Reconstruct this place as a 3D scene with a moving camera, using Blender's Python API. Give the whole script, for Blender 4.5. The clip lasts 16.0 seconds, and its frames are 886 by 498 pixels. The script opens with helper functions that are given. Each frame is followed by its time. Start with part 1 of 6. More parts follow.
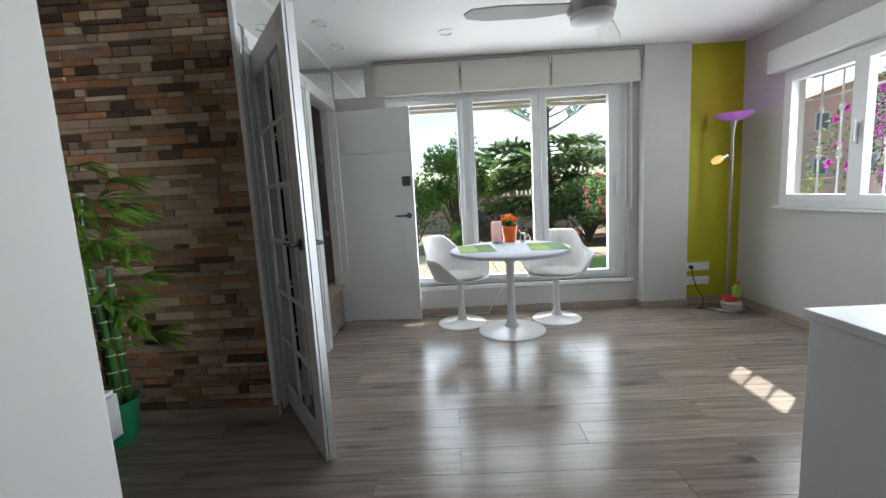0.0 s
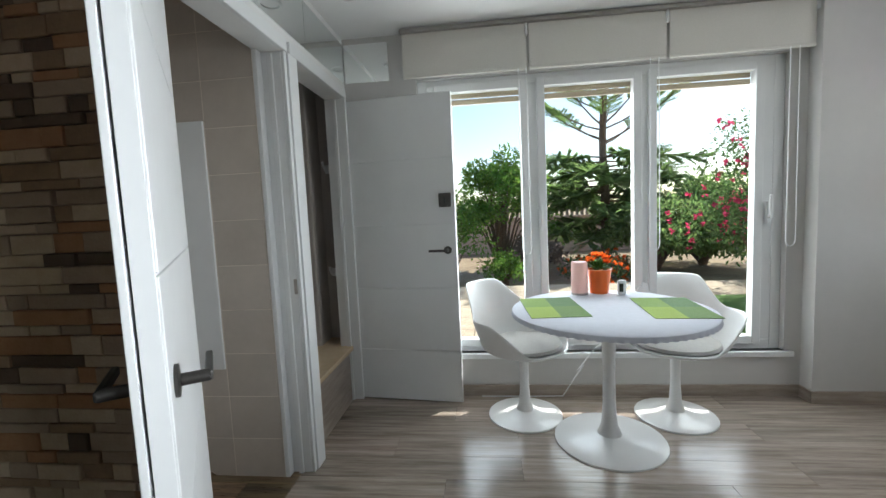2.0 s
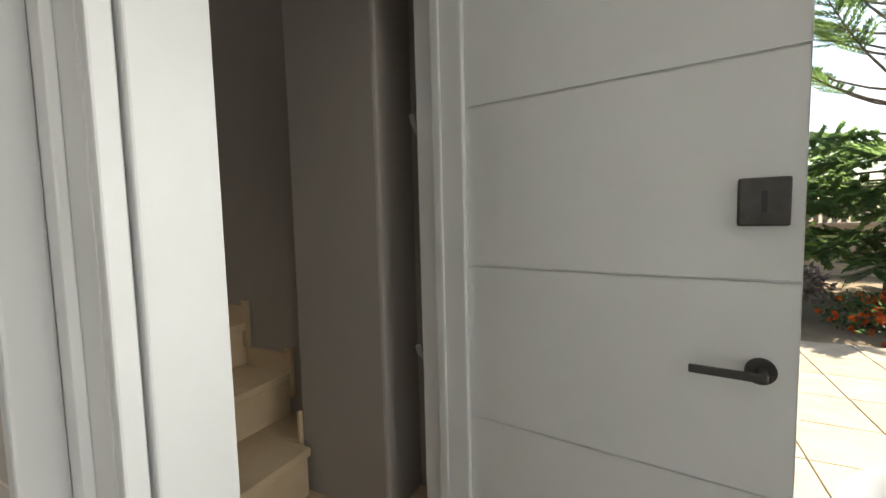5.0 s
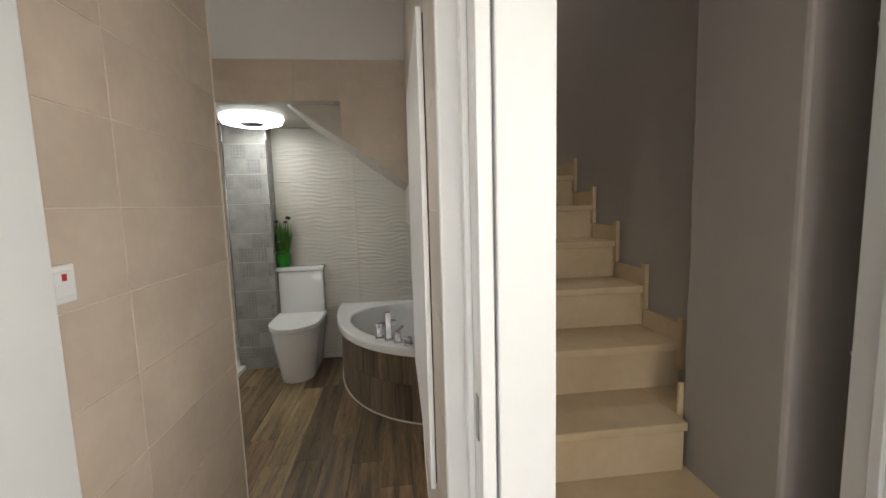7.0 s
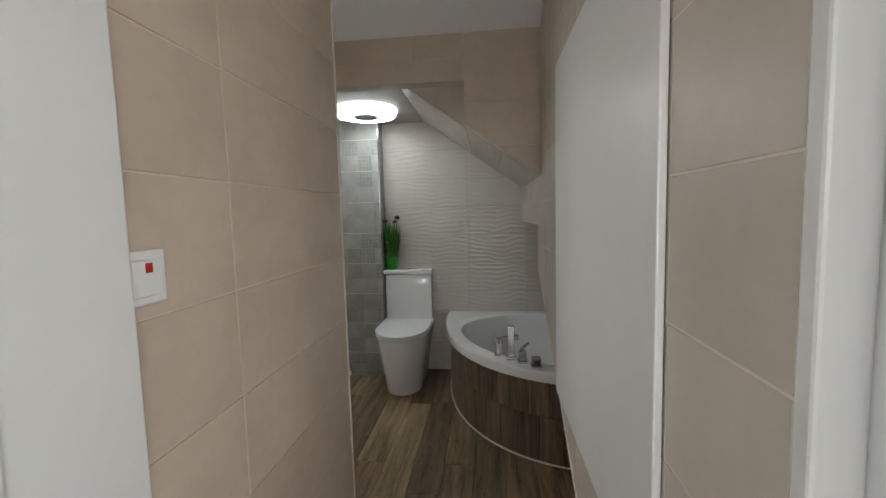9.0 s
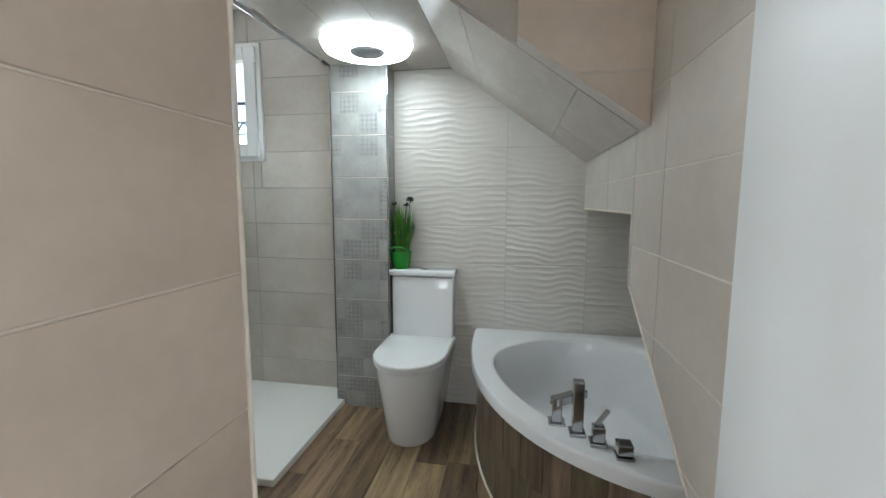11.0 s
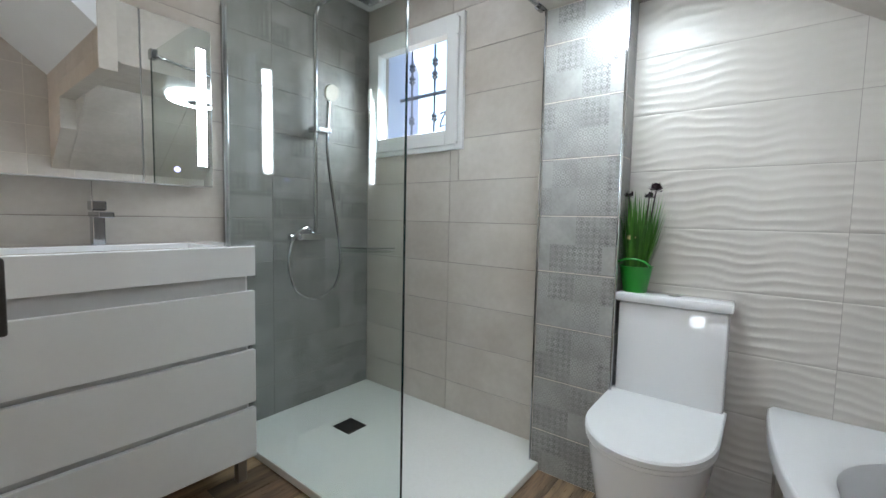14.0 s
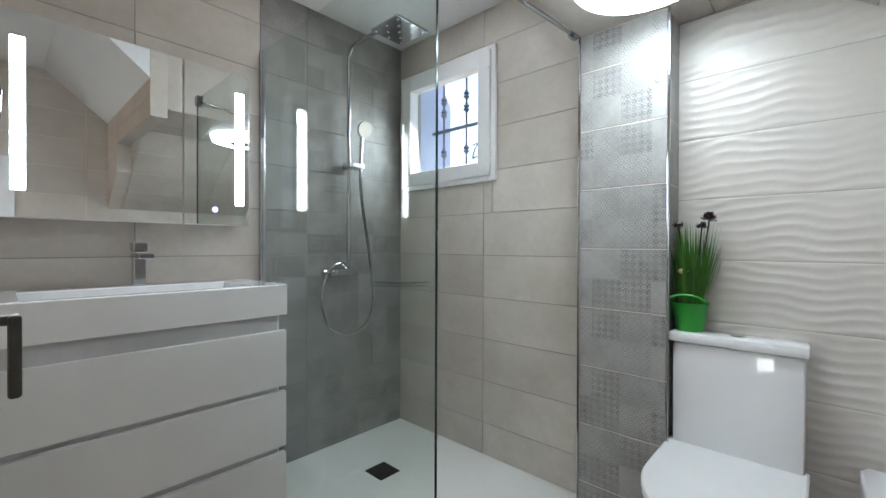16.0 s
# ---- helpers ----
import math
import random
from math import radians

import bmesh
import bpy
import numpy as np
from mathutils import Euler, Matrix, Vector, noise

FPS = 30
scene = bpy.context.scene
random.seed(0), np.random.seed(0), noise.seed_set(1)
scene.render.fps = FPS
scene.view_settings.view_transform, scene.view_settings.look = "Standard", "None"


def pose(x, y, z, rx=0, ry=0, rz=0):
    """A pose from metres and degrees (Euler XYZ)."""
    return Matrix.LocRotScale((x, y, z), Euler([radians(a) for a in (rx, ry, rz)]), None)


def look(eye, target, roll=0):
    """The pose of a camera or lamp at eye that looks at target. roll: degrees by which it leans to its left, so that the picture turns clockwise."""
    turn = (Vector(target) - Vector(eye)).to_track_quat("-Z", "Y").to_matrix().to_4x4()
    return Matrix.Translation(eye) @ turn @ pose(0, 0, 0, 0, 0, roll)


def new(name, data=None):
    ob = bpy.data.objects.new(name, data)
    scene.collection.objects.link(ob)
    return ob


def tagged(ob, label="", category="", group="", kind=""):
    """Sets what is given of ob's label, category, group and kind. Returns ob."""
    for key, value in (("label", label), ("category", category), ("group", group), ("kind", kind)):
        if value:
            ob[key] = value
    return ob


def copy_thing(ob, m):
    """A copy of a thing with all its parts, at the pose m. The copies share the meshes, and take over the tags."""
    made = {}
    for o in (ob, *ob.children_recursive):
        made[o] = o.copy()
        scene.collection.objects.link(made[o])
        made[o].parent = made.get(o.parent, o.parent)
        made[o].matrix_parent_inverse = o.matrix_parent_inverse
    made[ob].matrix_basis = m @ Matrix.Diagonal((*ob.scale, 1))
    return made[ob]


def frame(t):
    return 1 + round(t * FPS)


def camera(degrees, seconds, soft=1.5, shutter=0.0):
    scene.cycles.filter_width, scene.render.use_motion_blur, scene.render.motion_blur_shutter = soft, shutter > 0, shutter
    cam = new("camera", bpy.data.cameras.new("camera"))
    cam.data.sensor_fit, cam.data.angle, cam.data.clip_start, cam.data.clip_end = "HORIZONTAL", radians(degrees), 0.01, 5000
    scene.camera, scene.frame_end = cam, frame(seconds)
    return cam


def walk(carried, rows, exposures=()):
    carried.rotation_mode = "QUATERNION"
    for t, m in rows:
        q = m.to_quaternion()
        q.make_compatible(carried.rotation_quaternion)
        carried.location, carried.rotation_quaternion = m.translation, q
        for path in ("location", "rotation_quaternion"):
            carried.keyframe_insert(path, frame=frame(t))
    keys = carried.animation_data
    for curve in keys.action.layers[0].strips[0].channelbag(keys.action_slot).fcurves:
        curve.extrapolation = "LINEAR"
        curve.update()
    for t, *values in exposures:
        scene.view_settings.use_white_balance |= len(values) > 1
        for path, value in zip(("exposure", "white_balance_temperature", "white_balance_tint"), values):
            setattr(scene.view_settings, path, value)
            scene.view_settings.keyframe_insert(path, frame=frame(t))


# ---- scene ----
cam = camera(93.9, 16.0)
PATH = [
    (0, (-0.077, -0.144, 1.228), (-0.129, 1.837, 0.961), -3.2),
    (0.2, (-0.052, -0.038, 1.236), (-0.214, 1.936, 0.965), -3.2),
    (0.5, (-0.046, 0.126, 1.232), (-0.31, 2.092, 0.977), -3.4),
    (1, (-0.02, 0.459, 1.254), (-0.361, 2.416, 1.02), -3.3),
    (1.5, (-0.11, 0.775, 1.25), (-0.417, 2.74, 1.038), -3.2),
    (2, (-0.229, 1.138, 1.278), (-0.442, 3.119, 1.104), -2.6),
    (2.5, (-0.313, 1.509, 1.29), (-0.458, 3.499, 1.155), -2.1),
    (3, (-0.419, 1.872, 1.295), (-0.553, 3.864, 1.183), -1.6),
    (5.5, (-0.678, 2.951, 1.35), (-1.964, 4.47, 1.152), -1.6),
    (6, (-0.651, 3.0, 1.348), (-2.299, 4.112, 1.13), -1.6),
    (6.5, (-0.585, 3.003, 1.322), (-2.465, 3.647, 1.101), -1.3),
    (7, (-0.526, 2.923, 1.303), (-2.502, 3.139, 1.083), -1.6),
    (7.5, (-0.493, 2.82, 1.269), (-2.482, 2.782, 1.065), -1.7),
    (8, (-0.564, 2.753, 1.249), (-2.549, 2.588, 1.071), -1.7),
    (8.5, (-0.705, 2.745, 1.244), (-2.687, 2.54, 1.076), -1.7),
    (11, (-1.724, 2.642, 1.205), (-3.68, 2.294, 0.979), 0.2),
    (11.5, (-1.874, 2.608, 1.183), (-3.806, 2.145, 0.951), 0.4),
    (12, (-2.003, 2.55, 1.157), (-3.892, 1.932, 0.929), 0.7),
    (12.5, (-2.116, 2.51, 1.104), (-3.937, 1.712, 0.889), 0.9),
    (13, (-2.216, 2.457, 1.09), (-3.957, 1.494, 0.888), 1.1),
    (13.5, (-2.268, 2.417, 1.09), (-3.924, 1.311, 0.9), 1.2),
    (14, (-2.3, 2.378, 1.086), (-3.874, 1.153, 0.941), 1.2),
    (14.5, (-2.32, 2.354, 1.098), (-3.838, 1.056, 1.005), 1.1),
    (15, (-2.334, 2.353, 1.11), (-3.809, 1.003, 1.127), 0.6),
    (15.5, (-2.35, 2.351, 1.117), (-3.793, 0.971, 1.231), 0.5),
    (16, (-2.353, 2.339, 1.114), (-3.822, 0.982, 1.102), 0.2),
]
walk(cam, [(t, look(eye, aim, lean)) for t, eye, aim, lean in PATH], exposures=[
    (0.0, 0.95, 6250, 9), (0.5, 1.15, 6300, 9), (1.5, 1.15, 6300, 9), (2.0, 0.85, 6300, 7), (2.5, 0.7, 6500, 3), (3.2, 0.5, 6500, 0), (5.3, 1.45, 7200, 10), (6.0, 1.68, 6600, 9), (6.5, 1.65, 6700, 10),
    (7.0, 1.75, 7400, 13), (7.5, 1.42, 7000, 12), (8.7, 1.35, 7000, 12), (10.8, 2.15, 6400, 8), (12.0, 2.4, 6200, 9), (13.0, 2.5, 6250, 12), (16.0, 2.4, 6300, 12)])

# world, sun, large lights
SUN = Vector((0.85, 0.73, 1.0)).normalized()
world = bpy.data.worlds.new("world")
scene.world = world
world.use_nodes = True
wn = world.node_tree
sky = wn.nodes.new("ShaderNodeTexSky")
sky.sky_type = 'NISHITA'
sky.sun_disc = False
sky.dust_density, sky.air_density = 1.0, 1.0
sky.sun_elevation = math.asin(SUN.z)
sky.sun_rotation = math.atan2(SUN.x, SUN.y)
wn.links.new(sky.outputs[0], wn.nodes["Background"].inputs[0])
wn.nodes["Background"].inputs[1].default_value = 0.13
sun = new("sun", bpy.data.lights.new("sun", 'SUN'))
sun.data.energy, sun.data.angle, sun.data.color = 5.0, radians(0.5), (1.0, 0.95, 0.87)
sun.matrix_world = look((0, 0, 10), Vector((0, 0, 10)) - SUN)


def area_light(name, eye, aim, w, h, power):
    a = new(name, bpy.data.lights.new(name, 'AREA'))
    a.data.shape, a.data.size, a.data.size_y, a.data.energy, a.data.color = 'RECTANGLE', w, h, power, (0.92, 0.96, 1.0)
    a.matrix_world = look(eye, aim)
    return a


area_light("window_skylight", (0.5, 4.16, 1.25), (0.5, 0, 0.9), 2.1, 1.6, 30)
area_light("side_window_skylight", (2.84, 2.75, 1.5), (0, 2.4, 1.2), 1.1, 0.8, 8)
# Unseen fill lamp with a narrowed beam, added to brighten the stone wall.
rear = area_light("rear_window_skylight", (2.84, 0.0, 1.5), (-1.9, 1.8, 1.15), 1.1, 0.8, 6)
rear.data.spread = radians(36)
area_light("shower_window_skylight", (-4.2, 0.75, 1.78), (-3.0, 1.1, 0.6), 0.45, 0.45, 2.5)
# Unseen fill lamp under the closed stair ceiling, added to brighten the steps.
area_light("upstairs_skylight", (-3.9, 3.55, 4.25), (-1.9, 3.55, 0.6), 0.6, 0.6, 5)
spot = new("shower_spot", bpy.data.lights.new("shower_spot", 'AREA'))
spot.data.shape, spot.data.size, spot.data.energy, spot.data.color = 'DISK', 0.08, 0.25, (0.93, 0.97, 1.0)
spot.matrix_world = look((-3.62, 1.02, 2.33), (-3.62, 1.021, 0))


# ---- materials ----
def mat(name, c1, c2=None, scale=8.0, rough=0.5, bump=0.0, metal=0.0, rnd=0.0, stretch=(1, 1, 1), detail=6.0, fine=0.0, island=0.0, coat=0.0, hue=0.0):
    """Two-scale noise between two colours, with bump; rnd shifts brightness from piece to piece."""
    m = bpy.data.materials.new(name)
    m.use_nodes = True
    nt = m.node_tree
    n, l = nt.nodes, nt.links
    b = n["Principled BSDF"]
    b.inputs["Roughness"].default_value = rough
    b.inputs["Metallic"].default_value = metal
    b.inputs["Coat Weight"].default_value = coat
    c2 = c2 or tuple(v * 0.9 for v in c1)
    tc = n.new("ShaderNodeTexCoord")
    mp = n.new("ShaderNodeMapping")
    mp.inputs["Scale"].default_value = stretch
    l.new(tc.outputs["Object"], mp.inputs[0])
    vec = mp.outputs[0]
    oi = n.new("ShaderNodeObjectInfo")
    if rnd:
        sh = n.new("ShaderNodeVectorMath")
        sh.operation = 'MULTIPLY_ADD'
        sh.inputs[1].default_value = (1, 1, 1)
        mu = n.new("ShaderNodeMath")
        mu.operation = 'MULTIPLY'
        mu.inputs[1].default_value = 37.0
        l.new(oi.outputs["Random"], mu.inputs[0])
        l.new(vec, sh.inputs[0])
        l.new(mu.outputs[0], sh.inputs[2])
        vec = sh.outputs[0]
    big = n.new("ShaderNodeTexNoise")
    big.inputs["Scale"].default_value, big.inputs["Detail"].default_value = scale, detail
    sm = n.new("ShaderNodeTexNoise")
    sm.inputs["Scale"].default_value, sm.inputs["Detail"].default_value = scale * 7, 4
    l.new(vec, big.inputs["Vector"])
    l.new(vec, sm.inputs["Vector"])
    ad = n.new("ShaderNodeMath")
    ad.operation = 'MULTIPLY_ADD'
    ad.inputs[1].default_value = 0.35
    l.new(sm.outputs["Fac"], ad.inputs[0])
    l.new(big.outputs["Fac"], ad.inputs[2])
    mr = n.new("ShaderNodeMapRange")
    mr.inputs["From Min"].default_value, mr.inputs["From Max"].default_value = 0.45, 0.9
    l.new(ad.outputs[0], mr.inputs[0])
    mx = n.new("ShaderNodeMix")
    mx.data_type = 'RGBA'
    mx.inputs[6].default_value, mx.inputs[7].default_value = (*c1, 1), (*c2, 1)
    l.new(mr.outputs[0], mx.inputs[0])
    col = mx.outputs[2]
    if rnd or island:
        hs = n.new("ShaderNodeHueSaturation")
        src = oi.outputs["Random"]
        if island:
            src = n.new("ShaderNodeNewGeometry").outputs["Random Per Island"]
        r2 = n.new("ShaderNodeMapRange")
        amt = rnd or island
        r2.inputs["To Min"].default_value, r2.inputs["To Max"].default_value = 1 - amt, 1 + amt
        l.new(src, r2.inputs[0])
        l.new(r2.outputs[0], hs.inputs["Value"])
        if hue:
            r3 = n.new("ShaderNodeMapRange")
            r3.inputs["To Min"].default_value, r3.inputs["To Max"].default_value = 0.5 - hue, 0.5 + hue
            wnz = n.new("ShaderNodeTexWhiteNoise")
            wnz.noise_dimensions = '1D'
            l.new(src, wnz.inputs["W"])
            l.new(wnz.outputs["Value"], r3.inputs[0])
            l.new(r3.outputs[0], hs.inputs["Hue"])
        l.new(col, hs.inputs["Color"])
        col = hs.outputs[0]
    l.new(col, b.inputs["Base Color"])
    if fine:
        rr = n.new("ShaderNodeMapRange")
        rr.inputs["To Min"].default_value, rr.inputs["To Max"].default_value = max(0.02, rough - fine), rough + fine
        l.new(sm.outputs["Fac"], rr.inputs[0])
        l.new(rr.outputs[0], b.inputs["Roughness"])
    if bump:
        bp = n.new("ShaderNodeBump")
        bp.inputs["Strength"].default_value, bp.inputs["Distance"].default_value = bump, 0.004
        l.new(ad.outputs[0], bp.inputs["Height"])
        l.new(bp.outputs[0], b.inputs["Normal"])
    return m


def glow(name, colour, strength):
    m = mat(name, colour, colour)
    b = m.node_tree.nodes["Principled BSDF"]
    b.inputs["Emission Color"].default_value, b.inputs["Emission Strength"].default_value = (*colour, 1), strength
    return m


def glass(name, tint=(1, 1, 1), rough=0.0, gloss=0.03):
    """Thin clear pane: glossy reflection over plain transmission."""
    m = bpy.data.materials.new(name)
    m.use_nodes = True
    nt = m.node_tree
    n, l = nt.nodes, nt.links
    tr = n.new("ShaderNodeBsdfTransparent")
    tr.inputs[0].default_value = (*tint, 1)
    gl = n.new("ShaderNodeBsdfGlossy")
    gl.inputs["Roughness"].default_value = rough
    lw = n.new("ShaderNodeLayerWeight")
    lw.inputs[0].default_value = 0.5
    pw = n.new("ShaderNodeMath")
    pw.operation = 'POWER'
    pw.inputs[1].default_value = 4.0
    l.new(lw.outputs["Facing"], pw.inputs[0])
    fr = n.new("ShaderNodeMath")
    fr.operation = 'MULTIPLY_ADD'
    fr.inputs[1].default_value, fr.inputs[2].default_value = 0.6, gloss
    l.new(pw.outputs[0], fr.inputs[0])
    mx = n.new("ShaderNodeMixShader")
    l.new(fr.outputs[0], mx.inputs[0])
    l.new(tr.outputs[0], mx.inputs[1])
    l.new(gl.outputs[0], mx.inputs[2])
    l.new(mx.outputs[0], n["Material Output"].inputs[0])
    return m


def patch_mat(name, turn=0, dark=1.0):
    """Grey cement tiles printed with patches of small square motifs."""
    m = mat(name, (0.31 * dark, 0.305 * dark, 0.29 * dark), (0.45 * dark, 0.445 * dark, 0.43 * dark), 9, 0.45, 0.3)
    nt = m.node_tree
    n, l = nt.nodes, nt.links
    b = n["Principled BSDF"]
    base = b.inputs["Base Color"].links[0].from_socket
    tc = n.new("ShaderNodeTexCoord")
    cell = n.new("ShaderNodeVectorMath")
    cell.operation = 'SNAP'
    cell.inputs[1].default_value = (0.107, 0.109, 0.3)
    l.new(tc.outputs["Object"], cell.inputs[0])
    wz = n.new("ShaderNodeTexWhiteNoise")
    wz.noise_dimensions = '4D'
    l.new(cell.outputs[0], wz.inputs["Vector"])
    l.new(n.new("ShaderNodeObjectInfo").outputs["Random"], wz.inputs["W"])
    ch = n.new("ShaderNodeTexChecker")
    ch.inputs["Scale"].default_value = 56
    rot = n.new("ShaderNodeMapping")
    rot.inputs["Location"].default_value = (0.003, 0.003, 0.003)
    rot.inputs["Rotation"].default_value = (0, 0, radians(45 + 90 * turn))
    l.new(tc.outputs["Object"], rot.inputs[0])
    l.new(rot.outputs[0], ch.inputs["Vector"])
    vo = n.new("ShaderNodeTexVoronoi")
    vo.inputs["Scale"].default_value = 48
    vo.inputs["Randomness"].default_value = 0.0
    l.new(tc.outputs["Object"], vo.inputs["Vector"])
    gt = n.new("ShaderNodeMath")
    gt.operation = 'GREATER_THAN'
    gt.inputs[1].default_value = 0.62
    l.new(wz.outputs["Value"], gt.inputs[0])
    mu = n.new("ShaderNodeMath")
    mu.operation = 'MULTIPLY'
    l.new(gt.outputs[0], mu.inputs[0])
    l.new(ch.outputs["Fac"], mu.inputs[1])
    ring = n.new("ShaderNodeMath")
    ring.operation = 'MULTIPLY'
    ring.inputs[1].default_value = 17.0
    l.new(vo.outputs["Distance"], ring.inputs[0])
    rs = n.new("ShaderNodeMath")
    rs.operation = 'SINE'
    l.new(ring.outputs[0], rs.inputs[0])
    lace = n.new("ShaderNodeMath")
    lace.operation = 'MULTIPLY'
    l.new(rs.outputs[0], lace.inputs[0])
    lt = n.new("ShaderNodeMath")
    lt.operation = 'GREATER_THAN'
    lt.inputs[1].default_value = 0.3
    l.new(wz.outputs["Value"], lt.inputs[0])
    l.new(lt.outputs[0], lace.inputs[1])
    dv = n.new("ShaderNodeMath")
    dv.operation = 'MULTIPLY_ADD'
    dv.inputs[1].default_value = 0.24
    l.new(lace.outputs[0], dv.inputs[0])
    mm = n.new("ShaderNodeMath")
    mm.operation = 'MULTIPLY'
    mm.inputs[1].default_value = 0.26
    l.new(mu.outputs[0], mm.inputs[0])
    l.new(mm.outputs[0], dv.inputs[2])
    tone = n.new("ShaderNodeMapRange")
    tone.inputs["To Min"].default_value, tone.inputs["To Max"].default_value = 1.14, 0.96
    l.new(wz.outputs["Value"], tone.inputs[0])
    worn = n.new("ShaderNodeTexNoise")
    worn.inputs["Scale"].default_value = 14
    l.new(tc.outputs["Object"], worn.inputs["Vector"])
    fade = n.new("ShaderNodeMapRange")
    fade.inputs["From Min"].default_value, fade.inputs["From Max"].default_value = 0.35, 0.65
    fade.inputs["To Min"].default_value = 0.25
    l.new(worn.outputs["Fac"], fade.inputs[0])
    ink = n.new("ShaderNodeMath")
    ink.operation = 'MULTIPLY'
    l.new(dv.outputs[0], ink.inputs[0])
    l.new(fade.outputs[0], ink.inputs[1])
    sub = n.new("ShaderNodeMath")
    sub.operation = 'SUBTRACT'
    l.new(tone.outputs[0], sub.inputs[0])
    l.new(ink.outputs[0], sub.inputs[1])
    hs = n.new("ShaderNodeHueSaturation")
    l.new(base, hs.inputs["Color"])
    l.new(sub.outputs[0], hs.inputs["Value"])
    l.new(hs.outputs[0], b.inputs["Base Color"])
    return m


WALL = mat("wall_paint_warm_grey", (0.60, 0.585, 0.565), (0.56, 0.55, 0.53), 3, 0.75, 0.12)
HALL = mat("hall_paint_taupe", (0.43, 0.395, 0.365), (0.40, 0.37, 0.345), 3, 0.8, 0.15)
WHITE = mat("wall_paint_white", (0.78, 0.78, 0.77), (0.74, 0.74, 0.73), 3, 0.6, 0.08)
CEIL = mat("ceiling_paint", (0.80, 0.80, 0.80), (0.77, 0.77, 0.77), 2, 0.7, 0.05)
YELLOW = mat("lime_paint", (0.48, 0.46, 0.012), (0.44, 0.42, 0.01), 3, 0.6, 0.1)
LACQUER = mat("white_lacquer", (0.76, 0.77, 0.77), (0.73, 0.74, 0.74), 5, 0.32, 0.03)
PVC = mat("white_pvc", (0.80, 0.81, 0.81), (0.77, 0.78, 0.78), 6, 0.28)
LAMINATE = mat("grey_oak_laminate", (0.21, 0.165, 0.13), (0.43, 0.365, 0.31), 5, 0.21, 0.10, rnd=0.18, stretch=(0.5, 8, 8), fine=0.06, hue=0.006)


def knots(m, scale, reach):
    """Dark knots and short cracks in a wood material."""
    nt = m.node_tree
    n, l = nt.nodes, nt.links
    b = n["Principled BSDF"]
    base = b.inputs["Base Color"].links[0].from_socket
    mp = n.new("ShaderNodeMapping")
    mp.inputs["Scale"].default_value = (0.45, 1.6, 1.6)
    off = n.new("ShaderNodeVectorMath")
    off.operation = 'MULTIPLY_ADD'
    off.inputs[1].default_value = (1, 1, 1)
    l.new(n.new("ShaderNodeTexCoord").outputs["Object"], mp.inputs[0])
    mu = n.new("ShaderNodeMath")
    mu.operation = 'MULTIPLY'
    mu.inputs[1].default_value = 53.0
    l.new(n.new("ShaderNodeObjectInfo").outputs["Random"], mu.inputs[0])
    wob = n.new("ShaderNodeTexNoise")
    wob.inputs["Scale"].default_value = 9
    l.new(mp.outputs[0], wob.inputs["Vector"])
    add = n.new("ShaderNodeMath")
    add.operation = 'MULTIPLY_ADD'
    add.inputs[1].default_value = 0.12
    l.new(wob.outputs["Fac"], add.inputs[0])
    l.new(mu.outputs[0], add.inputs[2])
    l.new(mp.outputs[0], off.inputs[0])
    l.new(add.outputs[0], off.inputs[2])
    vo = n.new("ShaderNodeTexVoronoi")
    vo.inputs["Scale"].default_value = scale
    l.new(off.outputs[0], vo.inputs["Vector"])
    mr = n.new("ShaderNodeMapRange")
    mr.inputs["From Min"].default_value, mr.inputs["From Max"].default_value = 0.02, reach
    mr.inputs["To Min"].default_value, mr.inputs["To Max"].default_value = 0.42, 1.0
    l.new(vo.outputs["Distance"], mr.inputs[0])
    hs = n.new("ShaderNodeHueSaturation")
    l.new(base, hs.inputs["Color"])
    l.new(mr.outputs[0], hs.inputs["Value"])
    l.new(hs.outputs[0], b.inputs["Base Color"])
    return m


knots(LAMINATE, 3.2, 0.2)
SKIRT = mat("grey_oak_skirting", (0.27, 0.22, 0.18), (0.42, 0.36, 0.30), 5, 0.4, 0.1, rnd=0.1, stretch=(1, 1, 8))
BASECORE = mat("floor_joint_dark", (0.06, 0.05, 0.04), (0.09, 0.07, 0.06), 20, 0.8)
STONES = [mat("ledger_stone_" + k, a, b, 14, 0.75, 0.8, island=0.25, hue=0.008, stretch=(1, 1, 2.5)) for k, a, b in (
    ("brown", (0.20, 0.125, 0.072), (0.31, 0.21, 0.13)), ("rust", (0.29, 0.135, 0.062), (0.39, 0.215, 0.115)),
    ("sand", (0.41, 0.305, 0.205), (0.52, 0.41, 0.295)), ("dark", (0.07, 0.046, 0.030), (0.125, 0.085, 0.058)), ("taupe", (0.28, 0.205, 0.145), (0.37, 0.285, 0.21)))]
MORTAR = mat("grey_mortar", (0.20, 0.165, 0.135), (0.27, 0.225, 0.185), 30, 0.9, 0.5)
TILE = mat("sand_tile", (0.63, 0.525, 0.435), (0.53, 0.435, 0.355), 4.5, 0.38, 0.06, rnd=0.035, fine=0.06)
# Sand tile with the lamp's cool cast mixed into its colour.
TILETINT = mat("sand_tile_lamp_tint", (0.575, 0.515, 0.455), (0.505, 0.45, 0.395), 4.5, 0.38, 0.06, rnd=0.035, fine=0.06)
# On the low ceiling and header its grey is lamp light put into colour.
TILEW = mat("light_tile", (0.58, 0.54, 0.49), (0.475, 0.43, 0.38), 4.5, 0.38, 0.06, rnd=0.06, fine=0.06)
DARKGROUT = mat("grey_grout", (0.33, 0.30, 0.27), (0.28, 0.255, 0.23), 40, 0.9, 0.3)
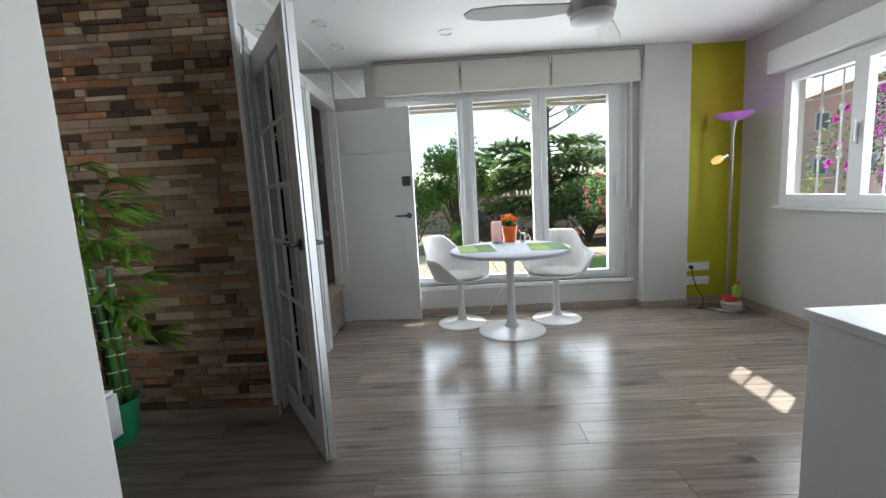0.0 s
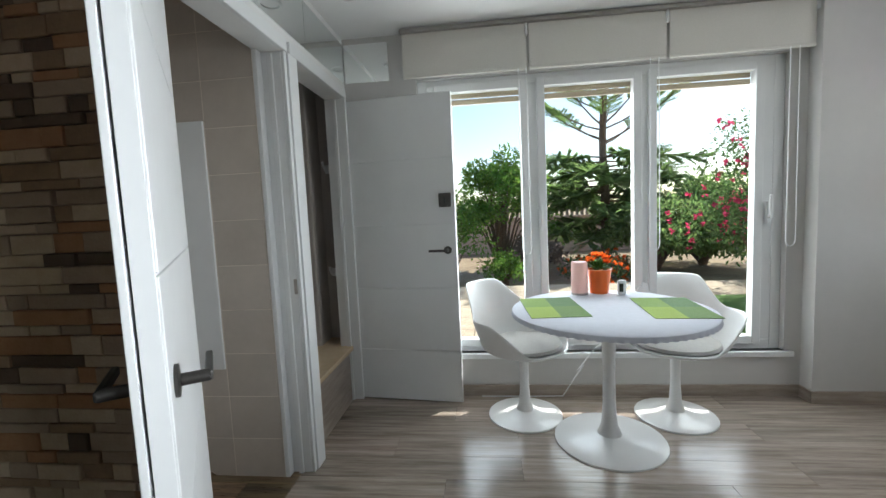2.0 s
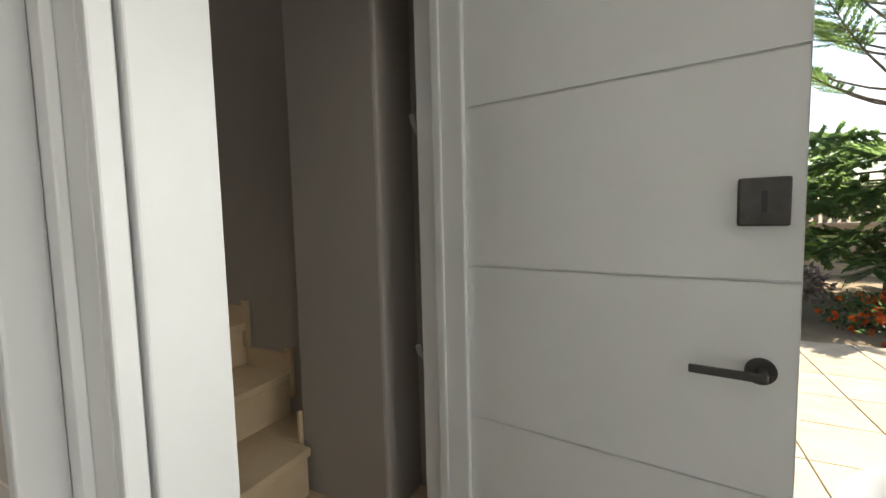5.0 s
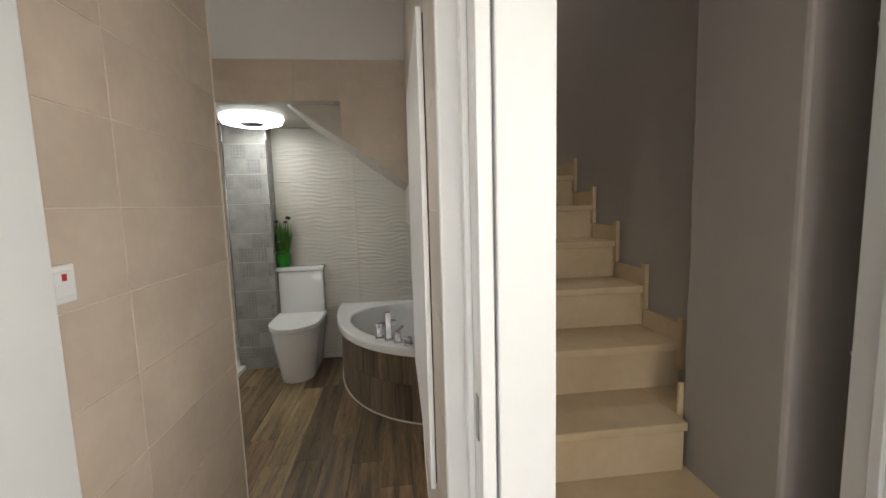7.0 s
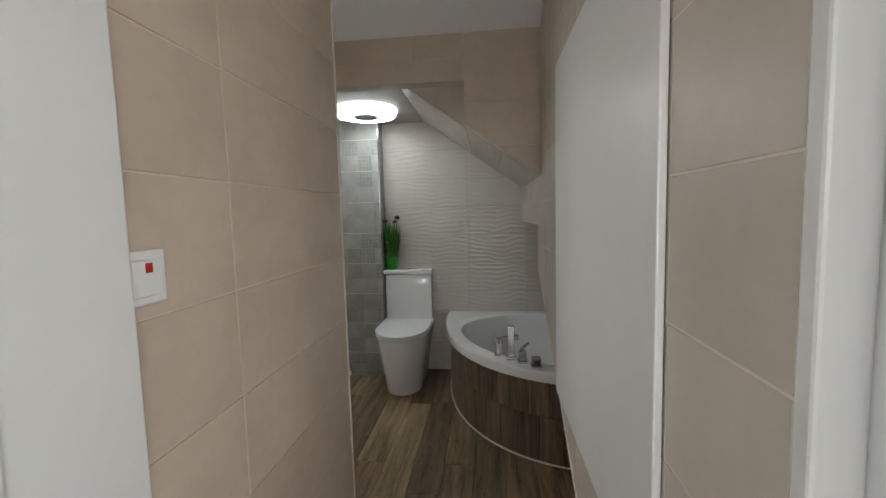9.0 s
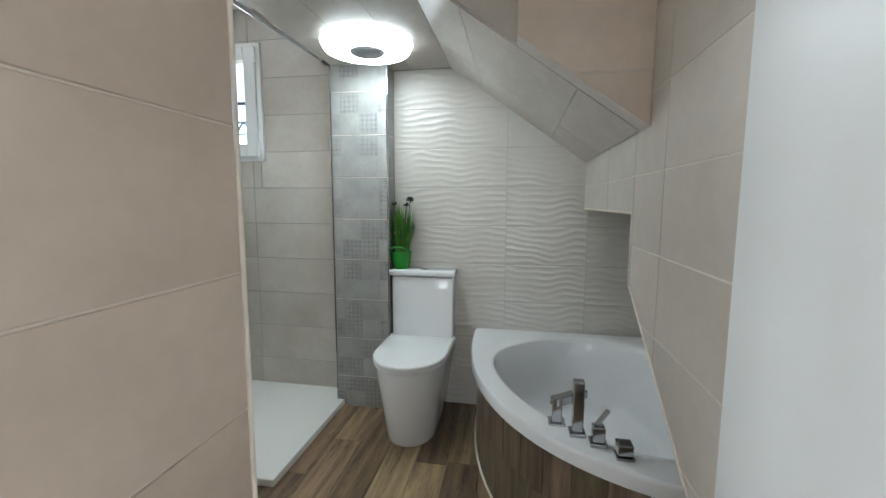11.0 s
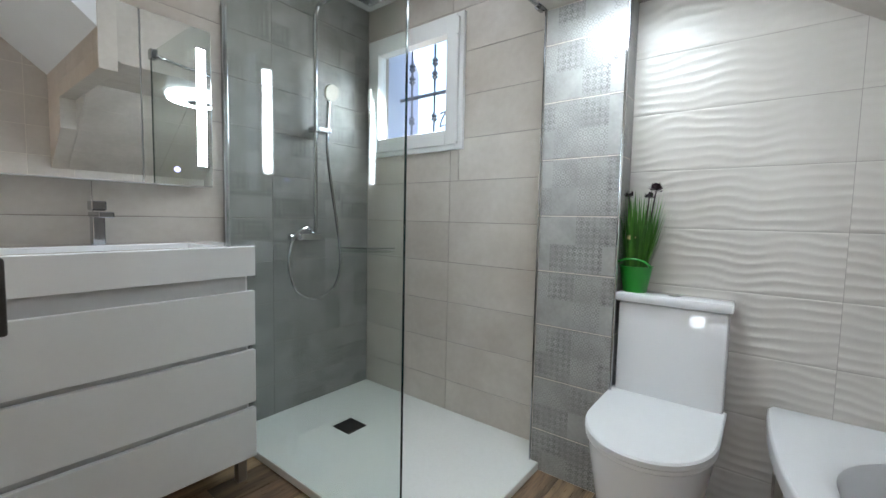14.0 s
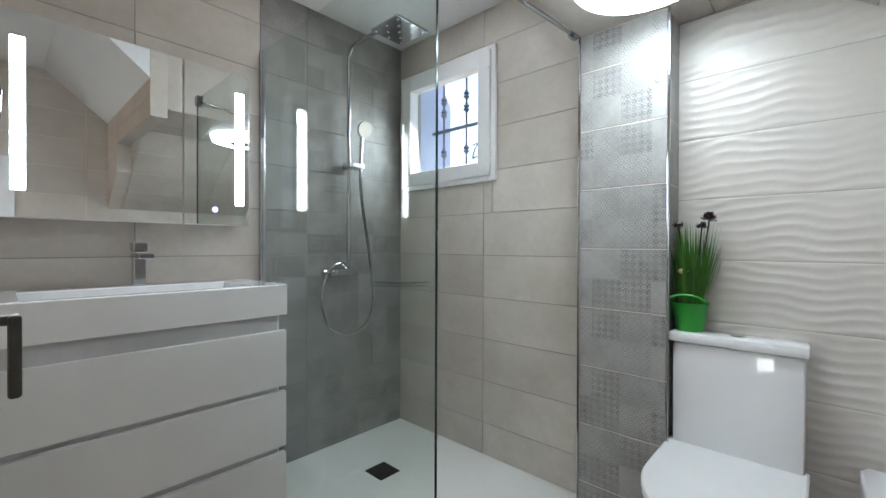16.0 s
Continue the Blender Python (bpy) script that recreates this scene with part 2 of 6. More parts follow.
GROUT = mat("pale_grout", (0.74, 0.67, 0.58), (0.68, 0.61, 0.53), 40, 0.85, 0.3)
WAVE = mat("white_relief_tile", (0.60, 0.57, 0.525), (0.56, 0.53, 0.485), 5, 0.3, 0.03, rnd=0.02)
PATCH = patch_mat("patchwork_cement_tile", 0, 0.85)
WOODTILE = mat("wood_look_tile", (0.07, 0.046, 0.028), (0.34, 0.235, 0.135), 4, 0.3, 0.12, rnd=0.5, stretch=(0.6, 7, 7), fine=0.08, hue=0.012)
WOODSKIRT = mat("wood_look_tile_upright", (0.07, 0.05, 0.035), (0.24, 0.18, 0.12), 4, 0.35, 0.12, rnd=0.25, stretch=(9, 9, 0.6), hue=0.015)
CERAMIC = mat("white_ceramic", (0.82, 0.83, 0.84), (0.80, 0.81, 0.82), 2, 0.07, coat=0.5)
ACRYLIC = mat("white_acrylic", (0.82, 0.83, 0.84), (0.80, 0.81, 0.82), 2, 0.12, coat=0.3)
RESIN = mat("shower_resin", (0.78, 0.79, 0.76), (0.75, 0.76, 0.73), 60, 0.5, 0.1)
CHROME = mat("chrome", (0.48, 0.49, 0.51), (0.44, 0.45, 0.47), 20, 0.1, metal=1.0)
STEEL = mat("brushed_steel", (0.42, 0.40, 0.38), (0.36, 0.34, 0.32), 40, 0.32, metal=1.0)
DARKSTEEL = mat("dark_steel", (0.10, 0.095, 0.09), (0.07, 0.065, 0.06), 40, 0.4, metal=0.9)
MIRROR = mat("mirror", (0.86, 0.88, 0.87), (0.86, 0.88, 0.87), 1, 0.0, metal=1.0)
PANE = glass("clear_pane", (0.97, 0.99, 0.98), 0.0, 0.012)
SHOWERGLASS = glass("shower_glass", (0.92, 0.955, 0.94), 0.0, 0.018)
MARBLE = mat("cream_marble", (0.64, 0.49, 0.31), (0.74, 0.60, 0.42), 4, 0.16, 0.02, rnd=0.06)
BLIND = mat("cream_blind_fabric", (0.66, 0.64, 0.59), (0.62, 0.60, 0.55), 120, 0.9, 0.2)
SHUTTER = mat("beige_shutter_slats", (0.56, 0.45, 0.32), (0.5, 0.4, 0.28), 10, 0.5)
PLASTIC = mat("white_plastic_shell", (0.80, 0.80, 0.79), (0.77, 0.77, 0.76), 4, 0.28, coat=0.2)
CUSHION = mat("pale_grey_cushion", (0.55, 0.54, 0.52), (0.5, 0.49, 0.47), 60, 0.85, 0.3)
CLOTH = mat("white_table_cover", (0.58, 0.60, 0.67), (0.54, 0.56, 0.62), 30, 0.75, 0.15)
GREENS = [mat("placemat_green_" + k, c, tuple(v * 0.85 for v in c), 300, 0.8, 0.5) for k, c in (("lime", (0.30, 0.42, 0.055)), ("leaf", (0.20, 0.32, 0.055)), ("moss", (0.13, 0.23, 0.05)), ("dark", (0.09, 0.18, 0.055)))]
ORANGE = mat("orange_plastic", (0.85, 0.16, 0.015), (0.8, 0.14, 0.012), 5, 0.3)
PETAL = mat("orange_petals", (0.85, 0.20, 0.03), (0.7, 0.10, 0.015), 40, 0.6, island=0.2)
LEAF = mat("leaf_green", (0.055, 0.13, 0.022), (0.10, 0.20, 0.035), 20, 0.45, island=0.35, hue=0.02)
BAMBOOLEAF = mat("bamboo_leaf", (0.045, 0.135, 0.012), (0.15, 0.27, 0.03), 9, 0.4, island=0.4, hue=0.015)
CANE = mat("bamboo_cane", (0.02, 0.085, 0.015), (0.035, 0.12, 0.02), 10, 0.35)
CANERING = mat("bamboo_node_pale", (0.35, 0.40, 0.28), (0.3, 0.35, 0.22), 20, 0.6)
GREENPOT = mat("green_plastic_pot", (0.03, 0.30, 0.13), (0.025, 0.26, 0.11), 5, 0.35)
GRASSPOT = mat("green_bucket", (0.02, 0.32, 0.03), (0.015, 0.28, 0.025), 5, 0.4)
GRASSBLADE = mat("grass_blade_green", (0.035, 0.14, 0.015), (0.07, 0.22, 0.025), 20, 0.5, island=0.4)
BLACKPETAL = mat("dark_plum_flower", (0.02, 0.008, 0.014), (0.035, 0.014, 0.022), 30, 0.7)
BLACK = mat("black_plastic", (0.012, 0.012, 0.013), (0.018, 0.018, 0.02), 10, 0.35)
SCREEN = mat("tv_screen", (0.004, 0.004, 0.005), (0.006, 0.006, 0.007), 2, 0.08)
RED = mat("red_plastic", (0.50, 0.02, 0.015), (0.42, 0.015, 0.012), 10, 0.45)
SOIL = mat("potting_soil", (0.04, 0.025, 0.016), (0.07, 0.045, 0.03), 60, 0.95, 0.8)
WAX = mat("pale_pink_candle", (0.80, 0.62, 0.58), (0.76, 0.58, 0.54), 6, 0.5)
PALEGLASS = mat("purple_glass_shade", (0.62, 0.25, 0.80), (0.55, 0.2, 0.75), 4, 0.25)
VIOLETLED = glow("violet_led", (0.72, 0.10, 1.0), 1.8)
WARMLED = glow("orange_led_shade", (1.0, 0.30, 0.10), 0.9)
LEDRING = glow("led_ring_diffuser", (0.84, 0.95, 1.0), 5.6)
LEDRIM = glow("led_ring_rim", (0.84, 0.95, 1.0), 0.7)
LEDBAR = glow("led_bar", (0.84, 0.95, 1.0), 11.0)
SPOTOFF = mat("frosted_spot_diffuser", (0.72, 0.72, 0.72), (0.7, 0.7, 0.7), 5, 0.5)
SPOTON = glow("lit_spot_diffuser", (0.95, 0.98, 1.0), 3.0)
IRON = mat("white_painted_iron", (0.70, 0.70, 0.70), (0.6, 0.6, 0.6), 20, 0.5)
DARKIRON = mat("grey_painted_iron", (0.16, 0.18, 0.22), (0.12, 0.14, 0.17), 20, 0.5)


def thin_leaf(m, amount=0.45):
    """Lets light through a leaf material."""
    nt = m.node_tree
    n, l = nt.nodes, nt.links
    b = n["Principled BSDF"]
    tl = n.new("ShaderNodeBsdfTranslucent")
    l.new(b.inputs["Base Color"].links[0].from_socket, tl.inputs[0])
    mx = n.new("ShaderNodeMixShader")
    mx.inputs[0].default_value = amount
    l.new(b.outputs[0], mx.inputs[1])
    l.new(tl.outputs[0], mx.inputs[2])
    l.new(mx.outputs[0], n["Material Output"].inputs[0])
    return m


thin_leaf(LEAF)
thin_leaf(WAX, 0.5)
thin_leaf(BAMBOOLEAF, 0.3)
# garden
PAVING = mat("beige_patio_slab", (0.42, 0.33, 0.24), (0.50, 0.41, 0.31), 6, 0.85, 0.3, rnd=0.08)
EARTH = mat("dry_earth", (0.20, 0.135, 0.08), (0.34, 0.25, 0.16), 1.5, 0.95, 0.8)
LAWN = mat("green_turf", (0.10, 0.20, 0.04), (0.16, 0.28, 0.06), 30, 0.9, 0.8)
PINKWALL = mat("pink_render", (0.62, 0.44, 0.36), (0.57, 0.40, 0.32), 3, 0.9, 0.4)
ROOFTILE = mat("terracotta_roof", (0.42, 0.26, 0.19), (0.48, 0.32, 0.24), 8, 0.85, 0.6)
PICKET = mat("weathered_picket", (0.30, 0.24, 0.19), (0.22, 0.17, 0.13), 12, 0.85, 0.3, rnd=0.2)
BARK = mat("conifer_bark", (0.13, 0.085, 0.06), (0.20, 0.14, 0.10), 14, 0.95, 1.0, stretch=(1, 1, 0.4))
NEEDLE = mat("conifer_needles", (0.17, 0.26, 0.085), (0.27, 0.38, 0.14), 6, 0.6, island=0.35, hue=0.015)
SHRUBLEAF = mat("shrub_leaf", (0.14, 0.26, 0.045), (0.22, 0.36, 0.07), 9, 0.45, island=0.4, hue=0.02)
DARKLEAF = mat("dark_shrub_leaf", (0.07, 0.13, 0.045), (0.12, 0.20, 0.065), 9, 0.5, island=0.4, hue=0.02)
REDBLOOM = mat("red_blossom", (0.60, 0.04, 0.12), (0.70, 0.10, 0.22), 9, 0.6, island=0.3)
MAGENTA = mat("magenta_blossom", (0.50, 0.035, 0.42), (0.62, 0.08, 0.52), 9, 0.6, island=0.35)
RATTAN = mat("dark_rattan", (0.022, 0.022, 0.026), (0.045, 0.045, 0.05), 90, 0.6, 0.6)
BLUEREVEAL = mat("pale_blue_render", (0.45, 0.50, 0.66), (0.42, 0.47, 0.62), 4, 0.9, 0.2)

for leafy in (NEEDLE, SHRUBLEAF, DARKLEAF, REDBLOOM, MAGENTA, PETAL):
    thin_leaf(leafy, 0.7)


# ---- mesh helpers ----
def mesh_of(name, bm, material=None, smooth=False):
    bmesh.ops.recalc_face_normals(bm, faces=bm.faces)
    me = bpy.data.meshes.new(name)
    bm.to_mesh(me)
    bm.free()
    if material:
        for m in (material if isinstance(material, list) else [material]):
            me.materials.append(m)
    if smooth:
        for p in me.polygons:
            p.use_smooth = True
        me.set_sharp_from_angle(angle=radians(38))
    return me


def thing(name, base, label, category, group="", kind=""):
    ob = new(name)
    ob.empty_display_size = 0.05
    ob.location = base
    return tagged(ob, label, category, group, kind)


def part(name, bm, material, parent=None, label="", smooth=False):
    ob = new(name, mesh_of(name, bm, material, smooth))
    if parent is not None:
        ob.parent = parent
        if parent.type == 'EMPTY':
            ob.matrix_parent_inverse = Matrix.Translation(-Vector(parent.location))
    return tagged(ob, label)


def structure(name, bm, material, label, category, smooth=False):
    return tagged(part(name, bm, material, None, label, smooth), label, category, "", "structure")


def box(bm, x0, x1, y0, y1, z0, z1, bev=0.0, m=None, idx=0):
    r = bmesh.ops.create_cube(bm, size=1)
    vs = r["verts"]
    for v in vs:
        v.co = Vector(((x0 + x1) / 2 + v.co.x * (x1 - x0), (y0 + y1) / 2 + v.co.y * (y1 - y0), (z0 + z1) / 2 + v.co.z * (z1 - z0)))
        if m is not None:
            v.co = m @ v.co
    fs = list({f for v in vs for f in v.link_faces})
    for f in fs:
        f.material_index = idx
    if bev:
        es = list({e for v in vs for e in v.link_edges})
        bmesh.ops.bevel(bm, geom=es, offset=bev, segments=2, affect='EDGES', profile=0.5)
    return bm


def one_box(*a, **k):
    return box(bmesh.new(), *a, **k)


def lathe(bm, prof, seg=32, m=None, z_axis=True):
    """Revolve (r, z) pairs about z."""
    rings = []
    for r, z in prof:
        ring = []
        for i in range(seg):
            a = 2 * math.pi * i / seg
            co = Vector((r * math.cos(a), r * math.sin(a), z))
            ring.append(bm.verts.new(m @ co if m is not None else co))
        rings.append(ring)
    for a, b in zip(rings, rings[1:]):
        for i in range(seg):
            bm.faces.new((a[i], a[(i + 1) % seg], b[(i + 1) % seg], b[i]))
    for ring, rz in ((rings[0], prof[0]), (rings[-1], prof[-1])):
        if rz[0] > 1e-4:
            bm.faces.new(ring)
    bmesh.ops.remove_doubles(bm, verts=[v for r in (rings[0], rings[-1]) for v in r], dist=1e-5)
    return bm


def tube(bm, pts, r, seg=8, r1=None):
    pts = [Vector(p) for p in pts]
    rings = []
    for i, p in enumerate(pts):
        d = (pts[min(i + 1, len(pts) - 1)] - pts[max(i - 1, 0)]).normalized()
        side = d.orthogonal().normalized() if i == 0 else (side - d * side.dot(d)).normalized()
        up = d.cross(side)
        rr = r if r1 is None else r + (r1 - r) * i / (len(pts) - 1)
        rings.append([bm.verts.new(p + rr * (math.cos(2 * math.pi * k / seg) * side + math.sin(2 * math.pi * k / seg) * up)) for k in range(seg)])
    for a, b in zip(rings, rings[1:]):
        for k in range(seg):
            bm.faces.new((a[k], a[(k + 1) % seg], b[(k + 1) % seg], b[k]))
    bm.faces.new(rings[0])
    bm.faces.new(rings[-1])
    return bm


def arc(f, n):
    return [f(i / (n - 1)) for i in range(n)]


def prism(bm, pts, axis, a, b):
    """Extrude a polygon along an axis from a to b; pts are the two other coordinates in order."""
    def co(p, w):
        return {"x": (w, p[0], p[1]), "y": (p[0], w, p[1]), "z": (p[0], p[1], w)}[axis]
    lo = [bm.verts.new(co(p, a)) for p in pts]
    hi = [bm.verts.new(co(p, b)) for p in pts]
    bm.faces.new(lo)
    bm.faces.new(hi[::-1])
    for i in range(len(pts)):
        j = (i + 1) % len(pts)
        bm.faces.new((lo[i], lo[j], hi[j], hi[i]))
    return bm


def clip_poly(poly, a, b, c):
    """The part of a polygon with a*u + b*v <= c."""
    out = []
    for p, q in zip(poly, poly[1:] + poly[:1]):
        dp, dq = a * p[0] + b * p[1] - c, a * q[0] + b * q[1] - c
        if dp <= 0:
            out.append(p)
        if dp * dq < 0:
            t = dp / (dp - dq)
            out.append((p[0] + t * (q[0] - p[0]), p[1] + t * (q[1] - p[1])))
    return out


PIECES = {}


def piece(name, poly, depth, inset, frame_m, material, parent):
    """A flat piece (tile, plank, stone) with a chamfered face; alike ones share a mesh."""
    cu = sum(p[0] for p in poly) / len(poly)
    cv = sum(p[1] for p in poly) / len(poly)
    loc = [(round(p[0] - cu, 4), round(p[1] - cv, 4)) for p in poly]
    key = (name, tuple(loc), depth, inset, material.name)
    if key not in PIECES:
        bm = bmesh.new()
        lo = [bm.verts.new((u, v, 0)) for u, v in loc]
        hi = [bm.verts.new((u * (1 - inset / max(0.01, abs(u))) if abs(u) > inset else u, v * (1 - inset / max(0.01, abs(v))) if abs(v) > inset else v, depth)) for u, v in loc]
        md = [bm.verts.new((u, v, depth - inset)) for u, v in loc]
        bm.faces.new(hi)
        for i in range(len(loc)):
            j = (i + 1) % len(loc)
            bm.faces.new((lo[i], lo[j], md[j], md[i]))
            bm.faces.new((md[i], md[j], hi[j], hi[i]))
        PIECES[key] = mesh_of(name, bm, material)
    ob = new(name, PIECES[key])
    ob.parent = parent
    ob.matrix_basis = frame_m @ Matrix.Translation((cu, cv, 0))
    return ob


def frame_of(o, u, v):
    u, v = Vector(u), Vector(v)
    w = u.cross(v)
    return Matrix(((u.x, v.x, w.x, o[0]), (u.y, v.y, w.y, o[1]), (u.z, v.z, w.z, o[2]), (0, 0, 0, 1)))


# ---- living room structure ----
CZ = 2.46
bm = one_box(-2.3, 2.85, -1.6, 4.0, -0.12, -0.007)
floor = structure("floor", bm, BASECORE, "grey oak laminate plank floor", "floor")
bm = bmesh.new()
box(bm, -1.25, 2.85, -1.6, 4.1, CZ, CZ + 0.12)
box(bm, -2.3, -1.25, -1.6, 2.1, CZ, CZ + 0.12)
structure("ceiling", bm, CEIL, "smooth white painted ceiling", "ceiling")

bm = bmesh.new()
box(bm, -1.25, 2.16, 3.94, 4.1, 0, 0.30)
box(bm, -1.25, 2.16, 3.94, 4.1, 2.16, CZ)
box(bm, -1.25, -0.66, 3.94, 4.1, 0.30, 2.16)
box(bm, 1.64, 2.16, 3.94, 4.1, 0.30, 2.16)
box(bm, 1.74, 2.16, 3.836, 3.94, 0, CZ)
structure("wall_window", bm, WALL, "warm grey painted wall with a pillar round the wide window", "wall")
structure("wall_lime", one_box(2.16, 2.85, 3.93, 4.1, 0, CZ), YELLOW, "lime yellow painted corner wall", "wall")
bm = bmesh.new()
box(bm, 2.7, 2.85, -1.6, 3.93, 0, 0.98)
box(bm, 2.7, 2.85, -1.6, 3.93, 2.03, CZ)
box(bm, 2.7, 2.85, 3.42, 3.93, 0.98, 2.03)
# Leaves an unseen opening, added for the rear fill lamp.
box(bm, 2.7, 2.85, 0.65, 2.1, 0.98, 2.03)
box(bm, 2.7, 2.85, -1.6, -0.65, 0.98, 2.03)
structure("wall_side", bm, WALL, "warm grey painted side wall with a window", "wall")
structure("wall_back", one_box(-2.2, 2.7, -1.6, -1.5, 0, CZ), WALL, "plain warm grey back wall", "wall")
# A white wall in the grey paint: its shade is put into the colour.
structure("wall_partition", one_box(-2.2, -0.55, 0.22, 0.37, 0, CZ, bev=0.006), WALL, "white wall end beside the opening, greyed for shade", "wall")
bm = bmesh.new()
box(bm, -1.25, -1.15, 2.215, 2.235, 0, CZ)
box(bm, -1.25, -1.15, 2.235, 3.94, 2.06, CZ)
box(bm, -1.25, -1.15, 3.05, 3.14, 0, 2.06)
box(bm, -1.25, -1.15, 3.872, 3.94, 0, 2.06)
structure("wall_doors", bm, WHITE, "white wall with two doorways", "wall")
stone_wall = structure("wall_stone", one_box(-2.2, -1.15, 2.10, 2.215, 0, CZ), MORTAR, "wall clad in narrow brown and rust ledger stones", "wall")
tv_wall = structure("wall_stone_side", one_box(-2.28, -2.22, -1.6, 2.10, 0, CZ), MORTAR, "side wall clad in narrow brown ledger stones", "wall")

# skirting boards
bm = bmesh.new()
for a in ((-1.15, 1.74, 3.925, 3.94), (1.725, 1.74, 3.822, 3.925), (1.725, 2.175, 3.821, 3.836), (2.16, 2.175, 3.836, 3.93), (2.175, 2.7, 3.915, 3.93), (2.685, 2.7, -1.5, 3.915), (-2.2, -1.135, 2.063, 2.078)):
    box(bm, *a, 0.0, 0.075, bev=0.002)
structure("baseboard", bm, SKIRT, "grey oak skirting board along the walls", "baseboard")

# mirror strips over the doors and on the wall end
bm = bmesh.new()
for y0, y1 in ((2.10, 2.70), (2.704, 3.32), (3.324, 3.93)):
    box(bm, -1.15, -1.144, y0, y1, 2.17, 2.42)
box(bm, -1.138, -0.84, 3.933, 3.94, 2.17, 2.42)
structure("trim_mirror_band", bm, MIRROR, "band of mirror panels above the doors", "mirror")
bm = one_box(-1.15, -1.145, 2.125, 2.165, 0.06, 2.16)
structure("trim_mirror_strip", bm, MIRROR, "narrow upright mirror strip on the wall end", "mirror")
bm = bmesh.new()
box(bm, -1.16, -1.135, 2.078, 2.12, 0.0, CZ, bev=0.002)
structure("trim_corner", bm, LACQUER, "white upright corner trim on the stone wall", "trim")


def door_frame(name, y0, y1, lab):
    """White lining and casing round a doorway in the door wall."""
    bm = bmesh.new()
    if y0 < 3:
        box(bm, -1.39, -1.185, y0 - 0.02, y0 + 0.012, 0, 2.06, bev=0.004)
        box(bm, -1.16, -1.138, y0 - 0.085, y0 - 0.03, 0, 2.06, bev=0.004)
    else:
        box(bm, -1.27, -1.151, y0 - 0.02, y0 + 0.012, 0, 2.06, bev=0.003)
        box(bm, -1.15, -1.126, y0 - 0.080, y0 + 0.012, 0, 2.06, bev=0.003)
    if y0 < 3:
        box(bm, -1.27, -1.151, y1 - 0.012, y1 + 0.02, 0, 2.06, bev=0.003)
        box(bm, -1.2685, -1.245, 2.998, y1 - 0.0125, 0, 2.06, bev=0.004)
        box(bm, -1.15, -1.134, y1 - 0.012, y1 + 0.012, 0, 2.06, bev=0.003)
    else:
        box(bm, -1.27, -1.128, y1 + 0.034, y1 + 0.055, 0, 2.06, bev=0.004)
    box(bm, -1.27, -1.127, y0 - 0.055, y1 + (0.012 if y0 < 3 else 0.055), 2.0605, 2.12, bev=0.004)
    box(bm, -1.215, -1.19, y0 + 0.012, y0 + 0.024, 0, 2.05, bev=0.003)
    e = y1 - 0.012 if y0 < 3 else y1 + 0.034
    box(bm, -1.215, -1.19, e - 0.012, e, 0, 2.05, bev=0.003)
    return structure(name, bm, LACQUER, lab, "door frame")


door_frame("door_frame_1", 2.252, 3.055, "white lacquered frame of the bathroom doorway")
door_frame("door_frame_2", 3.15, 3.83, "white lacquered frame of the stair doorway")
plate = tagged(part("strike_plate", one_box(-1.170, -1.153, 3.0405, 3.0429, 0.915, 0.99, bev=0.0008), STEEL), "small steel strike plate on the door frame", "strike plate")


# ---- doors ----
def lever(root, x, y, z, sx, to):
    """Round rose and a flat lever pointing along local y."""
    bm = bmesh.new()
    m = Matrix.Translation((x, y, z)) @ Matrix.Rotation(radians(90), 4, 'Y')
    lathe(bm, [(0.026, 0), (0.026, 0.006 * sx), (0.010, 0.008 * sx), (0.010, 0.048 * sx)], 20, m)
    h = part("handle", bm, DARKSTEEL, root, "dark steel lever handle", True)
    a, b = sorted((y, y + to))
    xa, xb = sorted((x + 0.04 * sx, x + 0.052 * sx))
    part("lever", one_box(xa, xb, a - 0.008, b + 0.008, z - 0.008, z + 0.008, bev=0.003), DARKSTEEL, h)
    return h


def leaf_panels(root, width, x0, x1, grooves, zb=0.008, zt=2.04):
    """A leaf along +y from its hinge: core and grooved facing boards."""
    s = 1 if x1 > x0 else -1
    part("core", one_box(x0 + 0.004 * s, x1 - 0.004 * s, 0, width, zb, zt, bev=0.001), LACQUER, root)
    zs = [zb] + grooves + [zt]
    for a, b in zip(zs, zs[1:]):
        part("panel", one_box(x0, x0 + 0.006 * s, 0.001, width - 0.001, a + 0.002, b - 0.002, bev=0.0015), LACQUER, root)


# stair door, open against the window wall
door = thing("door_1", (0, 0, 0), "open white lacquered door with horizontal grooves", "door", kind="structure")
leaf_panels(door, 0.722, 0.0, -0.04, [0.36, 0.785, 1.21, 1.635])
part("back_panel", one_box(-0.04, -0.034, 0.001, 0.721, 0.01, 2.038), LACQUER, door)
lever(door, -0.04, 0.665, 1.035, -1, -0.11)
lever(door, 0.0, 0.665, 1.035, 1, -0.11)
lk = part("lock_box", one_box(0.0, 0.018, 0.62, 0.70, 1.315, 1.405, bev=0.004), DARKSTEEL, door, "square dark steel bolt lock")
part("keyhole", one_box(0.018, 0.020, 0.655, 0.665, 1.34, 1.38), BLACK, lk)
for z in (0.25, 0.775, 1.34, 1.90):
    part("hinge", one_box(-0.002, 0.006, -0.010, 0.004, z - 0.05, z + 0.05, bev=0.002), DARKSTEEL, door)
# local +y runs along the open leaf, local +x faces the room
door.matrix_basis = Matrix.Translation((-1.145, 3.885, 0)) @ Matrix.Rotation(math.atan2(-0.08, 0.713) - math.pi / 2, 4, 'Z') @ Matrix.Rotation(0, 4, 'X')

